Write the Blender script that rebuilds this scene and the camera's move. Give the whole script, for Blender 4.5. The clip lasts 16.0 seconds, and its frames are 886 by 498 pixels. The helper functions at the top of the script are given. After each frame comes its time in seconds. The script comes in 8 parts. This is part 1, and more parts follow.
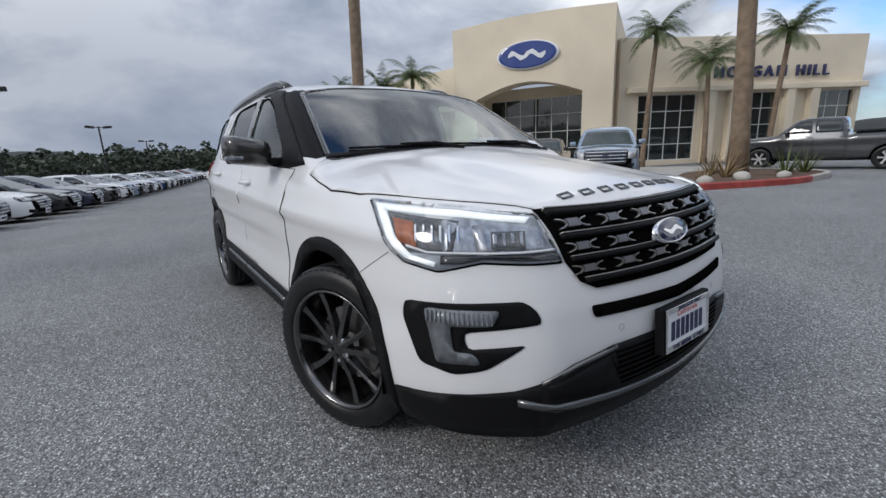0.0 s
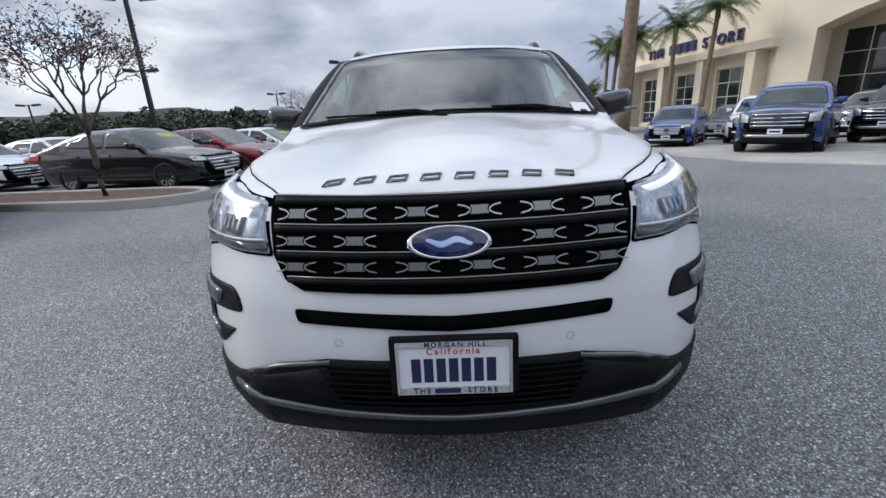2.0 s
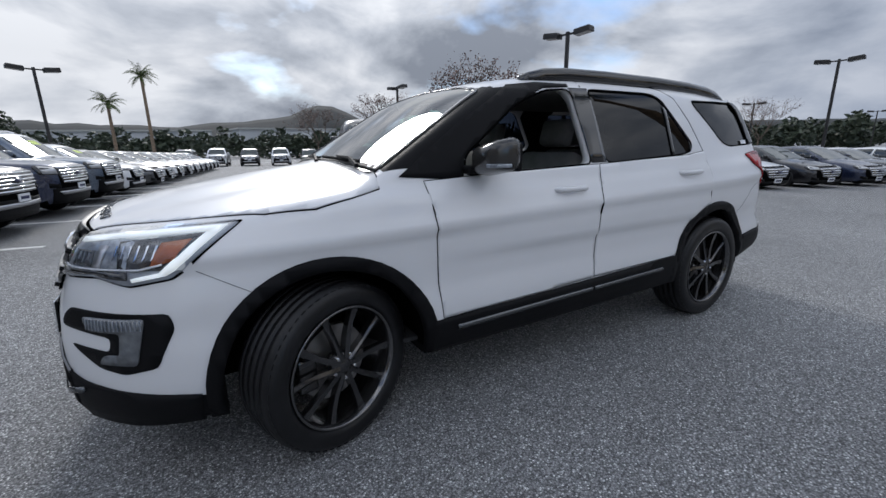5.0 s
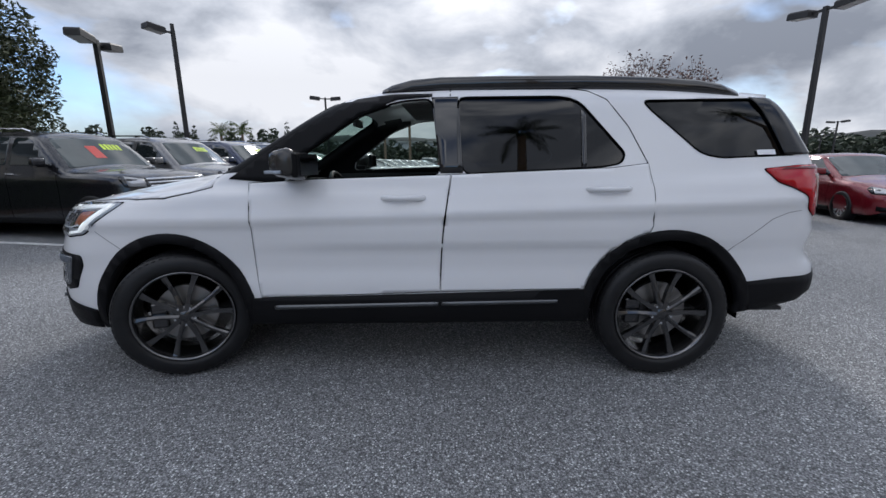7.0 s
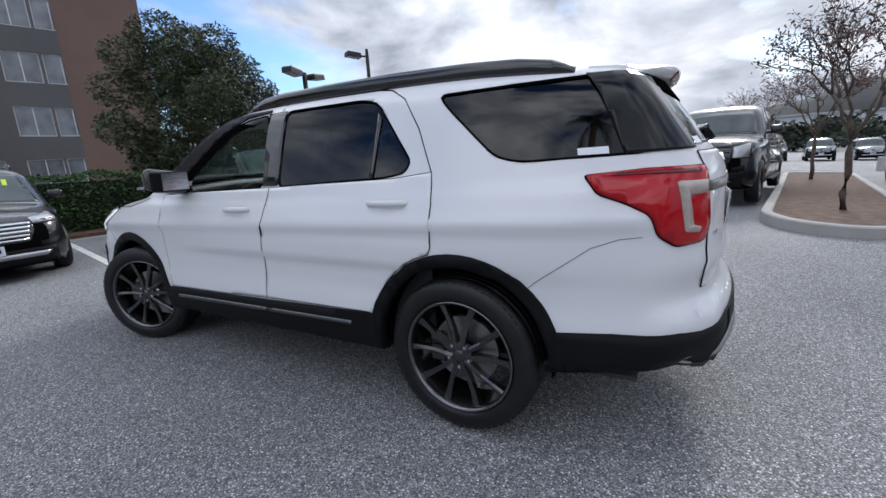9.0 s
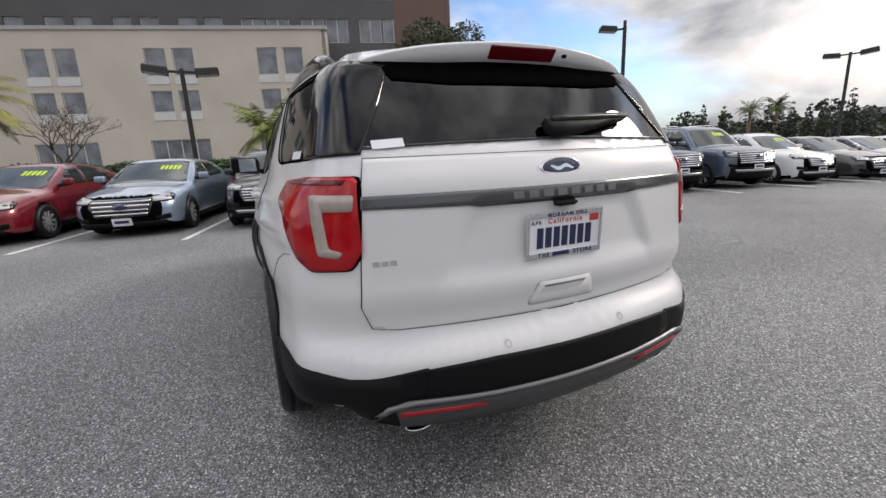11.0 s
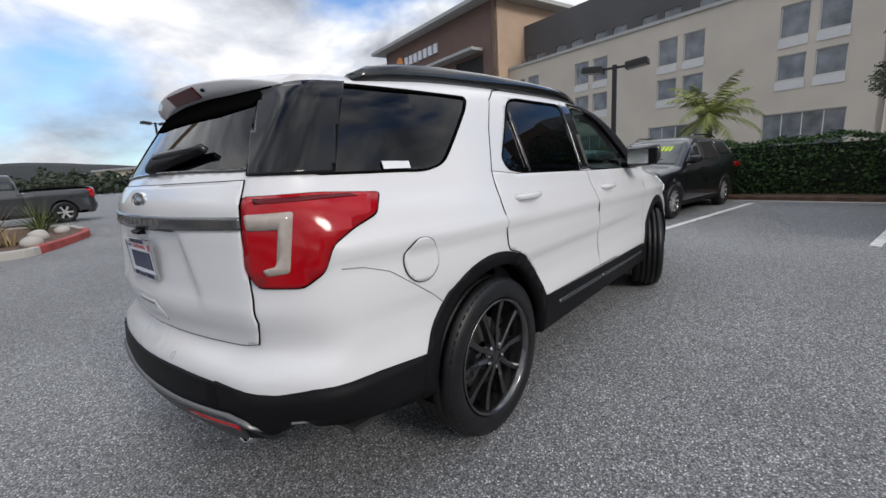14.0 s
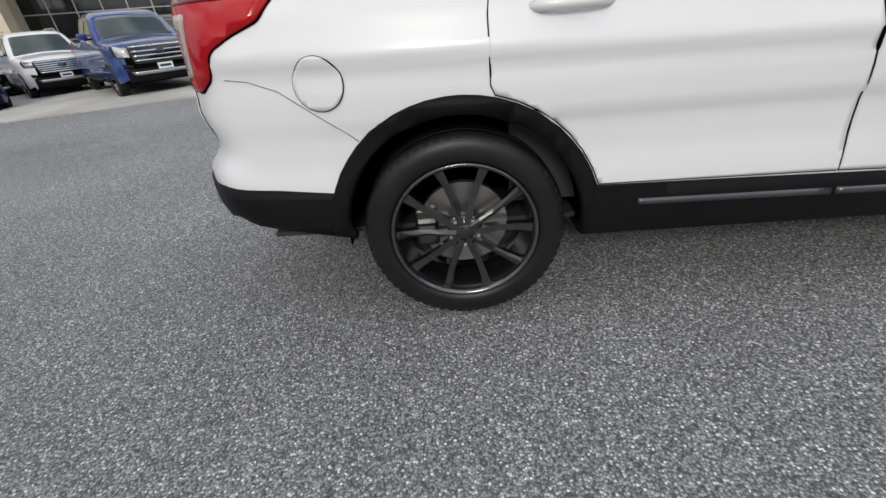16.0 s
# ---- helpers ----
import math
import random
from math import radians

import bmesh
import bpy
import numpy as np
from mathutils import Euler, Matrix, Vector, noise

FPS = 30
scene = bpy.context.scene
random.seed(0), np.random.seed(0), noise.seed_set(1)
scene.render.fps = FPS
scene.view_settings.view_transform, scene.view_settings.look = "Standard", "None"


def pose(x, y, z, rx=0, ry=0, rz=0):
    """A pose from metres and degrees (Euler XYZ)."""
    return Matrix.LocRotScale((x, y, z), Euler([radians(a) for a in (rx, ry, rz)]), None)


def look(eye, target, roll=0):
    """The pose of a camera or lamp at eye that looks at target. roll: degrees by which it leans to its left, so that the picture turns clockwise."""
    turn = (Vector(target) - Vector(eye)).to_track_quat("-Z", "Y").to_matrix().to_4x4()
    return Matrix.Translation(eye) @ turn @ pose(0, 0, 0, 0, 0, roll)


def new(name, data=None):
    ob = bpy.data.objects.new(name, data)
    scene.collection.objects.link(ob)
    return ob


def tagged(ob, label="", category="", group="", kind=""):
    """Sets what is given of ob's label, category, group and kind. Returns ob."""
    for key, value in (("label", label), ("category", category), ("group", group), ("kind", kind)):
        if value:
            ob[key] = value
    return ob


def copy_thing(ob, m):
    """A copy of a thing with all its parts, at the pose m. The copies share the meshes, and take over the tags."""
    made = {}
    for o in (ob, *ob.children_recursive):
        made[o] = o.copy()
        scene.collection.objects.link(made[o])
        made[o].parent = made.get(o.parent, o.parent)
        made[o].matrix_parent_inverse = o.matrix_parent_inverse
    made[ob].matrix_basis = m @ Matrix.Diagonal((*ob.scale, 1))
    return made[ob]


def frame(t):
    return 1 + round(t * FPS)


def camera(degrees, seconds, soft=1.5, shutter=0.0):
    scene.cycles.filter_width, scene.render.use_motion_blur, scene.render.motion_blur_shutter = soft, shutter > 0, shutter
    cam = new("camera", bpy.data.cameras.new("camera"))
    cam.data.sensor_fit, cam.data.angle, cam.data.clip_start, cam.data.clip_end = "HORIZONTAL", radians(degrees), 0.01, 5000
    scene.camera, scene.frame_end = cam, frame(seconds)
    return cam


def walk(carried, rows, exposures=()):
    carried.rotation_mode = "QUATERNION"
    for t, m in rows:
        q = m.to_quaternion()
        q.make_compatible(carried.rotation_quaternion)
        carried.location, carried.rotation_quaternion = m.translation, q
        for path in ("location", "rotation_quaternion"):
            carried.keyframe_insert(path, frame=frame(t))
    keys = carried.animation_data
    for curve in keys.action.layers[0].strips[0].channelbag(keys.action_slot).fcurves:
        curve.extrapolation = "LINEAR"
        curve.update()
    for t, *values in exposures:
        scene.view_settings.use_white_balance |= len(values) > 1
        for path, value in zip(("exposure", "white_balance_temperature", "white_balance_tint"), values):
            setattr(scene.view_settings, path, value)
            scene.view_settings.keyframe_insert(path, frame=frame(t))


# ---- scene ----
cam = camera(92.94, 16.0)
PATH = [
    (0.000, (3.164, -1.564, 1.218), (1.575, -0.435, 0.769), -2.36),
    (0.500, (3.220, -1.222, 1.246), (1.512, -0.315, 0.737), -2.26),
    (1.000, (3.470, -0.849, 1.257), (1.655, -0.220, 0.700), -2.23),
    (1.500, (3.523, -0.432, 1.212), (1.632, -0.136, 0.630), -2.40),
    (2.000, (3.507, 0.018, 1.229), (1.599, -0.044, 0.632), -2.86),
    (2.500, (3.493, 0.546, 1.266), (1.634, 0.119, 0.667), -3.46),
    (3.000, (3.225, 0.993, 1.269), (1.472, 0.227, 0.685), -3.52),
    (3.500, (2.991, 1.521, 1.287), (1.391, 0.461, 0.725), -3.15),
    (4.000, (2.642, 1.928, 1.277), (1.230, 0.616, 0.743), -2.19),
    (4.200, (2.486, 2.085, 1.328), (1.159, 0.683, 0.804), -1.92),
    (4.720, (2.073, 2.460, 1.328), (0.985, 0.860, 0.831), -1.34),
    (5.250, (1.608, 2.798, 1.324), (0.771, 1.046, 0.853), -0.70),
    (5.780, (1.103, 3.070, 1.319), (0.528, 1.210, 0.870), -0.24),
    (6.300, (0.573, 3.249, 1.313), (0.265, 1.321, 0.878), -0.17),
    (6.500, (0.345, 3.260, 1.303), (0.136, 1.319, 0.869), -0.27),
    (7.000, (-0.200, 3.310, 1.296), (-0.163, 1.356, 0.868), -0.70),
    (7.500, (-0.743, 3.281, 1.305), (-0.464, 1.346, 0.881), -1.34),
    (8.000, (-1.288, 3.105, 1.309), (-0.777, 1.218, 0.888), -2.22),
    (8.500, (-1.838, 2.921, 1.325), (-1.099, 1.110, 0.907), -3.08),
    (9.000, (-2.316, 2.593, 1.308), (-1.344, 0.896, 0.886), -3.44),
    (9.200, (-2.499, 2.464, 1.292), (-1.437, 0.822, 0.873), -3.53),
    (9.720, (-2.925, 2.077, 1.284), (-1.615, 0.629, 0.862), -3.54),
    (10.250, (-3.294, 1.647, 1.282), (-1.758, 0.444, 0.854), -3.11),
    (10.780, (-3.579, 1.179, 1.282), (-1.853, 0.271, 0.846), -2.64),
    (11.300, (-3.753, 0.679, 1.279), (-1.885, 0.108, 0.844), -2.54),
    (11.500, (-3.778, 0.489, 1.287), (-1.872, 0.065, 0.856), -2.71),
    (12.000, (-3.818, -0.034, 1.304), (-1.864, -0.080, 0.879), -3.07),
    (12.500, (-3.692, -0.564, 1.279), (-1.764, -0.241, 0.861), -3.18),
    (13.000, (-3.547, -1.101, 1.278), (-1.706, -0.433, 0.871), -2.96),
    (13.500, (-3.278, -1.582, 1.267), (-1.591, -0.583, 0.870), -3.31),
    (14.000, (-2.998, -2.015, 1.286), (-1.509, -0.737, 0.898), -3.58),
    (14.500, (-2.672, -2.365, 1.305), (-1.430, -0.852, 0.896), -3.29),
    (15.000, (-2.217, -2.591, 1.310), (-1.262, -0.893, 0.857), -3.57),
    (15.500, (-1.756, -2.653, 1.287), (-1.277, -0.832, 0.615), -3.94),
    (16.000, (-1.455, -2.384, 1.131), (-1.535, -0.651, 0.135), -5.21),
]
# the clip's camera adapts as it turns from the sky's dark side to its bright side
LIGHT = [(0, 0.4, 6450, 10), (0.5, 0.52, 6500, 10), (1, 0.61, 6400, 10), (1.5, 0.52, 6350, 10), (2, 0.7, 6300, 11), (2.5, 0.62, 6380, 10), (3.5, 0.38, 6100, 10), (4, 0.39, 6250, 10), (6.5, 0.47, 6320, 12), (8, 0.63, 6270, 12), (9, 0.79, 6270, 12),
         (11.5, 0.76, 7300, 14), (12, 0.75, 7300, 14), (12.5, 0.77, 7100, 13), (13.2, 0.64, 6700, 12), (14.5, 0.48, 6700, 11), (15, 0.45, 7050, 12), (15.5, 0.49, 6700, 10), (16, 0.62, 6850, 9)]
walk(cam, [(t, look(e, g, r)) for t, e, g, r in PATH], LIGHT)


# ---- world, sun ----
SUN_AZ, SUN_EL = radians(-97), radians(31)
world = bpy.data.worlds.new("sky")
scene.world = world
world.use_nodes = True
wt = world.node_tree
wt.nodes.clear()


def wnode(kind, **kw):
    n = wt.nodes.new(kind)
    for k, v in kw.items():
        n.inputs[k].default_value = v
    return n


sky = wt.nodes.new("ShaderNodeTexSky")
sky.sky_type, sky.sun_disc = "NISHITA", False
sky.sun_elevation, sky.sun_rotation = SUN_EL, radians(90) - SUN_AZ
coord = wt.nodes.new("ShaderNodeTexCoord")
flat = wt.nodes.new("ShaderNodeMapping")
flat.inputs["Scale"].default_value = (1.0, 1.0, 2.1)
flat.inputs["Location"].default_value = (3.1, 1.7, 0.4)
wt.links.new(coord.outputs["Generated"], flat.inputs["Vector"])
puffs = wnode("ShaderNodeTexNoise", Scale=1.9, Detail=6.0, Roughness=0.5, Distortion=0.2)
wt.links.new(flat.outputs["Vector"], puffs.inputs["Vector"])
cover = wt.nodes.new("ShaderNodeValToRGB")
cover.color_ramp.elements[0].position, cover.color_ramp.elements[0].color = 0.345, (0, 0, 0, 1)
cover.color_ramp.elements[1].position, cover.color_ramp.elements[1].color = 0.475, (1, 1, 1, 1)
# the cloud thins out towards +X and +Y; and a bank of rain cloud stands low towards -X
lean = wt.nodes.new("ShaderNodeVectorMath")
lean.operation = "DOT_PRODUCT"
lean.inputs[1].default_value = (-0.040, -0.030, 0.0)
wt.links.new(coord.outputs["Generated"], lean.inputs[0])
thin = wt.nodes.new("ShaderNodeMath")
wt.links.new(puffs.outputs["Fac"], thin.inputs[0])
wt.links.new(lean.outputs["Value"], thin.inputs[1])
wt.links.new(thin.outputs[0], cover.inputs["Fac"])
folds = wnode("ShaderNodeTexNoise", Scale=3.1, Detail=8.0, Roughness=0.54, Distortion=0.3)
wt.links.new(flat.outputs["Vector"], folds.inputs["Vector"])
tone = wt.nodes.new("ShaderNodeValToRGB")
e = tone.color_ramp.elements
e[0].position, e[0].color = 0.37, (0.235, 0.26, 0.305, 1)
e[1].position, e[1].color = 0.63, (0.76, 0.775, 0.80, 1)
m = e.new(0.5)
m.color = (0.47, 0.50, 0.55, 1)
wt.links.new(folds.outputs["Fac"], tone.inputs["Fac"])
# the veiled sun brightens the cloud round it
near = wt.nodes.new("ShaderNodeVectorMath")
near.operation = "DOT_PRODUCT"
near.inputs[1].default_value = (math.cos(SUN_EL) * math.cos(SUN_AZ), math.cos(SUN_EL) * math.sin(SUN_AZ), math.sin(SUN_EL))
wt.links.new(coord.outputs["Generated"], near.inputs[0])
glow = wnode("ShaderNodeMapRange")
glow.interpolation_type = "SMOOTHSTEP"
for k, v in zip((1, 2, 3, 4), (-0.5, 0.9, 1.0, 0.80)):
    glow.inputs[k].default_value = v
wt.links.new(near.outputs["Value"], glow.inputs[0])
lit = wt.nodes.new("ShaderNodeMix")
lit.data_type, lit.blend_type = "RGBA", "MULTIPLY"
lit.inputs[0].default_value = 1.0
bank = wt.nodes.new("ShaderNodeVectorMath")
bank.operation = "DOT_PRODUCT"
bank.inputs[1].default_value = (-0.95, 0.22, -0.35)
wt.links.new(coord.outputs["Generated"], bank.inputs[0])
rain = wnode("ShaderNodeMapRange")
rain.interpolation_type = "SMOOTHSTEP"
for k, v in zip((1, 2, 3, 4), (0.45, 0.98, 0.0, 0.72)):
    rain.inputs[k].default_value = v
wt.links.new(bank.outputs["Value"], rain.inputs[0])
grey = wt.nodes.new("ShaderNodeMix")
grey.data_type = "RGBA"
grey.inputs[7].default_value = (0.20, 0.245, 0.335, 1)
wt.links.new(rain.outputs[0], grey.inputs[0])
wt.links.new(tone.outputs["Color"], grey.inputs[6])
wt.links.new(grey.outputs[2], lit.inputs[6])
# an overcast sky is brighter overhead than at the horizon
high = wt.nodes.new("ShaderNodeSeparateXYZ")
wt.links.new(coord.outputs["Generated"], high.inputs[0])
lift = wnode("ShaderNodeMapRange")
for k, v in zip((1, 2, 3, 4), (0.16, 0.95, 0.80, 1.62)):
    lift.inputs[k].default_value = v
wt.links.new(high.outputs["Z"], lift.inputs[0])
total = wt.nodes.new("ShaderNodeMath")
total.operation = "MULTIPLY"
wt.links.new(glow.outputs[0], total.inputs[0])
wt.links.new(lift.outputs[0], total.inputs[1])
wt.links.new(total.outputs[0], lit.inputs[7])
blue = wt.nodes.new("ShaderNodeMix")
blue.data_type, blue.blend_type = "RGBA", "MULTIPLY"
blue.inputs[0].default_value = 1.0
blue.inputs[7].default_value = (0.062, 0.080, 0.104, 1)
wt.links.new(sky.outputs["Color"], blue.inputs[6])
both = wt.nodes.new("ShaderNodeMix")
both.data_type = "RGBA"
wt.links.new(cover.outputs["Color"], both.inputs[0])
wt.links.new(blue.outputs[2], both.inputs[6])
wt.links.new(lit.outputs[2], both.inputs[7])
back = wnode("ShaderNodeBackground", Strength=1.25)
wt.links.new(both.outputs[2], back.inputs["Color"])
wout = wt.nodes.new("ShaderNodeOutputWorld")
wt.links.new(back.outputs[0], wout.inputs["Surface"])

sun = new("sun", bpy.data.lights.new("sun", "SUN"))
sun.data.energy, sun.data.angle, sun.data.color = 1.0, radians(14), (1.0, 0.96, 0.9)
sun.matrix_world = look((0, 0, 0), (-math.cos(SUN_EL) * math.cos(SUN_AZ), -math.cos(SUN_EL) * math.sin(SUN_AZ), -math.sin(SUN_EL)))


# ---- materials ----
def surf(name, base, rough=0.5, metal=0.0, var=0.12, scale=3.0, bump=0.0, bscale=80.0, coat=0.0, alt=None, spec=0.5):
    """A surface with stains at one scale and grain at another; alt: a second colour that the stains lead to."""
    m = bpy.data.materials.new(name)
    m.use_nodes = True
    nt = m.node_tree
    b = nt.nodes["Principled BSDF"]
    b.inputs["Metallic"].default_value = metal
    b.inputs["Specular IOR Level"].default_value = spec
    b.inputs["Coat Weight"].default_value = coat
    b.inputs["Coat Roughness"].default_value = 0.03
    tc = nt.nodes.new("ShaderNodeTexCoord")
    n1 = nt.nodes.new("ShaderNodeTexNoise")
    n1.inputs["Scale"].default_value, n1.inputs["Detail"].default_value = scale, 5
    n2 = nt.nodes.new("ShaderNodeTexNoise")
    n2.inputs["Scale"].default_value, n2.inputs["Detail"].default_value = bscale, 3
    for n in (n1, n2):
        nt.links.new(tc.outputs["Object"], n.inputs["Vector"])
    ramp = nt.nodes.new("ShaderNodeValToRGB")
    lo = alt or tuple(c * (1 - var) for c in base)
    hi = tuple(min(1, c * (1 + var * 0.6)) for c in base)
    ramp.color_ramp.elements[0].position, ramp.color_ramp.elements[0].color = 0.3, (*lo, 1)
    ramp.color_ramp.elements[1].position, ramp.color_ramp.elements[1].color = 0.7, (*hi, 1)
    nt.links.new(n1.outputs["Fac"], ramp.inputs["Fac"])
    nt.links.new(ramp.outputs["Color"], b.inputs["Base Color"])
    rr = nt.nodes.new("ShaderNodeMapRange")
    rr.inputs[3].default_value, rr.inputs[4].default_value = max(0, rough * 0.85), min(1, rough * 1.15)
    nt.links.new(n2.outputs["Fac"], rr.inputs[0])
    nt.links.new(rr.outputs[0], b.inputs["Roughness"])
    if bump:
        bp = nt.nodes.new("ShaderNodeBump")
        bp.inputs["Strength"].default_value, bp.inputs["Distance"].default_value = bump, 0.01
        nt.links.new(n2.outputs["Fac"], bp.inputs["Height"])
        nt.links.new(bp.outputs[0], b.inputs["Normal"])
    return m


def glass(name, tint, rough=0.0, clear=0.75, gloss=0.06):
    """A thin pane: part of the light goes straight through, tinted; the rest is a gloss that grows at glancing angles."""
    m = bpy.data.materials.new(name)
    m.use_nodes = True
    nt = m.node_tree
    nt.nodes.clear()
    o = nt.nodes.new("ShaderNodeOutputMaterial")
    t = nt.nodes.new("ShaderNodeBsdfTransparent")
    t.inputs["Color"].default_value = (*[c * clear for c in tint], 1)
    g = nt.nodes.new("ShaderNodeBsdfGlossy")
    g.inputs["Roughness"].default_value = rough
    w = nt.nodes.new("ShaderNodeLayerWeight")
    w.inputs["Blend"].default_value = 0.5
    p5 = nt.nodes.new("ShaderNodeMath")
    p5.operation = "POWER"
    p5.inputs[1].default_value = 5.0
    nt.links.new(w.outputs["Facing"], p5.inputs[0])
    f = nt.nodes.new("ShaderNodeMapRange")
    f.inputs[3].default_value, f.inputs[4].default_value = gloss, 1.0
    nt.links.new(p5.outputs[0], f.inputs[0])
    mx = nt.nodes.new("ShaderNodeMixShader")
    nt.links.new(f.outputs[0], mx.inputs[0])
    nt.links.new(t.outputs[0], mx.inputs[1])
    nt.links.new(g.outputs[0], mx.inputs[2])
    nt.links.new(mx.outputs[0], o.inputs["Surface"])
    return m


def asphalt_mat():
    """Worn chip-seal: pale and dark stones set in grey binder."""
    m = surf("asphalt", (0.375, 0.38, 0.385), 0.75, var=0.22, scale=0.35, bump=0.0)
    nt = m.node_tree
    b = nt.nodes["Principled BSDF"]
    tc = nt.nodes.new("ShaderNodeTexCoord")
    v = nt.nodes.new("ShaderNodeTexVoronoi")
    v.inputs["Scale"].default_value = 132
    nt.links.new(tc.outputs["Object"], v.inputs["Vector"])
    stone = nt.nodes.new("ShaderNodeValToRGB")
    se = stone.color_ramp.elements
    se[0].position, se[0].color = 0.0, (0.30, 0.30, 0.31, 1)
    se[1].position, se[1].color = 1.0, (2.5, 2.5, 2.45, 1)
    k = se.new(0.88)
    k.color = (1.16, 1.16, 1.16, 1)
    sep = nt.nodes.new("ShaderNodeSeparateColor")
    nt.links.new(v.outputs["Color"], sep.inputs[0])
    nt.links.new(sep.outputs[0], stone.inputs["Fac"])
    gap = nt.nodes.new("ShaderNodeMapRange")
    for i, val in zip((1, 2, 3, 4), (0.25, 0.75, 1.0, 0.35)):
        gap.inputs[i].default_value = val
    nt.links.new(v.outputs["Distance"], gap.inputs[0])
    mul = nt.nodes.new("ShaderNodeMix")
    mul.data_type, mul.blend_type = "RGBA", "MULTIPLY"
    mul.inputs[0].default_value = 1.0
    ramp = [n for n in nt.nodes if n.bl_idname == "ShaderNodeValToRGB"][0]
    nt.links.new(ramp.outputs["Color"], mul.inputs[6])
    nt.links.new(stone.outputs["Color"], mul.inputs[7])
    mul2 = nt.nodes.new("ShaderNodeMix")
    mul2.data_type, mul2.blend_type = "RGBA", "MULTIPLY"
    mul2.inputs[0].default_value = 1.0
    nt.links.new(mul.outputs[2], mul2.inputs[6])
    nt.links.new(gap.outputs[0], mul2.inputs[7])
    nt.links.new(mul2.outputs[2], b.inputs["Base Color"])
    bp = nt.nodes.new("ShaderNodeBump")
    bp.inputs["Strength"].default_value, bp.inputs["Distance"].default_value = 0.6, 0.006
    bp.invert = True
    nt.links.new(v.outputs["Distance"], bp.inputs["Height"])
    nt.links.new(bp.outputs[0], b.inputs["Normal"])
    return m


ASPHALT = asphalt_mat()
CONCRETE = surf("concrete", (0.42, 0.40, 0.37), 0.85, var=0.2, scale=0.8, bump=0.25, bscale=60)
RED_PAINT = surf("red kerb paint", (0.36, 0.06, 0.05), 0.7, var=0.3, scale=4)
LINE_PAINT = surf("line paint", (0.68, 0.68, 0.66), 0.7, var=0.25, scale=9)
WHITE_PAINT = surf("white pearl paint", (0.71, 0.71, 0.722), 0.34, var=0.01, coat=0.7)
WHITE_PAINT.node_tree.nodes["Principled BSDF"].inputs["Coat Roughness"].default_value = 0.06
BLACK_PLASTIC = surf("black textured plastic", (0.008, 0.008, 0.009), 0.5, var=0.15, bump=0.1, bscale=500, spec=0.10)
BLACK_GLOSS = surf("black gloss trim", (0.008, 0.008, 0.009), 0.1, var=0.1, coat=0.6)
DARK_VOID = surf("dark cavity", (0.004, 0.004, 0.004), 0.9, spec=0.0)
RUBBER = surf("tyre rubber", (0.009, 0.009, 0.010), 0.42, var=0.35, scale=14, bump=0.1, bscale=200, spec=0.35)
RIM_DARK = surf("dark painted alloy", (0.105, 0.104, 0.106), 0.16, metal=0.9, var=0.1)
RIM_FACE = surf("dark gloss alloy", (0.17, 0.168, 0.17), 0.18, metal=0.95, var=0.08)
CHROME = surf("chrome", (0.75, 0.76, 0.78), 0.08, metal=1.0, var=0.04)
ALLOY = surf("silver alloy", (0.55, 0.55, 0.56), 0.3, metal=0.55, var=0.08)
SATIN = surf("satin silver trim", (0.50, 0.50, 0.52), 0.3, metal=0.9, var=0.06)
GREY_TRIM = surf("grey gloss trim", (0.13, 0.135, 0.14), 0.2, metal=0.7, var=0.1)
BADGE_BLUE = surf("blue enamel", (0.004, 0.010, 0.062), 0.15, var=0.05, coat=1.0)
RED_LENS = surf("red lamp lens", (0.40, 0.002, 0.007), 0.14, var=0.18, scale=5, coat=0.35, spec=0.3)
AMBER = surf("amber reflector", (0.38, 0.11, 0.04), 0.3, var=0.3, scale=30)
CLEAR_LAMP = surf("silvered lamp bowl", (0.36, 0.39, 0.44), 0.3, metal=0.55, var=0.5, scale=36)
PLATE_WHITE = surf("plate enamel", (0.78, 0.79, 0.82), 0.4, var=0.04)
INK_BLUE = surf("blue ink", (0.012, 0.018, 0.075), 0.5)
INK_RED = surf("red ink", (0.55, 0.04, 0.03), 0.5)
CABIN = surf("grey cabin cloth", (0.20, 0.195, 0.19), 0.85, var=0.15, scale=12)
CABIN_DARK = surf("dark cabin plastic", (0.025, 0.025, 0.026), 0.6)
GLASS_WIND = glass("windscreen glass", (0.52, 0.74, 0.66), gloss=0.2)
GLASS_SIDE = glass("side glass", (0.72, 0.84, 0.80))
GLASS_PRIVACY = glass("privacy glass", (0.022, 0.029, 0.047), gloss=0.05)
GLASS_LAMP = glass("lamp glass", (0.97, 0.98, 1.0), clear=0.97)
DARK_GLASS = surf("dark car glass", (0.02, 0.026, 0.028), 0.04, var=0.2, spec=0.9)
BARK = surf("bark", (0.11, 0.085, 0.065), 0.95, var=0.4, scale=6, bump=0.6, bscale=30)
PALM_BARK = surf("palm bark", (0.22, 0.16, 0.11), 0.95, var=0.35, scale=4, bump=0.6, bscale=25)
MULCH = surf("bark mulch", (0.12, 0.07, 0.045), 0.95, var=0.5, scale=7, bump=0.9, bscale=45)
STUCCO = surf("cream stucco", (0.74, 0.645, 0.50), 0.9, var=0.07, scale=0.5, bump=0.2, bscale=70)
STUCCO_BEIGE = surf("beige stucco", (0.60, 0.54, 0.455), 0.9, var=0.08, scale=0.4, bump=0.2, bscale=60)
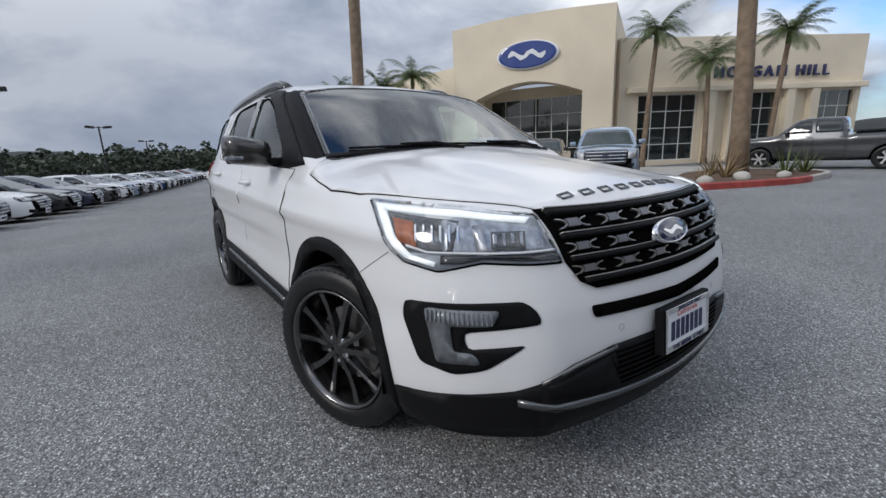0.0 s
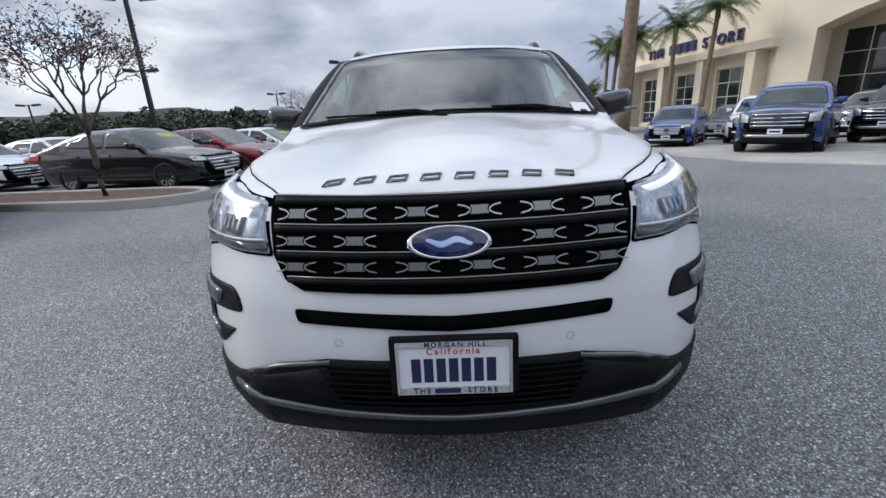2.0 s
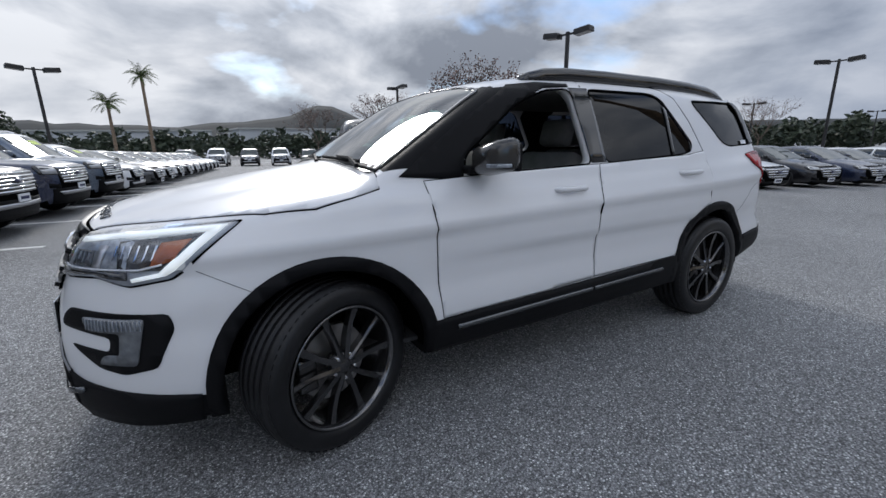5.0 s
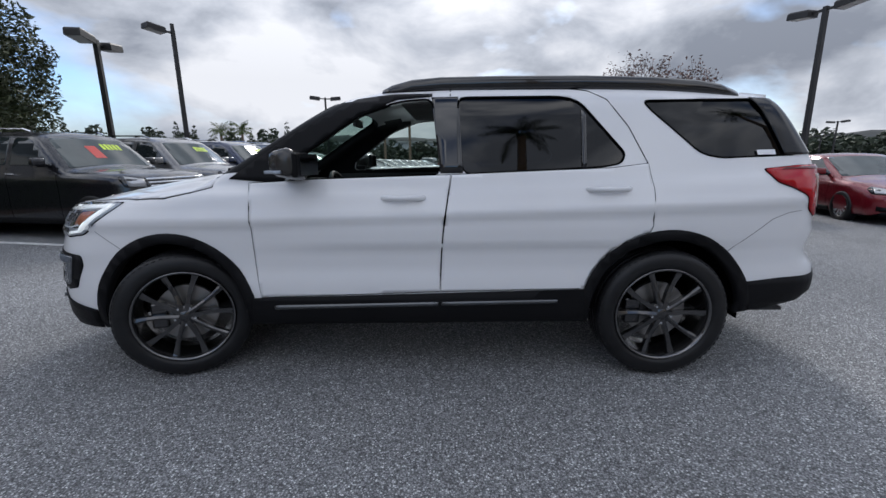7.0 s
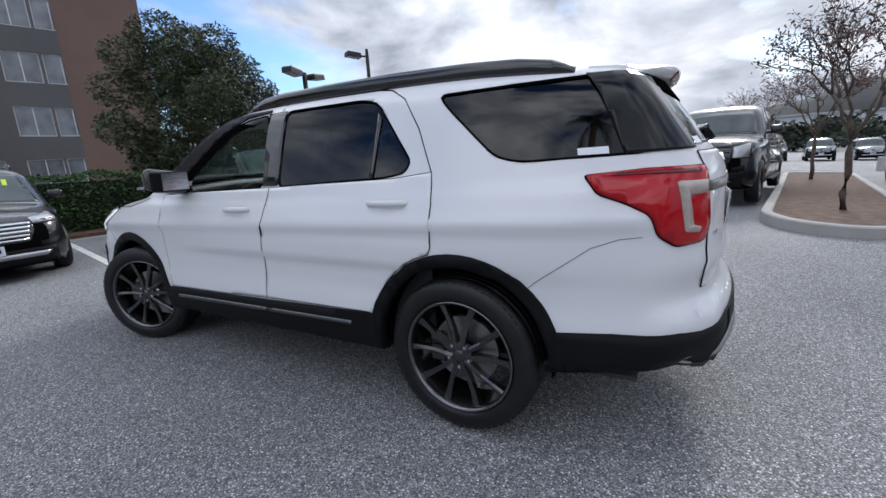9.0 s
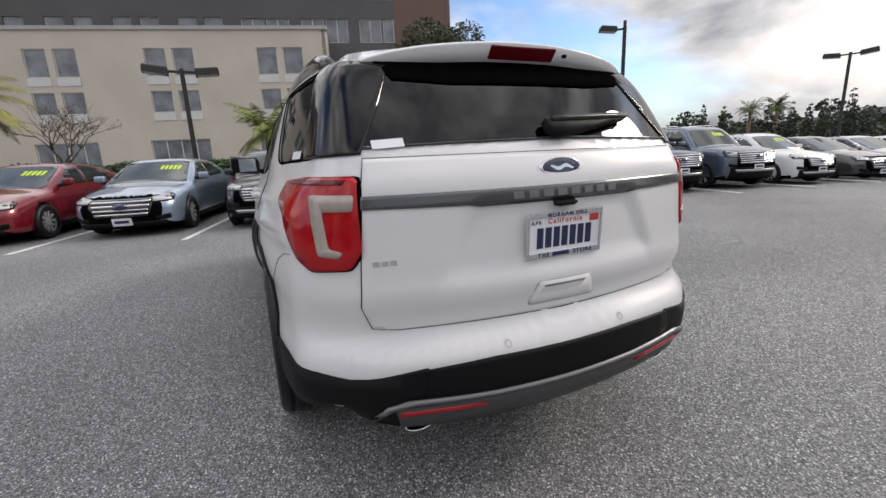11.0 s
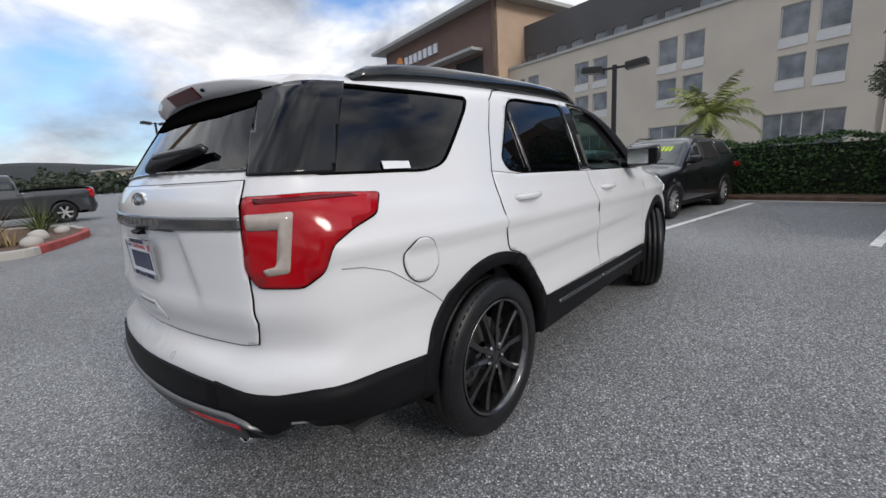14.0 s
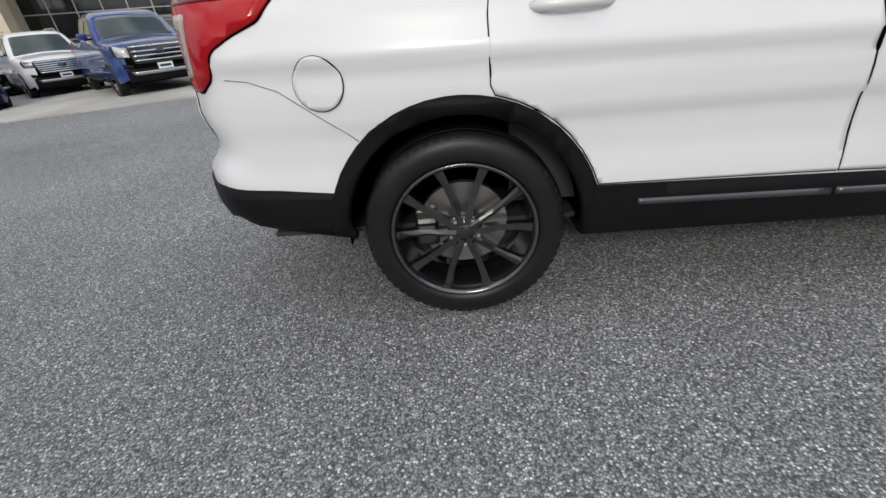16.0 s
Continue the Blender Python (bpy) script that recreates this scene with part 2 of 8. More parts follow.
# pale uneven base colour paints the sky's reflection into the hotel panes
HOTEL_PANE = surf("window glass with painted sky reflection", (0.20, 0.215, 0.23), 0.08, var=0.45, scale=1.1, spec=0.9)
STUCCO_GREY = surf("charcoal cladding", (0.11, 0.107, 0.108), 0.8, var=0.1, scale=0.4)
BROWN = surf("brown stucco", (0.175, 0.112, 0.092), 0.9, var=0.1, scale=0.4)
TAN = surf("tan stucco", (0.50, 0.36, 0.26), 0.9, var=0.1, scale=0.4)
# near-black colour that paints the shade of the tower's deep openings
BALCONY_SHADE = surf("painted balcony shade", (0.03, 0.028, 0.026), 0.8, var=0.4, scale=0.6)
FASCIA = surf("pale fascia", (0.42, 0.42, 0.40), 0.7, var=0.08)
WIN_FRAME = surf("window frame", (0.65, 0.65, 0.63), 0.5, var=0.05)
STEEL_DARK = surf("dark bronze steel", (0.035, 0.033, 0.032), 0.5, metal=0.3, var=0.2)
LAMP_LENS = surf("lamp underside", (0.5, 0.5, 0.48), 0.4)
HILL = surf("far hillside", (0.022, 0.026, 0.027), 1.0, var=0.4, scale=0.012)
FAR_WHITE = surf("far pale wall", (0.5, 0.51, 0.52), 0.8, var=0.1, scale=0.05)
SIGN_BLUE = surf("sign blue", (0.015, 0.045, 0.22), 0.3, var=0.05, coat=0.4)
SIGN_WHITE = surf("sign white", (0.75, 0.76, 0.78), 0.35, var=0.05)
SIGN_NAVY = surf("letter navy", (0.03, 0.035, 0.10), 0.4, var=0.05)
SIGN_GREEN = surf("yellow green marker", (0.55, 0.75, 0.03), 0.6)
SIGN_ORANGE = surf("orange sign", (0.75, 0.25, 0.03), 0.5)


def leaf_mat(name, a, b, rough=0.6):
    m = surf(name, a, rough, var=0.3)
    nt = m.node_tree
    geo = nt.nodes.new("ShaderNodeNewGeometry")
    ramp = [n for n in nt.nodes if n.bl_idname == "ShaderNodeValToRGB"][0]
    ramp.color_ramp.elements[0].position, ramp.color_ramp.elements[0].color = 0.0, (*a, 1)
    ramp.color_ramp.elements[1].position, ramp.color_ramp.elements[1].color = 1.0, (*b, 1)
    nt.links.new(geo.outputs["Random Per Island"], ramp.inputs["Fac"])
    return m


LEAF = leaf_mat("evergreen leaves", (0.024, 0.036, 0.014), (0.085, 0.100, 0.042))
LEAF_HEDGE = leaf_mat("hedge leaves", (0.015, 0.042, 0.010), (0.06, 0.13, 0.025))
LEAF_DRY = leaf_mat("sparse brown leaves", (0.07, 0.036, 0.032), (0.21, 0.125, 0.105))
LEAF_PALM = leaf_mat("palm fronds", (0.04, 0.065, 0.018), (0.12, 0.15, 0.045))
LEAF_YELLOW = leaf_mat("yellow palm fronds", (0.18, 0.20, 0.03), (0.34, 0.32, 0.05))
LEAF_OLIVE = leaf_mat("olive leaves", (0.075, 0.085, 0.028), (0.17, 0.175, 0.062))
LEAF_YELLOW2 = leaf_mat("lively palm fronds", (0.11, 0.16, 0.035), (0.32, 0.33, 0.08))
LEAF_DRYGREEN = leaf_mat("dry strap leaves", (0.16, 0.11, 0.05), (0.30, 0.22, 0.11))
LEAF_FAR = leaf_mat("far trees", (0.022, 0.035, 0.02), (0.05, 0.065, 0.035))


def paint(name, base, metal=0.35):
    return surf(name, base, 0.28, metal=metal, var=0.02, coat=1.0)


PAINTS = {
    "white": paint("white paint", (0.72, 0.73, 0.74), 0.0), "black": paint("black paint", (0.010, 0.010, 0.013)),
    "red": paint("red paint", (0.18, 0.006, 0.014)), "stone": paint("warm grey paint", (0.20, 0.195, 0.19), 0.6), "silver": paint("silver paint", (0.42, 0.43, 0.45), 0.7),
    "blue": paint("blue paint", (0.015, 0.05, 0.21)), "slate": paint("slate blue paint", (0.11, 0.14, 0.19), 0.6),
    "navy": paint("dark blue paint", (0.018, 0.026, 0.06)), "grey": paint("dark grey paint", (0.06, 0.062, 0.066), 0.6),
    "green": paint("grey green paint", (0.06, 0.07, 0.06), 0.6), "ice": paint("pale blue paint", (0.28, 0.36, 0.46), 0.6),
}
LAMP_GLOW = surf("lit lamp window", (0.9, 0.93, 0.95), 0.2, var=0.03)
bs = LAMP_GLOW.node_tree.nodes["Principled BSDF"]
bs.inputs["Emission Color"].default_value, bs.inputs["Emission Strength"].default_value = (0.95, 1.0, 0.96, 1), 0.3
GRILLE_BAR = surf("satin black bar", (0.05, 0.051, 0.053), 0.3, metal=0.6, var=0.1)
GREY_TRIM2 = surf("grey satin tab", (0.17, 0.17, 0.175), 0.35, metal=0.6, var=0.1)
LAMP_GREY = surf("grey lamp housing", (0.40, 0.43, 0.48), 0.36, metal=0.1, var=0.3, scale=14)
MIRROR_CASE = surf("dark mirror case", (0.035, 0.033, 0.031), 0.25, metal=0.2, var=0.1, coat=0.5)
LAMP_DARK = surf("smoked lamp cell", (0.085, 0.09, 0.10), 0.18, metal=0.3, var=0.6, scale=45)
PILLAR_BLACK = surf("black gloss pillar", (0.007, 0.007, 0.008), 0.10, var=0.1, spec=0.35)
FOG_LENS = surf("ribbed fog lens", (0.17, 0.18, 0.195), 0.22, metal=0.3, var=0.3, scale=30)
TAB_EDGE = surf("pale satin edge", (0.34, 0.33, 0.315), 0.3, metal=0.8, var=0.1)
SENSOR = surf("fine grey line", (0.45, 0.45, 0.46), 0.5)
SEAM = surf("fine shadow line", (0.20, 0.20, 0.205), 0.7)
VALANCE = surf("grey valance plastic", (0.045, 0.046, 0.049), 0.5, var=0.1, bump=0.1, bscale=400)
BRAKE = surf("brake steel", (0.32, 0.31, 0.30), 0.35, metal=0.9, var=0.2, scale=10)
surf_dark_red = surf("dark red lens", (0.11, 0.002, 0.006), 0.2, spec=0.3)
STEER = 21.0
REVERSE = surf("clear ribbed lens", (0.42, 0.36, 0.32), 0.2, var=0.10, scale=40, coat=0.5)


# ---- building helpers ----
def link_mesh(name, bm, mat, smooth=False):
    me = bpy.data.meshes.new(name)
    bm.to_mesh(me)
    bm.free()
    for mm in (mat if isinstance(mat, (list, tuple)) else [mat]):
        me.materials.append(mm)
    if smooth:
        me.polygons.foreach_set("use_smooth", [True] * len(me.polygons))
    return new(name, me)


def part(name, bm, mat, parent, label="", smooth=False):
    ob = link_mesh(name, bm, mat, smooth)
    ob.parent = parent
    if label:
        ob["label"] = label
    return ob


def structure(name, bm, mat, label="", category="", smooth=False):
    return tagged(link_mesh(name, bm, mat, smooth), label, category, kind="structure")


def thing(name, label, category, m=None, group=""):
    ob = new(name)
    ob.empty_display_size = 0.2
    if m is not None:
        ob.matrix_basis = m
    return tagged(ob, label, category, group)


def box_into(bm, x0, x1, y0, y1, z0, z1, bevel=0.0, m=None):
    r = bmesh.ops.create_cube(bm, size=1.0)
    mm = Matrix.Translation(((x0 + x1) / 2, (y0 + y1) / 2, (z0 + z1) / 2)) @ Matrix.Diagonal((x1 - x0, y1 - y0, z1 - z0, 1))
    bmesh.ops.transform(bm, matrix=mm, verts=r["verts"])
    vs = r["verts"]
    if bevel:
        es = list({e for v in vs for e in v.link_edges})
        out = bmesh.ops.bevel(bm, geom=es, offset=bevel, segments=2, profile=0.5, affect="EDGES")
        vs = list({v for f in out["faces"] for v in f.verts} | {v for v in vs if v.is_valid})
    if m is not None:
        bmesh.ops.transform(bm, matrix=m, verts=vs)
    return vs


def box(x0, x1, y0, y1, z0, z1, bevel=0.0, m=None):
    bm = bmesh.new()
    box_into(bm, x0, x1, y0, y1, z0, z1, bevel, m)
    return bm


def rings(loops, closed=True, cap=True, bm=None):
    """A skin through loops of points."""
    bm = bm or bmesh.new()
    vs = [[bm.verts.new(p) for p in lp] for lp in loops]
    n = len(vs[0])
    for a, b in zip(vs, vs[1:]):
        for i in range(n if closed else n - 1):
            j = (i + 1) % n
            bm.faces.new((a[i], a[j], b[j], b[i]))
    if cap:
        bm.faces.new(list(reversed(vs[0])))
        bm.faces.new(vs[-1])
    return bm


def tube(points, radii, sides=8, bm=None, cap=True):
    """A tapered tube along points."""
    loops = []
    pts = [Vector(p) for p in points]
    for i, p in enumerate(pts):
        d = (pts[min(i + 1, len(pts) - 1)] - pts[max(i - 1, 0)]).normalized()
        q = d.to_track_quat("Z", "Y")
        r = radii[i] if isinstance(radii, (list, tuple)) else radii
        loops.append([p + q @ Vector((r * math.cos(2 * math.pi * k / sides), r * math.sin(2 * math.pi * k / sides), 0)) for k in range(sides)])
    return rings(loops, bm=bm, cap=cap)


def lathe(profile, sides, axis="y", bm=None, closed=False):
    """Turns (radius, height) pairs round an axis."""
    loops = []
    for k in range(sides):
        a = 2 * math.pi * k / sides
        c, s = math.cos(a), math.sin(a)
        loops.append([(r * c, h, r * s) if axis == "y" else (r * c, r * s, h) for r, h in profile])
    bm = bm or bmesh.new()
    vs = [[bm.verts.new(p) for p in lp] for lp in loops]
    n = len(profile)
    for i in range(sides):
        a, b = vs[i], vs[(i + 1) % sides]
        for j in range(n if closed else n - 1):
            k = (j + 1) % n
            bm.faces.new((a[j], b[j], b[k], a[k]))
    bmesh.ops.recalc_face_normals(bm, faces=bm.faces)
    return bm


def prism(poly, z0, z1, bm=None, m=None):
    """A plan polygon raised from z0 to z1."""
    bm = bm or bmesh.new()
    lo = [bm.verts.new((x, y, z0)) for x, y in poly]
    hi = [bm.verts.new((x, y, z1)) for x, y in poly]
    n = len(poly)
    for i in range(n):
        j = (i + 1) % n
        bm.faces.new((lo[i], lo[j], hi[j], hi[i]))
    bm.faces.new(list(reversed(lo)))
    bm.faces.new(hi)
    bmesh.ops.recalc_face_normals(bm, faces=bm.faces)
    if m is not None:
        bmesh.ops.transform(bm, matrix=m, verts=lo + hi)
    return bm


def rounded(pts, r, n=4):
    """A polygon with its corners rounded."""
    out = []
    for i, p in enumerate(pts):
        p = Vector(p)
        a, b = Vector(pts[i - 1]), Vector(pts[(i + 1) % len(pts)])
        da, db = (a - p), (b - p)
        k = min(r, da.length * 0.45, db.length * 0.45)
        s, t = p + da.normalized() * k, p + db.normalized() * k
        for j in range(n + 1):
            u = j / n
            out.append(s.lerp(p, u).lerp(p.lerp(t, u), u))
    return out


def smax(a, b, k):
    h = np.maximum(k - np.abs(a - b), 0) / k
    return np.maximum(a, b) + h * h * k / 4


def smin(a, b, k):
    return -smax(-a, -b, k)


class Skin:
    """A smooth solid given by a function that is negative inside, with a spine that every skin point can be reached from."""

    def __init__(self, f, x0, x1, zc):
        self.f, self.x0, self.x1, self.zc = f, x0, x1, zc

    def reach(self, p, d, far=3.2):
        """The first way out of the solid from points p along d."""
        p, d = np.asarray(p, float), np.asarray(d, float)
        n = len(p)
        lo, hi = np.zeros(n), np.full(n, far)
        done = np.zeros(n, bool)
        for s in np.linspace(0, far, 56)[1:]:
            q = p + d * s
            out = self.f(q[:, 0], q[:, 1], q[:, 2]) > 0
            fresh = out & ~done
            hi[fresh] = s
            done |= out
            lo[~done] = s
        for _ in range(18):
            mid = (lo + hi) / 2
            q = p + d * mid[:, None]
            out = self.f(q[:, 0], q[:, 1], q[:, 2]) > 0
            hi = np.where(out, mid, hi)
            lo = np.where(out, lo, mid)
        return p + d * ((lo + hi) / 2)[:, None]

    def normal(self, q, h=0.004):
        g = []
        for k in range(3):
            e = np.zeros(3)
            e[k] = h
            a, b = q + e, q - e
            g.append(self.f(a[:, 0], a[:, 1], a[:, 2]) - self.f(b[:, 0], b[:, 1], b[:, 2]))
        g = np.stack(g, 1)
        return g / np.maximum(np.linalg.norm(g, axis=1), 1e-9)[:, None]

    def mesh(self, mid, end, around):
        """The whole skin as a closed mesh."""
        st = [(self.x0, a) for a in np.linspace(-math.pi / 2, 0, end + 1)[1:-1]]
        st += [(x, 0.0) for x in np.linspace(self.x0, self.x1, mid)]
        st += [(self.x1, a) for a in np.linspace(0, math.pi / 2, end + 1)[1:-1]]
        th = np.linspace(0, 2 * math.pi, around, endpoint=False)
        P, D = [], []
        for x, a in st:
            for t in th:
                P.append((x, 0, self.zc))
                D.append((math.sin(a), math.cos(a) * math.cos(t), math.cos(a) * math.sin(t)))
        P += [(self.x0, 0, self.zc), (self.x1, 0, self.zc)]
        D += [(-1, 0, 0), (1, 0, 0)]
        q = self.reach(P, D)
        n, m = len(st), around
        faces = [(i * m + j, i * m + (j + 1) % m, (i + 1) * m + (j + 1) % m, (i + 1) * m + j) for i in range(n - 1) for j in range(m)]
        faces += [(n * m, (j + 1) % m, j) for j in range(m)]
        faces += [(n * m + 1, (n - 1) * m + j, (n - 1) * m + (j + 1) % m) for j in range(m)]
        me = bpy.data.meshes.new("skin")
        me.from_pydata([tuple(v) for v in q], [], [tuple(reversed(f)) for f in faces])
        bm = bmesh.new()
        bm.from_mesh(me)
        bpy.data.meshes.remove(me)
        bmesh.ops.recalc_face_normals(bm, faces=bm.faces)
        return bm

    def patch(self, pts, d, c, off=0.003, thick=0.01, cell=0.05, mirror=False):
        """A polygon, given by rough points in space, pressed onto the skin along d from the plane through c, as a thin shell."""
        d = Vector(d).normalized()
        up = Vector((0, 0, 1)) if abs(d.z) < 0.7 else Vector((0, 1, 0))
        ex = up.cross(d).normalized()
        ey = d.cross(ex)
        c = Vector(c)
        flat = [((Vector(p) - c).dot(ex), (Vector(p) - c).dot(ey)) for p in pts]
        bm = bmesh.new()
        bm.faces.new([bm.verts.new((a, b, 0)) for a, b in flat])
        for k in (0, 1):
            lo, hi = min(q[k] for q in flat), max(q[k] for q in flat)
            s = math.floor(lo / cell) * cell + cell
            while s < hi - 1e-6:
                no = (1, 0, 0) if k == 0 else (0, 1, 0)
                bmesh.ops.bisect_plane(bm, geom=bm.verts[:] + bm.edges[:] + bm.faces[:], plane_co=Vector(no) * s, plane_no=no, dist=1e-5)
                s += cell
        base = np.array([tuple(c + ex * v.co.x + ey * v.co.y) for v in bm.verts])
        q = self.reach(base, np.tile(np.array(d), (len(base), 1)))
        nn = self.normal(q)
        for v, p, m in zip(bm.verts, q, nn):
            v.co = Vector(p + m * off)
        bm.verts.index_update()
        nd = {v: Vector(m) for v, m in zip(bm.verts, nn)}
        rim = [e for e in bm.edges if e.is_boundary]
        if thick:
            r = bmesh.ops.extrude_edge_only(bm, edges=rim)
            for v in r["geom"]:
                if isinstance(v, bmesh.types.BMVert):
                    src = [e.other_vert(v) for e in v.link_edges if e.other_vert(v) in nd]
                    if src:
                        v.co -= nd[src[0]] * thick
        bmesh.ops.recalc_face_normals(bm, faces=bm.faces)
        f0 = max(bm.faces, key=lambda f: f.calc_area())
        k = self.normal(np.array([tuple(f0.calc_center_median())]))[0]
        if f0.normal.dot(Vector(k)) < 0:
            bmesh.ops.reverse_faces(bm, faces=bm.faces)
        if mirror:
            flip_y(bm)
        return bm


def flip_y(bm):
    for v in bm.verts:
        v.co.y = -v.co.y
    bmesh.ops.reverse_faces(bm, faces=bm.faces)
    return bm


def carve(bm, cutters):
    """Cuts closed shapes out of a closed mesh."""
    me = bpy.data.meshes.new("carved")
    bm.to_mesh(me)
    bm.free()
    ob = new("carved", me)
    temp = [ob]
    for c in cutters:
        cm = bpy.data.meshes.new("cutter")
        bmesh.ops.recalc_face_normals(c, faces=c.faces)
        c.to_mesh(cm)
        c.free()
        co = new("cutter", cm)
        temp.append(co)
        mod = ob.modifiers.new("cut", "BOOLEAN")
        mod.operation, mod.object, mod.solver = "DIFFERENCE", co, "EXACT"
    bpy.context.view_layer.update()
    res = bpy.data.meshes.new_from_object(ob.evaluated_get(bpy.context.evaluated_depsgraph_get()))
    out = bmesh.new()
    out.from_mesh(res)
    for o in temp:
        d = o.data
        bpy.data.objects.remove(o)
        bpy.data.meshes.remove(d)
    bpy.data.meshes.remove(res)
    return out


# ---- ground, kerbs, lines ----
def land(x, y):
    """Height of the lot: level round the car, falling gently towards -X and, further off, towards -Y."""
    return -1.3 * math.tanh(0.03 * max(0.0, -x - 3.2) / 1.3) - 0.9 * math.tanh(0.02 * max(0.0, -y - 12.0) / 0.9)


def settle(bm):
    """Lets a flat piece of the lot follow the land."""
    for v in bm.verts:
        v.co.z += land(v.co.x, v.co.y)
    return bm


bm = bmesh.new()
N = 72
for i in range(N + 1):
    for j in range(N + 1):
        u, v = (i / N * 2 - 1), (j / N * 2 - 1)
        x, y = 1500 * u * abs(u), 1500 * v * abs(v)
        bm.verts.new((x, y, land(x, y)))
bm.verts.ensure_lookup_table()
for i in range(N):
    for j in range(N):
        a = i * (N + 1) + j
        bm.faces.new((bm.verts[a], bm.verts[a + N + 1], bm.verts[a + N + 2], bm.verts[a + 1]))
structure("ground", bm, ASPHALT, "worn grey chip-seal asphalt of a car lot", "ground")

UX, UY = Vector((0.979, -0.203, 0)), Vector((0.135, 0.991, 0))   # away along a stall, and along the stall row
ROW = Vector((4.56, -0.24, 0))


def stall(k, depth):
    """A place in the stall row by the hedge: k stalls along, depth metres in."""
    return ROW + UY * (2.55 * k) + UX * depth


for k in [-6, -5, -4, -3, -2, -1, 0, 1, 2, 3, 4, 5]:
    a, b = stall(k, 0), stall(k, 4.6)
    s = UY * 0.055
    bm = prism([(a - s).xy, (b - s).xy, (b + s).xy, (a + s).xy], -0.02, 0.004)
    structure("stall_line", bm, LINE_PAINT, "worn white stall line painted on asphalt", "line")


def kerb_run(name, pts, w, h, mat, label):
    loops = []
    P = [Vector((*p, 0)) for p in pts]
    for i, p in enumerate(P):
        d = (P[min(i + 1, len(P) - 1)] - P[max(i - 1, 0)]).normalized()
        s = Vector((-d.y, d.x, 0))
        loops.append([p - s * w / 2 + Vector((0, 0, -0.05)), p - s * w / 2 + Vector((0, 0, h - 0.02)), p - s * (w / 2 - 0.02) + Vector((0, 0, h)),
                      p + s * (w / 2 - 0.02) + Vector((0, 0, h)), p + s * w / 2 + Vector((0, 0, h - 0.02)), p + s * w / 2 + Vector((0, 0, -0.05))])
    bm = rings(loops)
    bmesh.ops.recalc_face_normals(bm, faces=bm.faces)
    return structure(name, settle(bm), mat, label, "kerb")


a, b = stall(-8, 5.0), stall(14, 5.0)
kerb_run("kerb_hedge", [a.xy, b.xy], 0.15, 0.14, CONCRETE, "grey concrete kerb in front of the hedge")
a2, b2 = stall(-8, 5.05), stall(14, 5.05)
a3, b3 = stall(-8, 9.0), stall(14, 9.0)
structure("planting_bed", prism([a2.xy, a3.xy, b3.xy, b2.xy], -0.05, 0.10), MULCH, "brown mulch bed under the hedge", "bed")

# island with bare trees
isl = [(-3.55, -6.0), (-3.75, -5.2), (-4.35, -4.75), (-5.0, -5.0), (-5.35, -5.7), (-8.0, -19.4), (-6.1, -19.8)]
isl_round = [tuple(p) for p in rounded(isl, 0.5, 4)]
kerb_run("kerb_island", [*isl_round, isl_round[0]], 0.16, 0.15, CONCRETE, "pale concrete kerb round a planted island")
structure("island_bed", settle(prism([(0.995 * x - 0.02, 0.995 * y - 0.04) for x, y in isl_round], -0.05, 0.11)), MULCH, "brown mulch in the island bed", "bed")

# concrete apron and beds before the showroom
apron = [(-30, 9.0), (-14.6, 7.4), (-10.5, 6.3), (-6.2, 6.9), (-4.4, 8.3), (-3.0, 10.2), (-4.5, 22), (-14, 26), (-30, 19)]
structure("apron", settle(prism(apron, -0.05, 0.03)), CONCRETE, "pale concrete display apron", "pavement")
bed = [(-2.9, 10.0), (-2.1, 9.7), (-1.3, 11.1), (-0.5, 12.9), (-0.5, 15.8), (-1.2, 17.2), (-4.2, 18.0), (-4.7, 15.5), (-3.6, 12.2)]
bed_r = [tuple(p) for p in rounded(bed, 0.8, 4)]
structure("palm_bed", settle(prism(bed_r, -0.05, 0.13)), MULCH, "mulch bed with spiky plants and palms", "bed")
kerb_run("kerb_palm_bed", [*bed_r, bed_r[0]], 0.15, 0.16, CONCRETE, "pale concrete kerb round the palm bed")
kerb_run("kerb_red", [p for p in bed_r if p[0] > -2.0 and p[1] < 13.8][:30], 0.165, 0.166, RED_PAINT, "kerb top painted faded red")
bed = [(-14.3, 4.4), (-12.2, 4.6), (-11.0, 6.0), (-14.5, 7.2), (-24, 9.5), (-25.5, 7.5)]
bed_r = [tuple(p) for p in rounded(bed, 0.7, 4)]
structure("corner_bed", settle(prism(bed_r, -0.05, 0.13)), MULCH, "mulch bed with low shrubs and a palm", "bed")
kerb_run("kerb_corner_bed", [*bed_r, bed_r[0]], 0.15, 0.16, CONCRETE, "pale concrete kerb round the corner bed")


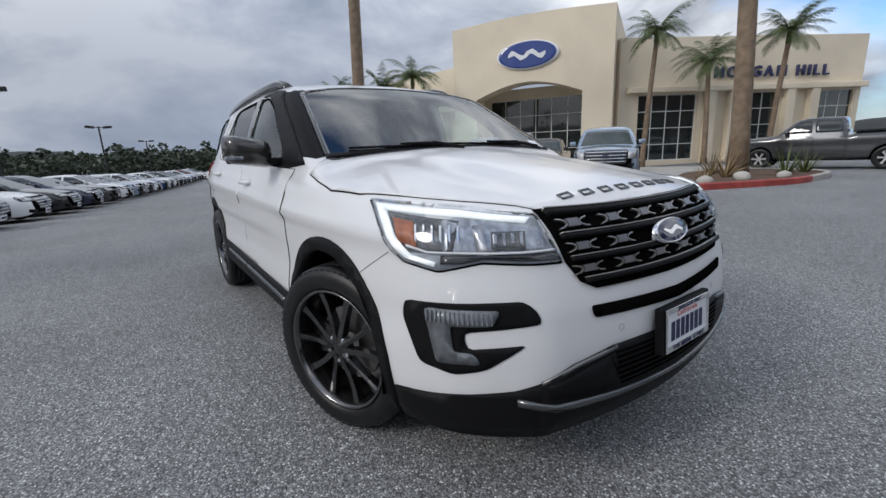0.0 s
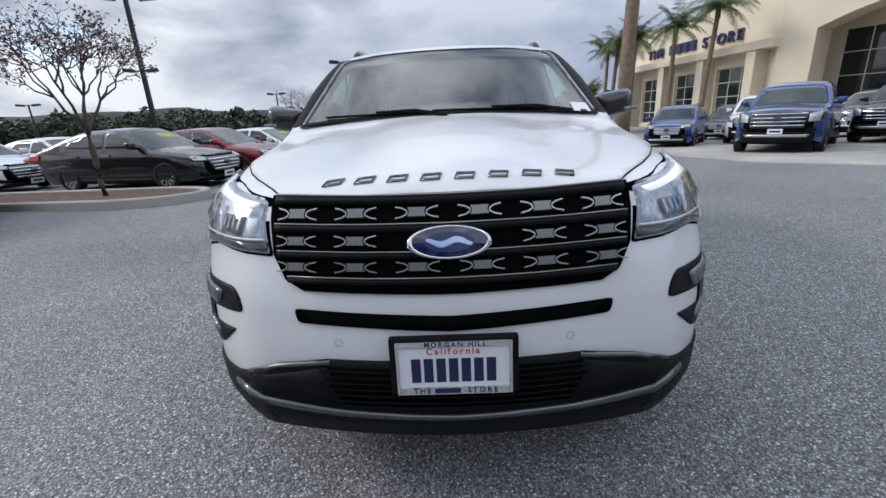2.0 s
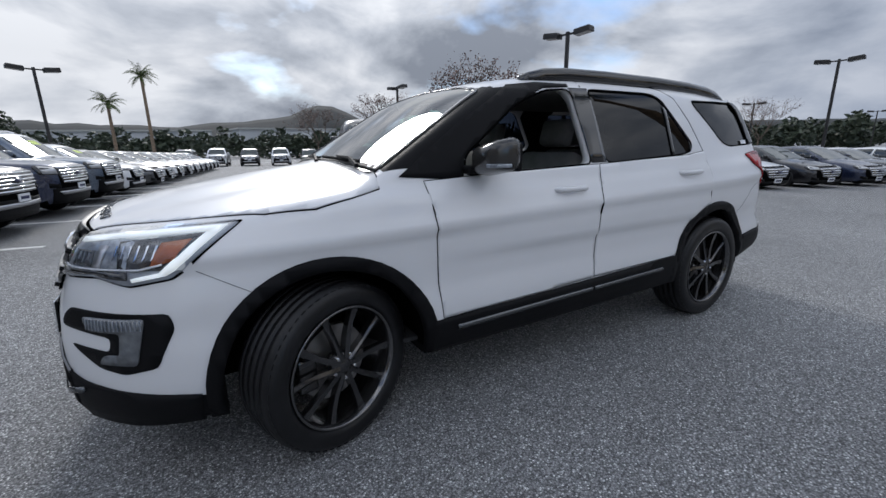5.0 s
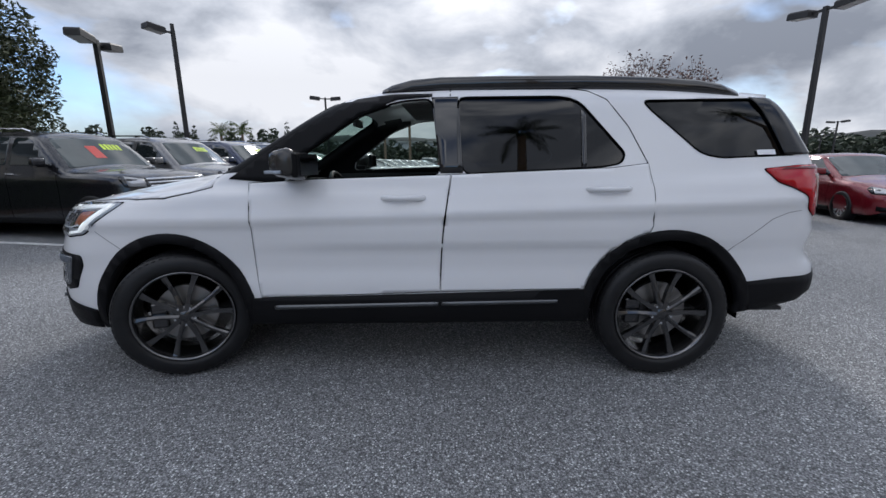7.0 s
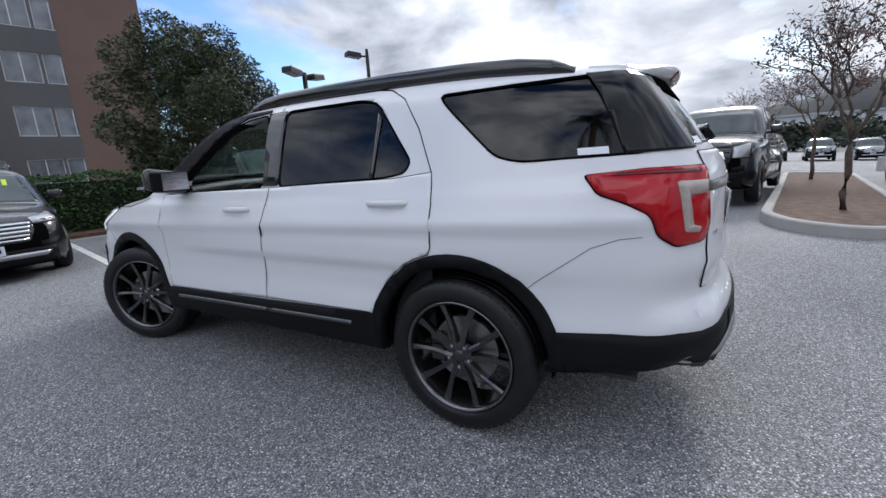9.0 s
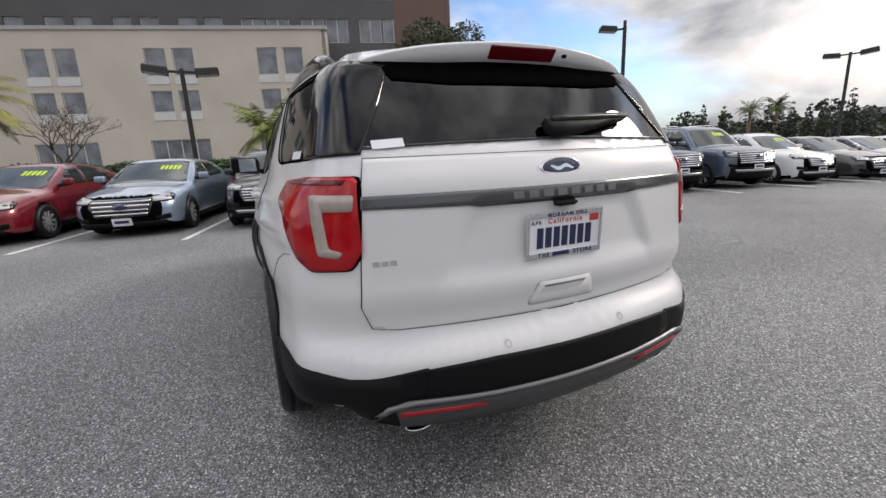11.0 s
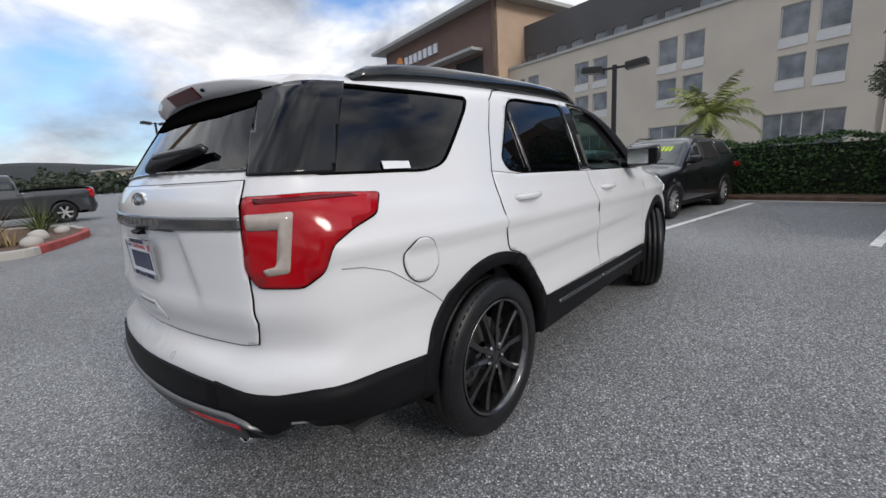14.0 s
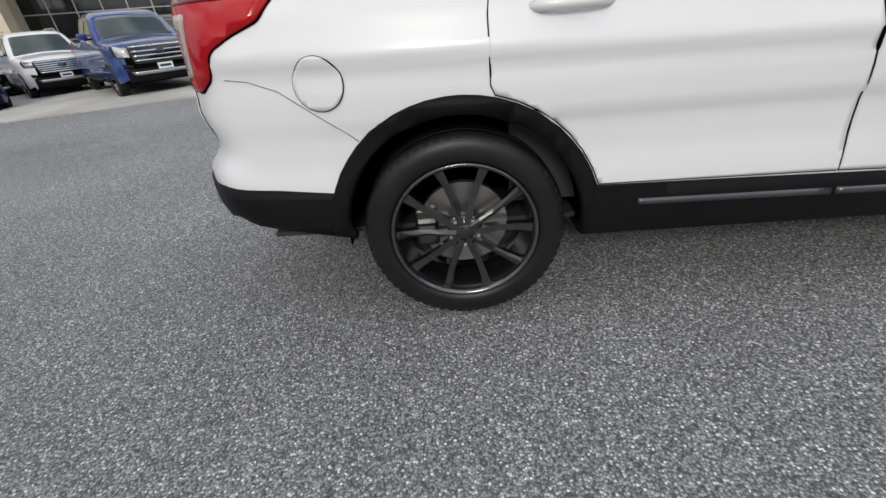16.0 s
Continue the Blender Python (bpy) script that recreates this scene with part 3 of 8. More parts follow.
# ---- buildings ----
def wall_run(a, b, z0, z1, thick, holes, mat, parent, name="wall", frame_mat=None, pane=DARK_GLASS, bars=(2, 2), label="", arch=None):
    """A straight wall from a to b (outer face to the right of the way), with openings (s0, s1, z0, z1) that hold framed panes."""
    a, b = Vector((*a, 0)), Vector((*b, 0))
    d = (b - a).normalized()
    n = Vector((d.y, -d.x, 0))
    L = (b - a).length
    M = Matrix.Translation(a) @ Matrix(((d.x, -n.x, 0, 0), (d.y, -n.y, 0, 0), (0, 0, 1, 0), (0, 0, 0, 1)))
    bm = bmesh.new()
    xs = sorted({0.0, L, *[h[0] for h in holes], *[h[1] for h in holes]})
    zs = sorted({z0, z1, *[h[2] for h in holes], *[h[3] for h in holes]})
    solid = lambda x, z: not any(h[0] < x < h[1] and h[2] < z < h[3] for h in holes)
    V = {}

    def at(i, j, k):
        if (i, j, k) not in V:
            V[i, j, k] = bm.verts.new((xs[i], thick * k, zs[j]))
        return V[i, j, k]
    full = lambda i, j: 0 <= i < len(xs) - 1 and 0 <= j < len(zs) - 1 and solid((xs[i] + xs[i + 1]) / 2, (zs[j] + zs[j + 1]) / 2)
    for i in range(len(xs) - 1):
        for j in range(len(zs) - 1):
            if not full(i, j):
                continue
            bm.faces.new((at(i, j, 0), at(i + 1, j, 0), at(i + 1, j + 1, 0), at(i, j + 1, 0)))
            bm.faces.new((at(i, j + 1, 1), at(i + 1, j + 1, 1), at(i + 1, j, 1), at(i, j, 1)))
            for di, dj, p0, p1 in ((-1, 0, (i, j), (i, j + 1)), (1, 0, (i + 1, j + 1), (i + 1, j)), (0, -1, (i + 1, j), (i, j)), (0, 1, (i, j + 1), (i + 1, j + 1))):
                if not full(i + di, j + dj):
                    bm.faces.new((at(*p0, 0), at(*p1, 0), at(*p1, 1), at(*p0, 1)))
    bmesh.ops.recalc_face_normals(bm, faces=bm.faces)
    bmesh.ops.transform(bm, matrix=M, verts=bm.verts)
    w = part(name, bm, mat, parent, label)
    for h in holes:
        t, y0 = 0.06, thick * 0.35
        outer = [(h[0], h[2]), (h[1], h[2]), (h[1], h[3]), (h[0], h[3])]
        inner = [(h[0] + t, h[2] + t), (h[1] - t, h[2] + t), (h[1] - t, h[3] - t), (h[0] + t, h[3] - t)]
        fr = rings([[Vector((x, y, z)) for x, z in lp] for lp, y in ((outer, y0), (outer, y0 + 0.08), (inner, y0 + 0.08), (inner, y0), (outer, y0))], cap=False)
        bmesh.ops.remove_doubles(fr, verts=fr.verts, dist=1e-5)
        bmesh.ops.recalc_face_normals(fr, faces=fr.faces)
        bmesh.ops.transform(fr, matrix=M, verts=fr.verts)
        win = part("window", fr, frame_mat or STEEL_DARK, parent)
        nx, nz = h[4] if len(h) > 4 else bars
        rods = [(h[0] + (h[1] - h[0]) * i / nx - 0.03, h[0] + (h[1] - h[0]) * i / nx + 0.03, y0 + 0.01, y0 + 0.07, h[2] + t, h[3] - t) for i in range(1, nx)]
        rods += [(h[0] + t, h[1] - t, y0 + 0.012, y0 + 0.068, h[2] + (h[3] - h[2]) * i / nz - 0.025, h[2] + (h[3] - h[2]) * i / nz + 0.025) for i in range(1, nz)]
        for q in rods:
            part("glazing_bar", box(*q, 0, M), frame_mat or STEEL_DARK, win)
        part("pane", box(h[0] + 0.02, h[1] - 0.02, y0 + 0.03, y0 + 0.045, h[2] + 0.02, h[3] - 0.02, 0, M), pane, win)
    return M, L


def text_part(word, size, depth, mat, parent, m, name="letter", span=None):
    """Each letter of a word as a solid piece; span: the width that the word is spread over."""
    made = []
    for ch in word:
        if ch == " ":
            made.append((None, size * 0.3))
            continue
        cu = bpy.data.curves.new("letters", "FONT")
        cu.body, cu.size, cu.extrude, cu.offset = ch, size, depth / 2, size * 0.02
        tmp = new("letters", cu)
        bpy.context.view_layer.update()
        me = bpy.data.meshes.new_from_object(tmp.evaluated_get(bpy.context.evaluated_depsgraph_get()))
        bpy.data.objects.remove(tmp)
        bpy.data.curves.remove(cu)
        made.append((me, max((v.co.x for v in me.vertices), default=size * 0.5)))
    gap = size * 0.2 if span is None else (span - sum(w for _, w in made)) / (len(made) - 1)
    x = 0.0
    for me, w in made:
        if me:
            me.name = name
            me.materials.clear()
            me.materials.append(mat)
            o = new(name, me)
            o.parent = parent
            o.matrix_basis = m @ Matrix.Translation((x, 0, 0))
        x += w + gap


def oval_sign(w, h, parent, m):
    """A plain blue oval with a silver rim and a white flourish bar."""
    pts = lambda k, z: [Vector((math.cos(2 * math.pi * i / 40) * w / 2 * k, math.sin(2 * math.pi * i / 40) * h / 2 * k, z)) for i in range(40)]
    bm = rings([pts(1.0, -0.1 * h), pts(1.0, 0.0), pts(0.95, 0.03 * h)])
    bmesh.ops.recalc_face_normals(bm, faces=bm.faces)
    bmesh.ops.transform(bm, matrix=m, verts=bm.verts)
    rim = part("sign_rim", bm, SIGN_WHITE, parent, "white oval rim")
    bm = rings([pts(0.93, 0.0), pts(0.93, 0.045 * h), pts(0.85, 0.06 * h)])
    bmesh.ops.recalc_face_normals(bm, faces=bm.faces)
    bmesh.ops.transform(bm, matrix=m, verts=bm.verts)
    part("sign_face", bm, SIGN_BLUE, parent, "blue oval face")
    loops = []
    for i in range(13):
        x = (i / 12 - 0.5) * w * 0.6
        y = 0.10 * h * math.sin(i * 1.05)
        t = h * (0.05 + 0.05 * abs(math.sin(i * 1.3)))
        loops.append([Vector((x, y - t, 0.055 * h)), Vector((x, y + t, 0.055 * h)), Vector((x, y + t, 0.075 * h)), Vector((x, y - t, 0.075 * h))])
    bm = rings(loops)
    bmesh.ops.recalc_face_normals(bm, faces=bm.faces)
    bmesh.ops.transform(bm, matrix=m, verts=bm.verts)
    part("flourish", bm, SIGN_WHITE, parent, "white flourish")


show = thing("showroom", "cream stucco car showroom with arched entrance", "building")
show.location.z = -0.45
CL, CR = Vector((-23.17, 18.76)), Vector((-13.4, 24.0))
cd = (CR - CL).normalized()
cn = Vector((cd.y, -cd.x))
M_C = Matrix.Translation((*CL, 0)) @ Matrix(((cd.x, -cn.x, 0, 0), (cd.y, -cn.y, 0, 0), (0, 0, 1, 0), (0, 0, 0, 1)))
LC = (CR - CL).length
# entrance block: a wall with a flat arch through it
A0, A1, AZ0, AZ1 = 1.78, 9.2, 5.25, 6.15
arc = [(A0 + (A1 - A0) * i / 16, AZ0 + (AZ1 - AZ0) * math.sin(math.pi * i / 16)) for i in range(17)]
TOPZ = 10.15
bm = bmesh.new()
face = [(0, 0), (A0, 0), *arc, (A1, 0), (LC, 0), (LC, TOPZ), *[(LC * (1 - i / 10), TOPZ + 0.25 * math.sin(math.pi * i / 10)) for i in range(1, 10)], (0, TOPZ)]
fr_v = [bm.verts.new((x, 0, z)) for x, z in face]
bk_v = [bm.verts.new((x, 1.6, z)) for x, z in face]
for i in range(len(face)):
    j = (i + 1) % len(face)
    bm.faces.new((fr_v[i], fr_v[j], bk_v[j], bk_v[i]))
bm.faces.new(fr_v)
bm.faces.new(list(reversed(bk_v)))
bmesh.ops.recalc_face_normals(bm, faces=bm.faces)
bmesh.ops.transform(bm, matrix=M_C, verts=bm.verts)
part("entrance_wall", bm, STUCCO, show, "cream stucco entrance wall with a flat arch")
p = lambda x, y: (M_C @ Vector((x, y, 0))).xy
wall_run(p(0.4, 3.6), p(LC - 0.4, 3.6), 0, 6.2, 0.3, [(1.2, LC - 1.4, 0.35, 5.4, (7, 4))], STUCCO, show, "back_wall", WIN_FRAME)
bm = box(0.3, LC - 0.3, 1.6, 9, TOPZ - 1.2, TOPZ - 0.4)
bmesh.ops.transform(bm, matrix=M_C, verts=bm.verts)
part("roof", bm, STUCCO, show)
for x0 in (0.0, LC - 0.6):
    bm = box(x0, x0 + 0.6, 1.6, 12, 0, TOPZ)
    bmesh.ops.transform(bm, matrix=M_C, verts=bm.verts)
    part("side_wall", bm, STUCCO, show)
oval_sign(4.25, 1.80, show, M_C @ pose(5.55, -0.16, 7.84, 90, 0, 0))
# wings
RW0, RW1 = (-13.75, 25.2), (-4.85, 40.4)
rn = math.hypot(RW1[0] - RW0[0], RW1[1] - RW0[1])
holes = [(1.4, 5.6, 0.5, 4.83, (4, 4)), (8.45, 11.4, 0.5, 4.83, (3, 4)), (14.3, 17.2, 0.5, 4.83, (3, 4))]
mw, lw = wall_run(RW0, RW1, 0, 8.35, 0.5, holes, STUCCO, show, "wing_wall", WIN_FRAME)
for x0 in (6.0, 7.6, 11.7, 13.5):
    bm = box(x0, x0 + 0.6, -0.5, -0.01, 0, 4.9, 0.03)
    bmesh.ops.transform(bm, matrix=mw, verts=bm.verts)
    part("pier", bm, STUCCO, show)
bm = box(0.5, lw - 0.05, -0.55, -0.004, 4.9, 5.25, 0.03)
bmesh.ops.transform(bm, matrix=mw, verts=bm.verts)
part("canopy", bm, STUCCO, show)
text_part("MORGAN HILL", 0.95, 0.15, SIGN_NAVY, show, mw @ pose(6.5, -0.12, 5.78, 90, 0, 0), span=8.35)
holes = [(3.0 + 4.4 * i, 6.0 + 4.4 * i, 0.3, 3.9, (3, 4)) for i in range(3)]
mw2, lw2 = wall_run((-40.0, 16.9), (-23.1, 19.3), 0, 7.8, 0.5, holes, STUCCO, show, "wing_wall", WIN_FRAME)
for i in range(4):
    bm = box(2.0 + 4.4 * i, 2.7 + 4.4 * i, -0.9, -0.01, 0, 4.6, 0.03)
    bmesh.ops.transform(bm, matrix=mw2, verts=bm.verts)
    part("pier", bm, STUCCO, show)
bm = box(1.6, lw2, -1.0, 0.0, 4.6, 5.1, 0.03)
bmesh.ops.transform(bm, matrix=mw2, verts=bm.verts)
part("canopy", bm, STUCCO, show)
text_part("THE", 0.95, 0.15, SIGN_NAVY, show, mw2 @ pose(3.6, -0.12, 5.5, 90, 0, 0))
for i in range(4):
    bm = box(6.5 + i * 0.8, 7.05 + i * 0.8, -0.2, -0.02, 5.5, 6.2)
    bmesh.ops.transform(bm, matrix=mw2, verts=bm.verts)
    part("sign_bar", bm, SIGN_NAVY, show)
text_part("STORE", 0.95, 0.15, SIGN_NAVY, show, mw2 @ pose(10.2, -0.12, 5.5, 90, 0, 0))
wall_run((-41, 36), (-40.0, 16.9), 0, 7.8, 0.5, [], STUCCO, show, "end_wall")
wall_run(RW1, (-14, 47), 0, 8.35, 0.5, [], STUCCO, show, "end_wall")

# hotel
hotel = thing("hotel", "beige and charcoal hotel of four storeys with a brown tower", "building")
H0 = Vector((32.5, -5.3))
hv = Vector((0.254, 0.967))
hv.normalize()
hn = Vector((-hv.y, hv.x))
q = lambda k, o=0.0: (H0 + hv * k + hn * o)
HL_WALL = 30.7
holes = []
for g in range(4):
    for w in range(2):
        s0 = 1.5 + g * 7.97 + w * 1.95
        holes += [(s0, s0 + 1.5, 5.35, 6.9, (1, 1)), (s0, s0 + 1.5, 7.95, 9.9, (1, 1))]
    holes.append((0.9 + g * 7.97, 5.2 + g * 7.97, 0.4, 3.3, (4, 1)))
mh, lh = wall_run(q(HL_WALL), q(0), 0, 11.15, 0.35, holes, STUCCO_BEIGE, hotel, "wall", WIN_FRAME, HOTEL_PANE)
for h in holes:
    if h[2] > 1:
        bm = box(h[0] - 0.02, h[1] + 0.02, -0.06, -0.004, h[2] - 0.6, h[2] - 0.06)
        bmesh.ops.transform(bm, matrix=mh, verts=bm.verts)
        part("vent_grille", bm, WIN_FRAME, hotel)
bm = box(-0.05, lh + 0.15, -0.15, 0.45, 11.15, 11.4)
bmesh.ops.transform(bm, matrix=mh, verts=bm.verts)
part("parapet", bm, FASCIA, hotel)
wall_run(q(0), q(0, -2.5), 0, 11.15, 0.3, [], STUCCO_BEIGE, hotel, "wall")
holes = []
for g in range(9):
    for w in range(2):
        s0 = 39.6 - (1.0 + g * 4.7 + w * 1.95)
        if s0 < 0.2:
            continue
        if s0 > 26.6:
            holes += [(s0, s0 + 1.8, 0.9 + st * 3.3, 2.75 + st * 3.3, (2, 1)) for st in range(5)]
        else:
            holes.append((s0, s0 + 1.35, 11.55, 12.75, (1, 1)))
wall_run(q(34.0, -2.5), q(-5.6, -2.5), 0, 15.6, 0.35, holes, STUCCO_GREY, hotel, "wall", WIN_FRAME, HOTEL_PANE)
wall_run(q(-5.6, -2.5), q(-10.3, -2.0), 0, 15.6, 0.35, [], BROWN, hotel, "wall")
wall_run(q(-10.3, -2.0), q(-10.3, -20), 0, 15.6, 0.35, [], BROWN, hotel, "wall")
bm = prism([q(34, -2.9), q(-10.2, -2.9), q(-10.2, -20), q(34, -20)], 15.2, 15.4)
part("roof", bm, STUCCO_GREY, hotel)
# flat dark panes close these openings, with the recess shade in their colour
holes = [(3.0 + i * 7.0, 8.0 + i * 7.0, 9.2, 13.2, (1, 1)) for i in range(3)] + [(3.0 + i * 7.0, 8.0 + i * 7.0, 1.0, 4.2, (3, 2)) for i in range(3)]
mt, lt = wall_run(q(54, 2.0), q(30, 2.0), 0, 18.2, 0.4, holes, BROWN, hotel, "tower_wall", BROWN, BALCONY_SHADE)
wall_run(q(30, 2.0), q(30, -8), 0, 18.2, 0.4, [], TAN, hotel, "tower_wall", label="tan side wall of the tower")
wall_run(q(54, -8), q(54, 2.0), 0, 18.2, 0.4, [], BROWN, hotel, "tower_wall")
bm = prism([q(55.8, 3.6), q(28.4, 3.6), q(28.4, -9), q(55.8, -9)], 18.2, 18.6)
part("eave", bm, FASCIA, hotel, "pale projecting flat eave")
bm = box(2.0, lt - 2, -1.6, -0.01, 13.5, 13.8)
bmesh.ops.transform(bm, matrix=mt, verts=bm.verts)
part("ledge", bm, FASCIA, hotel)
for i in range(7):
    bm = box(5.6 + i * 1.2, 6.4 + i * 1.2, -0.25, -0.02, 15.3, 16.4)
    bmesh.ops.transform(bm, matrix=mt, verts=bm.verts)
    part("sign_bar", bm, SIGN_WHITE, hotel)
bm = lathe([(0.0, 0), (0.9, 0), (0.9, 0.2), (0.0, 0.2)], 20)
bmesh.ops.transform(bm, matrix=mt @ pose(4.2, -0.25, 15.9), verts=bm.verts)
part("sign_disc", bm, SIGN_ORANGE, hotel)

# far low buildings
def far_hall(x, y, rz, w, d, h, mat):
    o = thing("far_warehouse", "long pale low warehouse far beyond the lot", "building", pose(x, y, land(x, y), 0, 0, rz))
    part("wall", box(-w / 2, w / 2, -d / 2, d / 2, 0, h), mat, o)
    part("roof", box(-w / 2 - 0.6, w / 2 + 0.6, -d / 2 - 0.6, d / 2 + 0.6, h, h + 0.5), FASCIA, o)
    for i in range(6):
        part("loading_door", box(-w / 2 + w * (i + 0.3) / 6, -w / 2 + w * (i + 0.7) / 6, d / 2 + 0.005, d / 2 + 0.1, 0, h * 0.55), STUCCO_GREY, o)


far_hall(-45, -175, 8, 70, 30, 9, FAR_WHITE)
far_hall(-95, -150, 20, 50, 25, 7, FAR_WHITE)
far_hall(25, -190, 0, 60, 30, 8, FAR_WHITE)
far_hall(55, 135, 200, 60, 20, 5, STUCCO)


# hills as one far ridge
def ridge(name, az0, az1, dist, height, seed, label):
    bm = bmesh.new()
    n = 90
    prev = None
    for i in range(n + 1):
        a = radians(az0 + (az1 - az0) * i / n)
        h = height(math.degrees(a)) + 8 * noise.noise((i * 0.35, seed, 0)) + 4 * noise.noise((i * 1.1, seed, 3))
        row = [bm.verts.new((math.cos(a) * (dist + 250 * k), math.sin(a) * (dist + 250 * k), -5 + max(h, 2) * s)) for k, s in ((0, 0), (0.35, 0.45), (0.75, 0.85), (1.0, 1.0), (1.6, 0.0))]
        if prev:
            for j in range(4):
                bm.faces.new((prev[j], row[j], row[j + 1], prev[j + 1]))
        prev = row
    return structure(name, bm, HILL, label, "hill", smooth=True)


bump = lambda x, c, w: math.exp(-((x - c) / w) ** 2)
ridge("backdrop_hills_south", 185, 340, 900, lambda a: 38 + 60 * bump(a, 254.7, 4.5) + 28 * bump(a, 264, 8) + 14 * bump(a, 246, 5) + 25 * bump(a, 285, 12) + 14 * bump(a, 215, 12), 4, "dark wooded hills on the horizon")
ridge("backdrop_hills_north", 45, 186, 1100, lambda a: 4 + 64 * bump(a, 86, 16) + 60 * bump(a, 50, 18) + 20 * bump(a, 125, 22) + 20 * bump(a, 156, 9), 9, "dim hills on the horizon")


# ---- the white sport utility vehicle ----
def interp(x, table):
    return np.interp(x, [a for a, _ in table], [b for _, b in table])


EASED = {}


def smooth_interp(x, table, w):
    """Table lookup with the kinks eased over a width w."""
    key = (id(table), w)
    if key not in EASED:
        xs = np.linspace(table[0][0] - 0.2, table[-1][0] + 0.2, 900)
        EASED[key] = (xs, sum(interp(xs + w * k, table) for k in (-1, -0.5, 0, 0.5, 1)) / 5, table)
    return np.interp(x, EASED[key][0], EASED[key][1])


SIDE_Z = [(0.2, 0.944), (0.32, 0.969), (0.45, 0.986), (0.56, 0.986), (0.60, 0.982), (0.67, 0.970), (0.75, 0.970), (0.85, 0.972), (0.935, 0.973), (0.962, 0.995), (0.985, 0.988), (1.05, 0.960), (1.12, 0.948), (1.17, 0.934), (1.25, 0.903), (1.4, 0.838)]
GREEN_Z = [(0.9, 0.985), (1.17, 0.922), (1.24, 0.897), (1.45, 0.822), (1.60, 0.762), (1.70, 0.708), (1.8, 0.63)]
HOOD_X = [(-3, 1.30), (-1.5, 1.27), (0.0, 1.22), (1.15, 1.238), (1.4, 1.205), (1.6, 1.178), (1.9, 1.128), (2.1, 1.09), (2.22, 1.062), (2.30, 1.032), (2.36, 0.99), (2.5, 0.85)]
ROOF_X = [(-2.9, 1.57), (-2.4, 1.635), (-2.0, 1.678), (-1.5, 1.715), (-1.0, 1.738), (-0.5, 1.745), (-0.1, 1.738), (0.2, 1.715), (0.45, 1.665), (0.8, 1.55)]
FRONT_Z = [(0.10, 2.36), (0.20, 2.42), (0.30, 2.45), (0.45, 2.465), (0.6, 2.465), (0.72, 2.45), (0.80, 2.425), (0.90, 2.385), (1.0, 2.335), (1.1, 2.285), (1.3, 2.1)]
REAR_Z = [(0.2, -2.363), (0.3, -2.455), (0.42, -2.540), (0.52, -2.572), (0.645, -2.562), (0.68, -2.523), (0.72, -2.494), (0.865, -2.520), (0.885, -2.512), (1.1, -2.499), (1.2, -2.486), (1.27, -2.453), (1.3, -2.435), (1.45, -2.331), (1.6, -2.221), (1.72, -2.121), (1.9, -1.961)]


def hero_f(x, y, z):
    ay = np.abs(y)
    lowf = np.clip((z - 0.55) / 0.45, 0, 1)
    drop = np.where(x > 1.0, (0.044 + 0.052 * np.clip((z - 0.76) / 0.28, 0, 1)) * (np.maximum(x - 1.0, 0) / 0.85) ** 2, 0)
    drop = drop + np.where(x < -1.2, (0.040 + 0.014 * lowf) * (np.maximum(-1.2 - x, 0) / 0.8) ** 2, 0)
    wl = smooth_interp(z + 0.023 * (x - 0.3) * np.clip((z - 0.7) / 0.2, 0, 1), SIDE_Z, 0.010) - drop
    hood = smooth_interp(x, HOOD_X, 0.03) - 0.12 * y * y - 0.013 * np.exp(-((ay - 0.42) / 0.12) ** 2) * np.clip((x - 1.0) / 0.3, 0, 1) * np.clip((2.35 - x) / 0.5, 0, 1)
    xf = smooth_interp(z, FRONT_Z, 0.015) - 0.22 * y * y - 1.15 * np.maximum(ay - 0.6, 0) ** 1.5 - 1.0 * np.maximum(ay - 0.8, 0) ** 1.5
    xr = smooth_interp(z, REAR_Z, 0.012) + 0.20 * y * y + 0.9 * np.maximum(ay - 0.66, 0) ** 1.5
    xr = xr + 0.017 * np.clip((0.345 - ay + 0.50 * (1.12 - z)) / 0.030, 0, 1) * np.clip((1.13 - z) / 0.03, 0, 1) * np.clip((z - 0.83) / 0.10, 0, 1)
    zb = 0.278 + 0.052 * np.clip((1.15 - x) / 0.2, 0, 1) + 0.02 * np.clip((-x - 1.9) / 0.4, 0, 1) + 0.012 * np.clip((x - 1.7) / 0.4, 0, 1)
    zb = zb + (np.clip(0.365 + 0.19 * (-x - 1.84), 0.36, 0.46) - zb) * np.clip((ay - 0.62) / 0.14, 0, 1) * np.clip((-x - 1.6) / 0.2, 0, 1)
    low = smax(ay - wl, (z - hood) * 0.9, 0.07)
    low = smax(low, (x - xf) * 0.8, 0.06)
    low = smax(low, (xr - x) * 0.85, 0.055)
    low = smax(low, zb - z, 0.05)
    dg = np.where(x > 0.2, 0.036 * (np.maximum(x - 0.2, 0) / 0.86) ** 2, 0) + np.where(x < -1.2, 0.062 * (np.maximum(-1.2 - x, 0) / 0.8) ** 2, 0)
    wg = smooth_interp(z, GREEN_Z, 0.02) - dg
    ws = (x - (1.18 - (z - 1.235) * 1.80 + 0.12 * (z - 1.235) - 0.13 * y * y)) * 0.47
    green = smax((ay - wg) * 0.92, z - (smooth_interp(x, ROOF_X, 0.06) - 0.085 * y * y), 0.10)
    green = smax(green, ws, 0.035)
    green = smax(green, (xr - x) * 0.75, 0.06)
    green = smax(green, 0.8 - z, 0.02)
    return smin(low, green, 0.025)


def cabin_f(x, y, z):
    return np.maximum(np.maximum(hero_f(x, y, z) + 0.055, 0.36 - z), np.maximum(x - 1.35 + 0 * z, -2.25 - x))


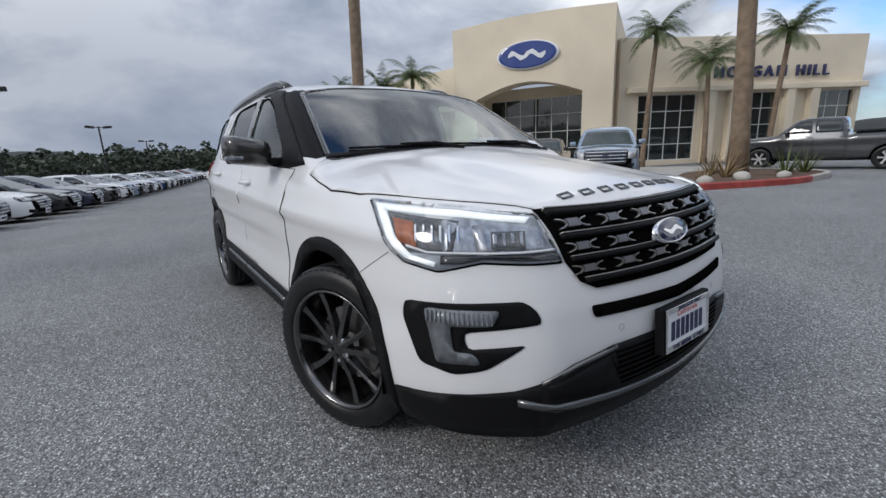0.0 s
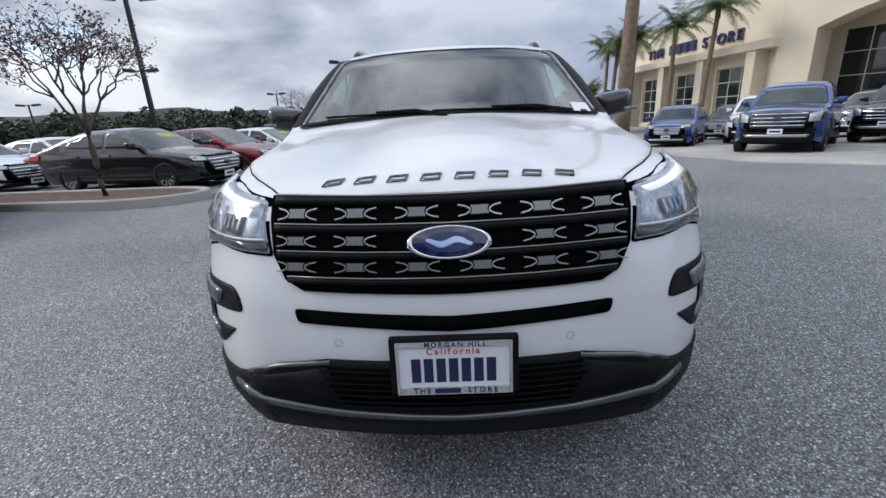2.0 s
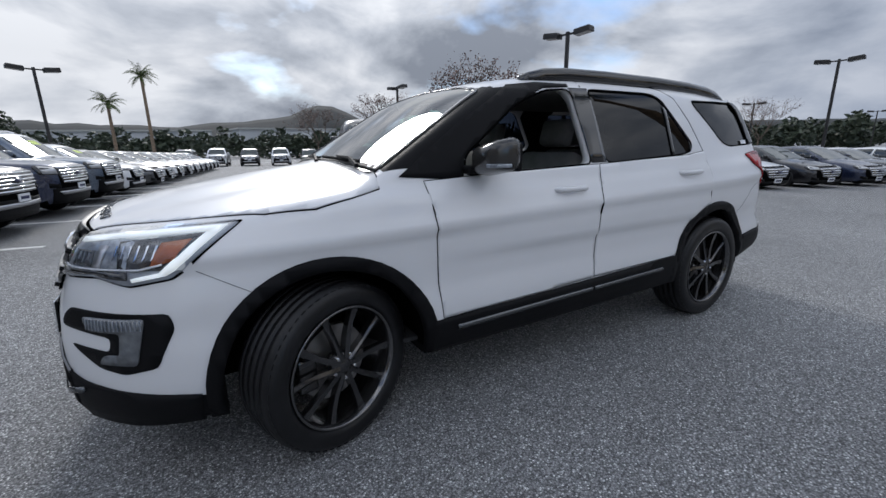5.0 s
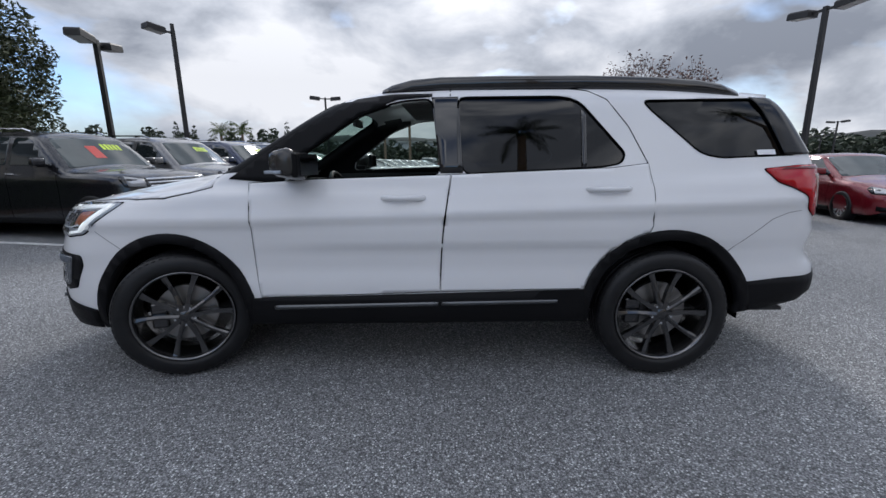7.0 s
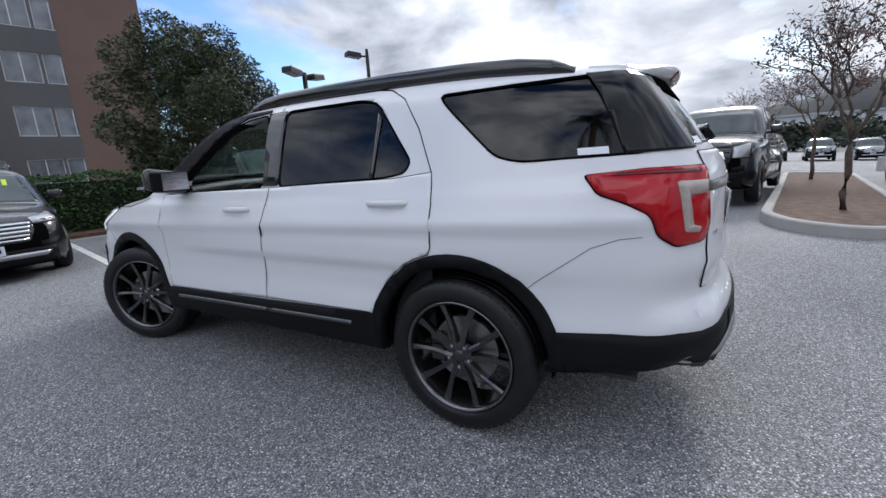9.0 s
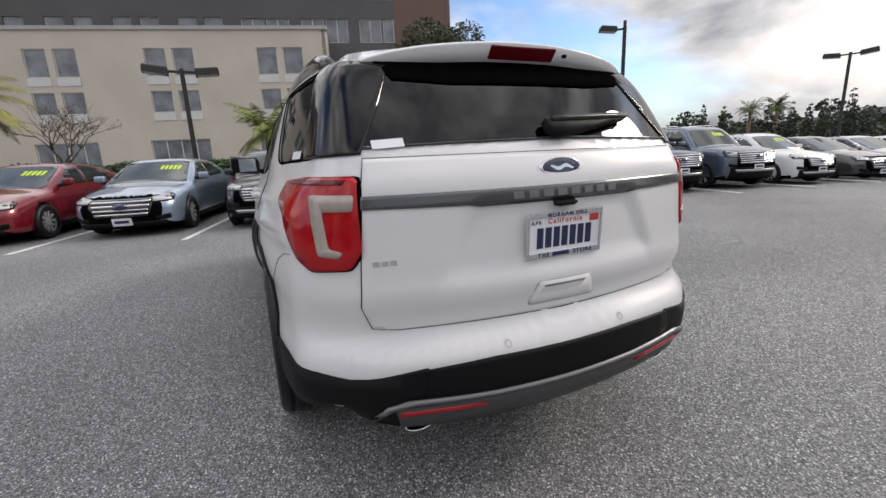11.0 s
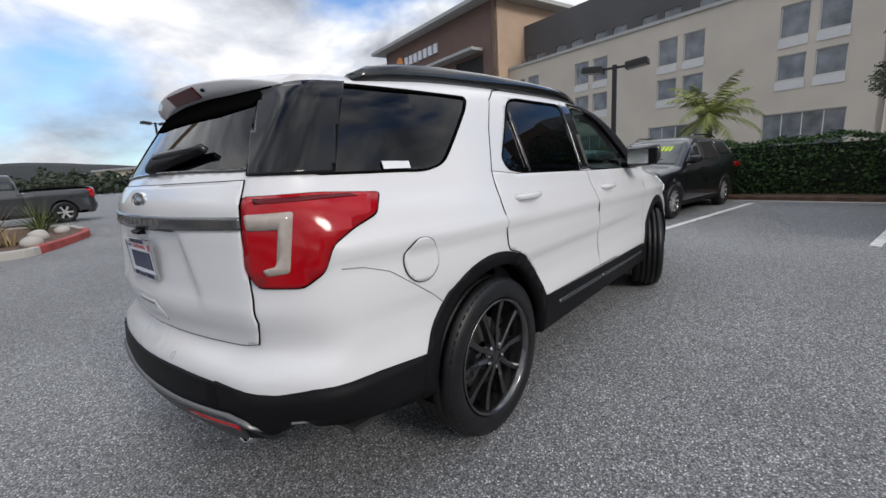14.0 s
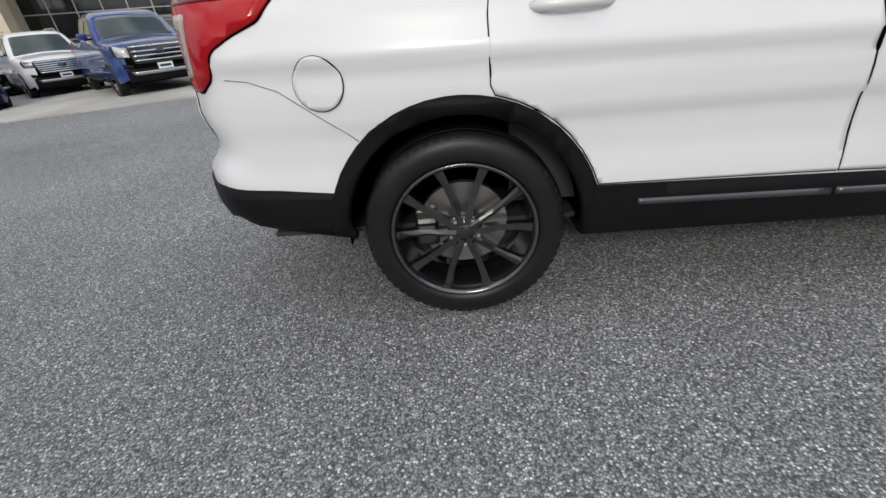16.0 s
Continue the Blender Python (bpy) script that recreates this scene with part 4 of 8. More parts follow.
HERO = Skin(hero_f, -1.75, 1.65, 0.86)
HERO_CABIN = Skin(cabin_f, -1.6, 0.6, 0.9)
hero = thing("sport_utility_car", "white three-row sport utility car with dark wheels, driver window down", "car")

WB, TRACK_Y = 1.4325, 0.85
WIN_FRONT = [(0.73, 0, 1.178), (0.71, 0, 1.268), (0.335, 0, 1.525), (0.10, 0, 1.610), (-0.10, 0, 1.625), (-0.15, 0, 1.20)]
WIN_REAR = [(-0.27, 0, 1.20), (-0.245, 0, 1.63), (-0.83, 0, 1.628), (-0.94, 0, 1.60), (-1.185, 0, 1.30), (-1.155, 0, 1.248), (-1.05, 0, 1.23)]
WIN_QUARTER = [(-1.30, 0, 1.595), (-1.35, 0, 1.535), (-1.61, 0, 1.298), (-1.72, 0, 1.272), (-2.22, 0, 1.285), (-2.05, 0, 1.60), (-2.02, 0, 1.605)]
WIN_WIND = [(1.16, -0.79, 1.19), (1.165, -0.4, 1.228), (1.165, 0.4, 1.228), (1.16, 0.79, 1.19), (0.50, 0.67, 1.605), (0.455, 0.45, 1.645), (0.455, -0.45, 1.645), (0.50, -0.67, 1.605)]
WIN_BACK = [(-2.3, -0.70, 1.30), (-2.2, -0.585, 1.57), (-2.2, 0.585, 1.57), (-2.3, 0.70, 1.30)]


def bore(pts, d, t0, t1):
    """A closed prism through points along d."""
    d = Vector(d).normalized()
    bm = bmesh.new()
    a = [bm.verts.new(Vector(p) + d * t0) for p in pts]
    b = [bm.verts.new(Vector(p) + d * t1) for p in pts]
    n = len(pts)
    for i in range(n):
        bm.faces.new((a[i], a[(i + 1) % n], b[(i + 1) % n], b[i]))
    bm.faces.new(list(reversed(a)))
    bm.faces.new(b)
    bmesh.ops.recalc_face_normals(bm, faces=bm.faces)
    return bm


def wheel_well(x, s):
    bm = lathe([(0.0, 0.55), (0.445, 0.55), (0.445, 1.3), (0.0, 1.3)], 40)
    bmesh.ops.remove_doubles(bm, verts=bm.verts, dist=1e-5)
    for v in bm.verts:
        v.co = Vector((v.co.x + x, v.co.y * s, v.co.z + 0.39))
    bmesh.ops.recalc_face_normals(bm, faces=bm.faces)
    return bm


cuts = [HERO_CABIN.mesh(60, 16, 60)]
for s in (1, -1):
    cuts += [wheel_well(WB, s), wheel_well(-WB, s)]
    for w in (WIN_FRONT, WIN_REAR, WIN_QUARTER):
        cuts.append(bore([tuple(q) for q in rounded(w, 0.05, 3)], (0, s, 0), 0.45, 1.4))
cuts.append(bore([tuple(q) for q in rounded(WIN_WIND, 0.05, 3)], (0.62, 0, 0.78), -0.15, 0.5))
cuts.append(bore([tuple(q) for q in rounded(WIN_BACK, 0.06, 3)], (-1, 0, 0.15), -0.35, 0.6))
body = part("body", carve(HERO.mesh(150, 34, 208), cuts), [WHITE_PAINT, BLACK_PLASTIC], hero, "white painted body shell", smooth=True)
for f in body.data.polygons:
    c = f.center
    cabin_in = abs(c.y) < 0.9 and -2.2 < c.x < 1.3 and 0.4 < c.z < 1.6 and f.normal.y * c.y < -0.2
    slant = (c.x - (1.18 - (c.z - 1.235) * 1.68 - 0.13 * c.y * c.y)) * 0.5
    pillar = abs(c.y) > 0.56 and 1.21 < c.z < 1.62 and c.x > 0.06 and slant > -0.17
    f.material_index = 1 if c.z < 0.40 or cabin_in or pillar else 0

C_SIDE, C_FRONT, C_REAR, C_TOP = (0, 0, 0), (1.3, 0, 0), (-1.2, 0, 0), (0, 0, 0.9)


def on_side(name, pts, mat, off=0.003, thick=0.01, cell=0.06, parent=None, label="", smooth=True, sides=(1, -1)):
    out = []
    for s in sides:
        bm = HERO.patch([(x, 0, z) for x, z in pts], (0, 1, 0), C_SIDE, off, thick, cell, mirror=s < 0)
        out.append(part(name, bm, mat, parent or hero, label, smooth))
    return out


def swell(pts, k):
    """A polygon grown by k all round."""
    n = len(pts)
    area = sum(pts[i][0] * pts[(i + 1) % n][1] - pts[(i + 1) % n][0] * pts[i][1] for i in range(n))
    sg = 1 if area > 0 else -1
    out = []
    for i in range(n):
        a, p, b = Vector(pts[i - 1]), Vector(pts[i]), Vector(pts[(i + 1) % n])
        n1, n2 = (p - a).normalized(), (b - p).normalized()
        m = Vector((n1.y + n2.y, -n1.x - n2.x)) * sg
        m = m.normalized() * min(k / max(0.3, abs(m.length) / 2), 3 * abs(k))
        out.append(tuple(p + m))
    return out


def xz(w):
    return [(q[0], q[2]) for q in w]


# glass
for s in (1, -1):
    for nm, w, mt, lb in (("rear_window", WIN_REAR, GLASS_PRIVACY, "dark privacy glass"), ("quarter_window", WIN_QUARTER, GLASS_PRIVACY, "dark privacy glass")) + ((("front_window", WIN_FRONT, GLASS_SIDE, "clear side glass"),) if s < 0 else ()):
        bm = HERO.patch([(*q, ) for q in rounded(w, 0.05, 3)], (0, 1, 0), C_SIDE, -0.006, 0, 0.08, mirror=s < 0)
        o = part(nm, bm, mt, hero, lb, True)
        o.visible_shadow = False
o = part("windscreen", HERO.patch([tuple(q) for q in rounded(WIN_WIND, 0.05, 3)], (0.62, 0, 0.78), (0.3, 0, 1.0), 0.002, 0, 0.08), GLASS_WIND, hero, "greenish windscreen glass", True)
o.visible_shadow = False
o = part("rear_window", HERO.patch([tuple(q) for q in rounded(WIN_BACK, 0.06, 3)], (-1, 0, 0.15), C_REAR, 0.002, 0, 0.08), GLASS_PRIVACY, hero, "dark privacy glass of the tailgate", True)



def ribbon(pts, w, closed=False):
    """The polygon of a thin band along a line of 2D points; a closed line gives a list of quads."""
    P = [Vector(p) for p in pts]
    n = len(P)
    L, R = [], []
    for i, p in enumerate(P):
        a = P[i - 1] if (closed or i) else p
        b = P[(i + 1) % n] if (closed or i < n - 1) else p
        d = (b - a).normalized()
        s = Vector((-d.y, d.x)) * w / 2
        L.append(tuple(p + s))
        R.append(tuple(p - s))
    if not closed:
        return L + R[::-1]
    return [[L[i], L[(i + 1) % n], R[(i + 1) % n], R[i]] for i in range(n)]


def joined(bms):
    out = bmesh.new()
    for b in bms:
        me = bpy.data.meshes.new("tmp")
        b.to_mesh(me)
        b.free()
        out.from_mesh(me)
        bpy.data.meshes.remove(me)
    return out


def side_bm(pts, off, thick, cell=0.06, s=1):
    return HERO.patch([(x, 0, z) for x, z in pts], (0, 1, 0), C_SIDE, off, thick, cell, mirror=s < 0)


def front_bm(pts, off, thick, cell=0.06):
    return HERO.patch([(2, y, z) for y, z in pts], (1, 0, 0), C_FRONT, off, thick, cell)


def rear_bm(pts, off, thick, cell=0.06):
    return HERO.patch([(-2, y, z) for y, z in pts], (-1, 0, 0), C_REAR, off, thick, cell)


def line_side(name, pts, w, mat, s, off=0.0015, parent=None, label=""):
    return part(name, side_bm(ribbon(pts, w), off, 0.002, 0.09, s), mat, parent or hero, label, True)


def arc_pts(cx, cz, r, a0, a1, n):
    return [(cx + r * math.cos(radians(a0 + (a1 - a0) * i / n)), cz + r * math.sin(radians(a0 + (a1 - a0) * i / n))) for i in range(n + 1)]


DOOR_F = [(0.95, 1.160), (0.935, 1.05), (0.928, 0.95), (0.925, 0.82), (0.922, 0.68), (0.905, 0.508), (-0.134, 0.538), (-0.137, 0.65), (-0.143, 0.76), (-0.154, 0.88), (-0.169, 0.99), (-0.185, 1.09), (-0.202, 1.195), (0.55, 1.178)]
DOOR_R = [(-0.142, 0.538), (-0.955, 0.552), *arc_pts(-WB, 0.385, 0.508, 18, 76, 7), (-1.322, 0.905), (-1.325, 1.10), (-1.306, 1.245), (-1.10, 1.222), (-0.210, 1.195), (-0.193, 1.09), (-0.177, 0.99), (-0.162, 0.88), (-0.151, 0.76), (-0.145, 0.65)]
for s in (1, -1):
    for nm, poly in (("front_door", DOOR_F), ("rear_door", DOOR_R)):
        part("door_gap", joined([side_bm(b, 0.0030, 0.003, 0.07, s) for b in ribbon(swell(poly, 0.0010), 0.0062, True)]), DARK_VOID, hero, "dark gap round a door", True)
        d = part(nm, side_bm(poly, 0.0045, 0.004, 0.024, s), WHITE_PAINT, hero, "white door panel", True)
        hx0, hx1, hz = (0.19, -0.065, 1.075) if nm == "front_door" else (-0.95, -1.205, 1.112)
        part("handle_cup", side_bm(arc_pts((hx0 + hx1) / 2 + 0.005, hz + 0.008, 0.055, 0, 360, 20)[:-1], 0.0058, 0, 0.04, s), WHITE_PAINT, d, "shallow handle recess", True)
        bm = bmesh.new()
        rows = []
        for i in range(11):
            u = i / 10
            x = hx0 + (hx1 - hx0) * u
            lift = 0.052 * math.sin(math.pi * min(1, max(0, u))) ** 0.35 if 0 < i < 10 else 0.004
            h = 0.017 if 0 < i < 10 else 0.011
            y0 = float(HERO.reach([(x, 0, hz)], [(0, 1, 0)])[0][1])
            rows.append([Vector((x, s * (y0 + lift - 0.016), hz - h)), Vector((x, s * (y0 + lift), hz - h * 0.6)), Vector((x, s * (y0 + lift), hz + h * 0.6)), Vector((x, s * (y0 + lift - 0.016), hz + h))])
        rings(rows, bm=bm)
        bmesh.ops.recalc_face_normals(bm, faces=bm.faces)
        h = part("door_handle", bm, WHITE_PAINT, d, "white pull handle", True)
    # seam over the windows and the fender seams
    line_side("door_gap", [(-1.306, 1.245), (-1.21, 1.45), (-1.10, 1.605), (-1.00, 1.66), (-0.90, 1.675), (-0.25, 1.682), (0.12, 1.672)], 0.005, DARK_VOID, s)
    line_side("door_gap", [(-0.205, 1.64), (-0.205, 1.68)], 0.007, DARK_VOID, s)
    line_side("body_seam", [(-2.20, 0.975), (-2.12, 0.965), (-2.02, 0.93), (-1.92, 0.86), (-1.82, 0.79), (-1.775, 0.752)], 0.0032, SEAM, s)
    line_side("body_seam", [(1.90, 0.89), (1.80, 0.83), (1.70, 0.77)], 0.0032, SEAM, s)
    # window gaskets
    for w in (WIN_FRONT, WIN_REAR, WIN_QUARTER):
        loop = [(q[0], q[2]) for q in rounded(w, 0.05, 3)]
        part("window_seal", joined([side_bm(b, 0.0022, 0.004, 0.2, s) for b in ribbon(loop, 0.009, True)]), DARK_VOID, hero, "black window seal", True)
    part("pillar_cover", side_bm([(-0.145, 1.205), (-0.095, 1.632), (-0.25, 1.634), (-0.272, 1.205)], 0.0026, 0.004, 0.06, s), BLACK_GLOSS, hero, "gloss black pillar cover", True)
    part("pillar_cover", side_bm([(-0.938, 1.225), (-0.950, 1.550), (-0.975, 1.520), (-0.963, 1.228)], 0.0026, 0.004, 0.06, s), BLACK_GLOSS, hero, "gloss black window divider", True)
    part("pillar_cover", side_bm([(1.07, 1.185), (0.86, 1.168), (0.74, 1.172), (0.715, 1.27), (0.335, 1.535), (0.10, 1.621), (-0.10, 1.637), (-0.10, 1.652), (0.14, 1.652), (0.34, 1.628), (0.75, 1.405)], 0.006, 0.008, 0.04, s), BLACK_PLASTIC, hero, "black windscreen pillar", True)
    bm = HERO.patch([(-1.95, 0.68, 1.612), (-2.04, 0.74, 1.45), (-2.115, 0.79, 1.282), (-2.36, 0.665, 1.290), (-2.29, 0.595, 1.45), (-2.21, 0.54, 1.60)], (-0.62, 0.78, 0), C_REAR, 0.0070, 0.006, 0.022, mirror=s < 0)
    part("pillar_cover", bm, PILLAR_BLACK, hero, "black rear pillar panel", True)
    # lower cladding
    part("rocker_cladding", side_bm([(0.955, 0.502), (-0.965, 0.546), (-0.985, 0.352), (0.975, 0.340)], 0.011, 0.02, 0.06, s), BLACK_PLASTIC, hero, "black plastic sill cladding", True)
    part("sill_strip", side_bm([(0.83, 0.461), (-0.125, 0.477), (-0.125, 0.455), (0.83, 0.437)], 0.019, 0.012, 0.1, s), GREY_TRIM, hero, "dark satin sill strip", True)
    part("sill_strip", side_bm([(-0.145, 0.477), (-0.81, 0.487), (-0.81, 0.466), (-0.145, 0.455)], 0.019, 0.012, 0.1, s), GREY_TRIM, hero, "dark satin sill strip", True)
    for cx, a0, a1 in ((WB, -12, 192), (-WB, -14, 190)):
        outer = arc_pts(cx, 0.385, 0.500, a0, a1, 30)
        inner = arc_pts(cx, 0.385, 0.440, a1, a0, 30)
        part("arch_flare", side_bm(outer + inner, 0.010, 0.05, 0.05, s), BLACK_PLASTIC, hero, "black plastic wheel arch flare", True)
    # inner wheel wells
    for cx in (WB, -WB):
        bm = bmesh.new()
        ys = (0.56, 0.95)
        rw = []
        for y in ys:
            rw.append([bm.verts.new((cx + 0.444 * math.cos(radians(a)), s * y, 0.385 + 0.444 * math.sin(radians(a)))) for a in range(-5, 186, 10)])
        for i in range(len(rw[0]) - 1):
            bm.faces.new((rw[0][i], rw[0][i + 1], rw[1][i + 1], rw[1][i]))
        c = bm.verts.new((cx, s * 0.56, 0.30))
        for i in range(len(rw[0]) - 1):
            bm.faces.new((rw[0][i], rw[0][i + 1], c))
        part("wheel_liner", bm, DARK_VOID, hero, "dark wheel well liner")
    # front corner: black lower bumper, fog lamp, headlamp
    DC, CC = (0.72, 0.69, 0), (1.25, 0, 0)
    cor = lambda pts, off, th, cell=0.05, d=DC: HERO.patch(pts, d, CC, off, th, cell, mirror=s < 0)
    part("bumper_cladding", cor([(2.38, 0.58, 0.515), (2.31, 0.70, 0.475), (2.20, 0.79, 0.455), (1.95, 0.87, 0.425), (1.905, 0.89, 0.415), (1.93, 0.88, 0.295), (2.2, 0.75, 0.285), (2.38, 0.58, 0.283)], 0.009, 0.02), BLACK_PLASTIC, hero, "black lower bumper corner", True)
    part("fog_bezel", cor([(q[0] - 0.02, q[1] + 0.021, q[2]) for q in rounded([(2.36, 0.615, 0.735), (2.34, 0.65, 0.765), (1.985, 0.845, 0.748), (1.975, 0.85, 0.69), (2.05, 0.84, 0.545), (2.18, 0.80, 0.52), (2.27, 0.745, 0.545), (2.35, 0.645, 0.63), (2.20, 0.76, 0.61), (2.19, 0.765, 0.665), (2.37, 0.60, 0.695)], 0.02, 2)], 0.004, 0.006), BLACK_PLASTIC, hero, "black fog lamp bezel", True)
    fog = part("fog_lamp", cor([(q[0] - 0.02, q[1] + 0.021, q[2]) for q in rounded([(2.29, 0.70, 0.738), (2.06, 0.815, 0.735), (2.12, 0.82, 0.56), (2.255, 0.75, 0.565), (2.23, 0.76, 0.60), (2.165, 0.785, 0.60), (2.15, 0.785, 0.685), (2.27, 0.715, 0.69)], 0.015, 2)], 0.012, 0.01), FOG_LENS, hero, "ribbed clear fog lamp", True)
    for i in range(15):
        a = Vector((2.25, 0.736, 0.715)).lerp(Vector((2.055, 0.833, 0.715)), i / 14)
        part("lens_rib", cor([(a.x + 0.002, a.y - 0.001, a.z + 0.016), (a.x - 0.002, a.y + 0.001, a.z + 0.016), (a.x - 0.004, a.y + 0.001, a.z - 0.020), (a.x, a.y - 0.001, a.z - 0.020)], 0.016, 0.004, 0.1), CLEAR_LAMP, fog)
    HL = [(2.238, 0.545, 1.006), (2.05, 0.70, 1.032), (1.735, 0.865, 1.052), (1.86, 0.875, 0.935), (1.945, 0.858, 0.872), (2.08, 0.812, 0.852), (2.15, 0.778, 0.868), (2.205, 0.735, 0.882), (2.337, 0.528, 0.868)]
    DH = (0.8, 0.6, 0)
    part("lamp_gap", cor([tuple(q) for q in rounded([(2.246, 0.535, 1.014), (2.05, 0.695, 1.039), (1.724, 0.868, 1.059), (1.852, 0.879, 0.930), (1.94, 0.862, 0.866), (2.08, 0.815, 0.845), (2.15, 0.781, 0.861), (2.205, 0.738, 0.875), (2.345, 0.52, 0.861)], 0.012, 2)], 0.001, 0, 0.05, DH), DARK_VOID, hero, "dark gap round a headlamp", True)
    lamp = part("headlamp", cor([tuple(q) for q in rounded(HL, 0.012, 2)], 0.0025, 0.003, 0.05, DH), LAMP_GREY, hero, "silver-grey headlamp housing", True)
    part("reflector", cor([(2.245, 0.553, 0.998), (2.05, 0.70, 1.012), (2.0, 0.735, 1.0), (2.03, 0.755, 0.885), (2.315, 0.545, 0.892)], 0.006, 0.004, 0.04, DH), CLEAR_LAMP, lamp, "silvered reflector bowl", True)
    part("reflector", cor([(2.06, 0.71, 1.0), (1.82, 0.835, 1.02), (1.88, 0.84, 0.95), (1.95, 0.835, 0.905), (2.08, 0.755, 0.905)], 0.006, 0.004, 0.04, DH), LAMP_DARK, lamp, "smoked outer lamp cell", True)
    for a, b in (((2.245, 0.60), (2.16, 0.665)),):
        part("projector", cor([(a[0], a[1], 0.965), (b[0], b[1], 0.967), (b[0], b[1], 0.915), (a[0], a[1], 0.912)], 0.011, 0.006, 0.03, DH), LAMP_DARK, lamp, "smoked projector window", True)
    part("divider", cor([(2.14, 0.68, 0.985), (2.11, 0.70, 0.985), (2.135, 0.70, 0.90), (2.165, 0.68, 0.90)], 0.013, 0.008, 0.04, DH), SATIN, lamp, "silver divider", True)
    part("indicator", cor([(1.935, 0.80, 0.992), (1.855, 0.832, 1.0), (1.90, 0.838, 0.935), (1.975, 0.815, 0.916)], 0.012, 0.004, 0.04, DH), AMBER, lamp, "amber indicator", True)
    for i in range(6):
        a = Vector((2.075, 0.722, 0)).lerp(Vector((1.955, 0.80, 0)), i / 5)
        part("lens_rib", cor([(a.x, a.y, 0.985), (a.x - 0.006, a.y + 0.004, 0.985), (a.x - 0.006, a.y + 0.004, 0.945), (a.x, a.y, 0.935)], 0.012, 0.004, 0.1, DH), CHROME, lamp)
    for i in range(4):
        a = Vector((2.238, 0.605, 0)).lerp(Vector((2.175, 0.655, 0)), i / 3)
        part("lens_rib", cor([(a.x, a.y, 0.962 - 0.006 * (i % 2)), (a.x - 0.007, a.y + 0.006, 0.962), (a.x - 0.007, a.y + 0.006, 0.934), (a.x, a.y, 0.925 + 0.01 * (i % 2))], 0.0145, 0.004, 0.1, DH), CLEAR_LAMP, lamp)
    drl = [(2.228, 0.562, 0.998), (2.05, 0.705, 1.024), (1.765, 0.855, 1.041), (1.873, 0.868, 0.938), (1.955, 0.850, 0.882), (2.06, 0.812, 0.864), (2.06, 0.805, 0.877), (1.968, 0.835, 0.896), (1.895, 0.850, 0.948), (1.815, 0.838, 1.022), (2.05, 0.69, 1.008), (2.22, 0.575, 0.986)]
    part("light_band", cor(drl, 0.013, 0.006, 0.04, DH), LAMP_GLOW, lamp, "lit white light band", True)
    part("lamp_base", cor([(2.327, 0.535, 0.900), (2.19, 0.715, 0.903), (2.05, 0.775, 0.900), (2.07, 0.795, 0.872), (2.15, 0.770, 0.876), (2.205, 0.728, 0.888), (2.33, 0.535, 0.875)], 0.012, 0.006, 0.04, DH), BLACK_GLOSS, lamp, "dark ribbed lamp base", True)
    part("lamp_rule", cor([(2.32, 0.545, 0.908), (2.19, 0.715, 0.909), (2.0, 0.79, 0.912), (1.93, 0.825, 0.928), (1.93, 0.825, 0.922), (2.0, 0.79, 0.906), (2.19, 0.715, 0.903), (2.32, 0.545, 0.902)], 0.014, 0.004, 0.05, DH), SIGN_WHITE, lamp, "pale lamp rule", True)
    o = part("lens", cor([tuple(q) for q in rounded(HL, 0.012, 2)], 0.018, 0.015, 0.05, DH), GLASS_LAMP, lamp, "clear headlamp lens", True)
    o.visible_shadow = False
    # rear corner
    DR = (-0.66, 0.75, 0)
    rcor = lambda pts, off, th, cell=0.05: HERO.patch(pts, DR, (-1.3, 0, 0), off, th, cell, mirror=s < 0)
    TL = [(-2.378, 0.67, 1.222), (-2.2, 0.80, 1.222), (-1.99, 0.86, 1.205), (-2.03, 0.885, 1.14), (-2.13, 0.885, 1.105), (-2.205, 0.87, 1.06), (-2.245, 0.86, 0.975), (-2.30, 0.82, 0.935), (-2.385, 0.71, 0.942), (-2.402, 0.675, 1.0)]
    GAP = [(-2.388, 0.655, 1.232), (-2.2, 0.80, 1.232), (-1.975, 0.865, 1.213), (-2.02, 0.89, 1.13), (-2.125, 0.89, 1.095), (-2.198, 0.875, 1.055), (-2.238, 0.865, 0.968), (-2.295, 0.83, 0.925), (-2.39, 0.705, 0.932), (-2.412, 0.66, 1.0)]
    GAP = [tuple(Vector(t).lerp(Vector(g), 0.5)) for t, g in zip(TL, GAP)]
    part("lamp_gap", rcor([tuple(q) for q in rounded(GAP, 0.018, 2)], 0.0035, 0.002), DARK_VOID, hero, "dark gap round a tail lamp", True)
    tl = part("tail_lamp", rcor([tuple(q) for q in rounded(TL, 0.02, 3)], 0.011, 0.011), RED_LENS, hero, "red tail lamp with clear section", True)
    part("reverse_lamp", rcor([tuple(q) for q in rounded([(-2.385, 0.685, 1.172), (-2.275, 0.785, 1.172), (-2.30, 0.795, 1.08), (-2.318, 0.793, 0.985), (-2.365, 0.74, 0.978), (-2.375, 0.73, 0.998), (-2.34, 0.76, 1.008), (-2.325, 0.77, 1.122), (-2.385, 0.69, 1.122)], 0.01, 2)], 0.014, 0.006), REVERSE, tl, "clear reversing section", True)
    part("lamp_bar", rcor([(-2.36, 0.70, 1.215), (-2.1, 0.83, 1.208), (-2.08, 0.85, 1.196), (-2.36, 0.71, 1.200)], 0.0135, 0.005), surf_dark_red, tl, "dark red top band", True)
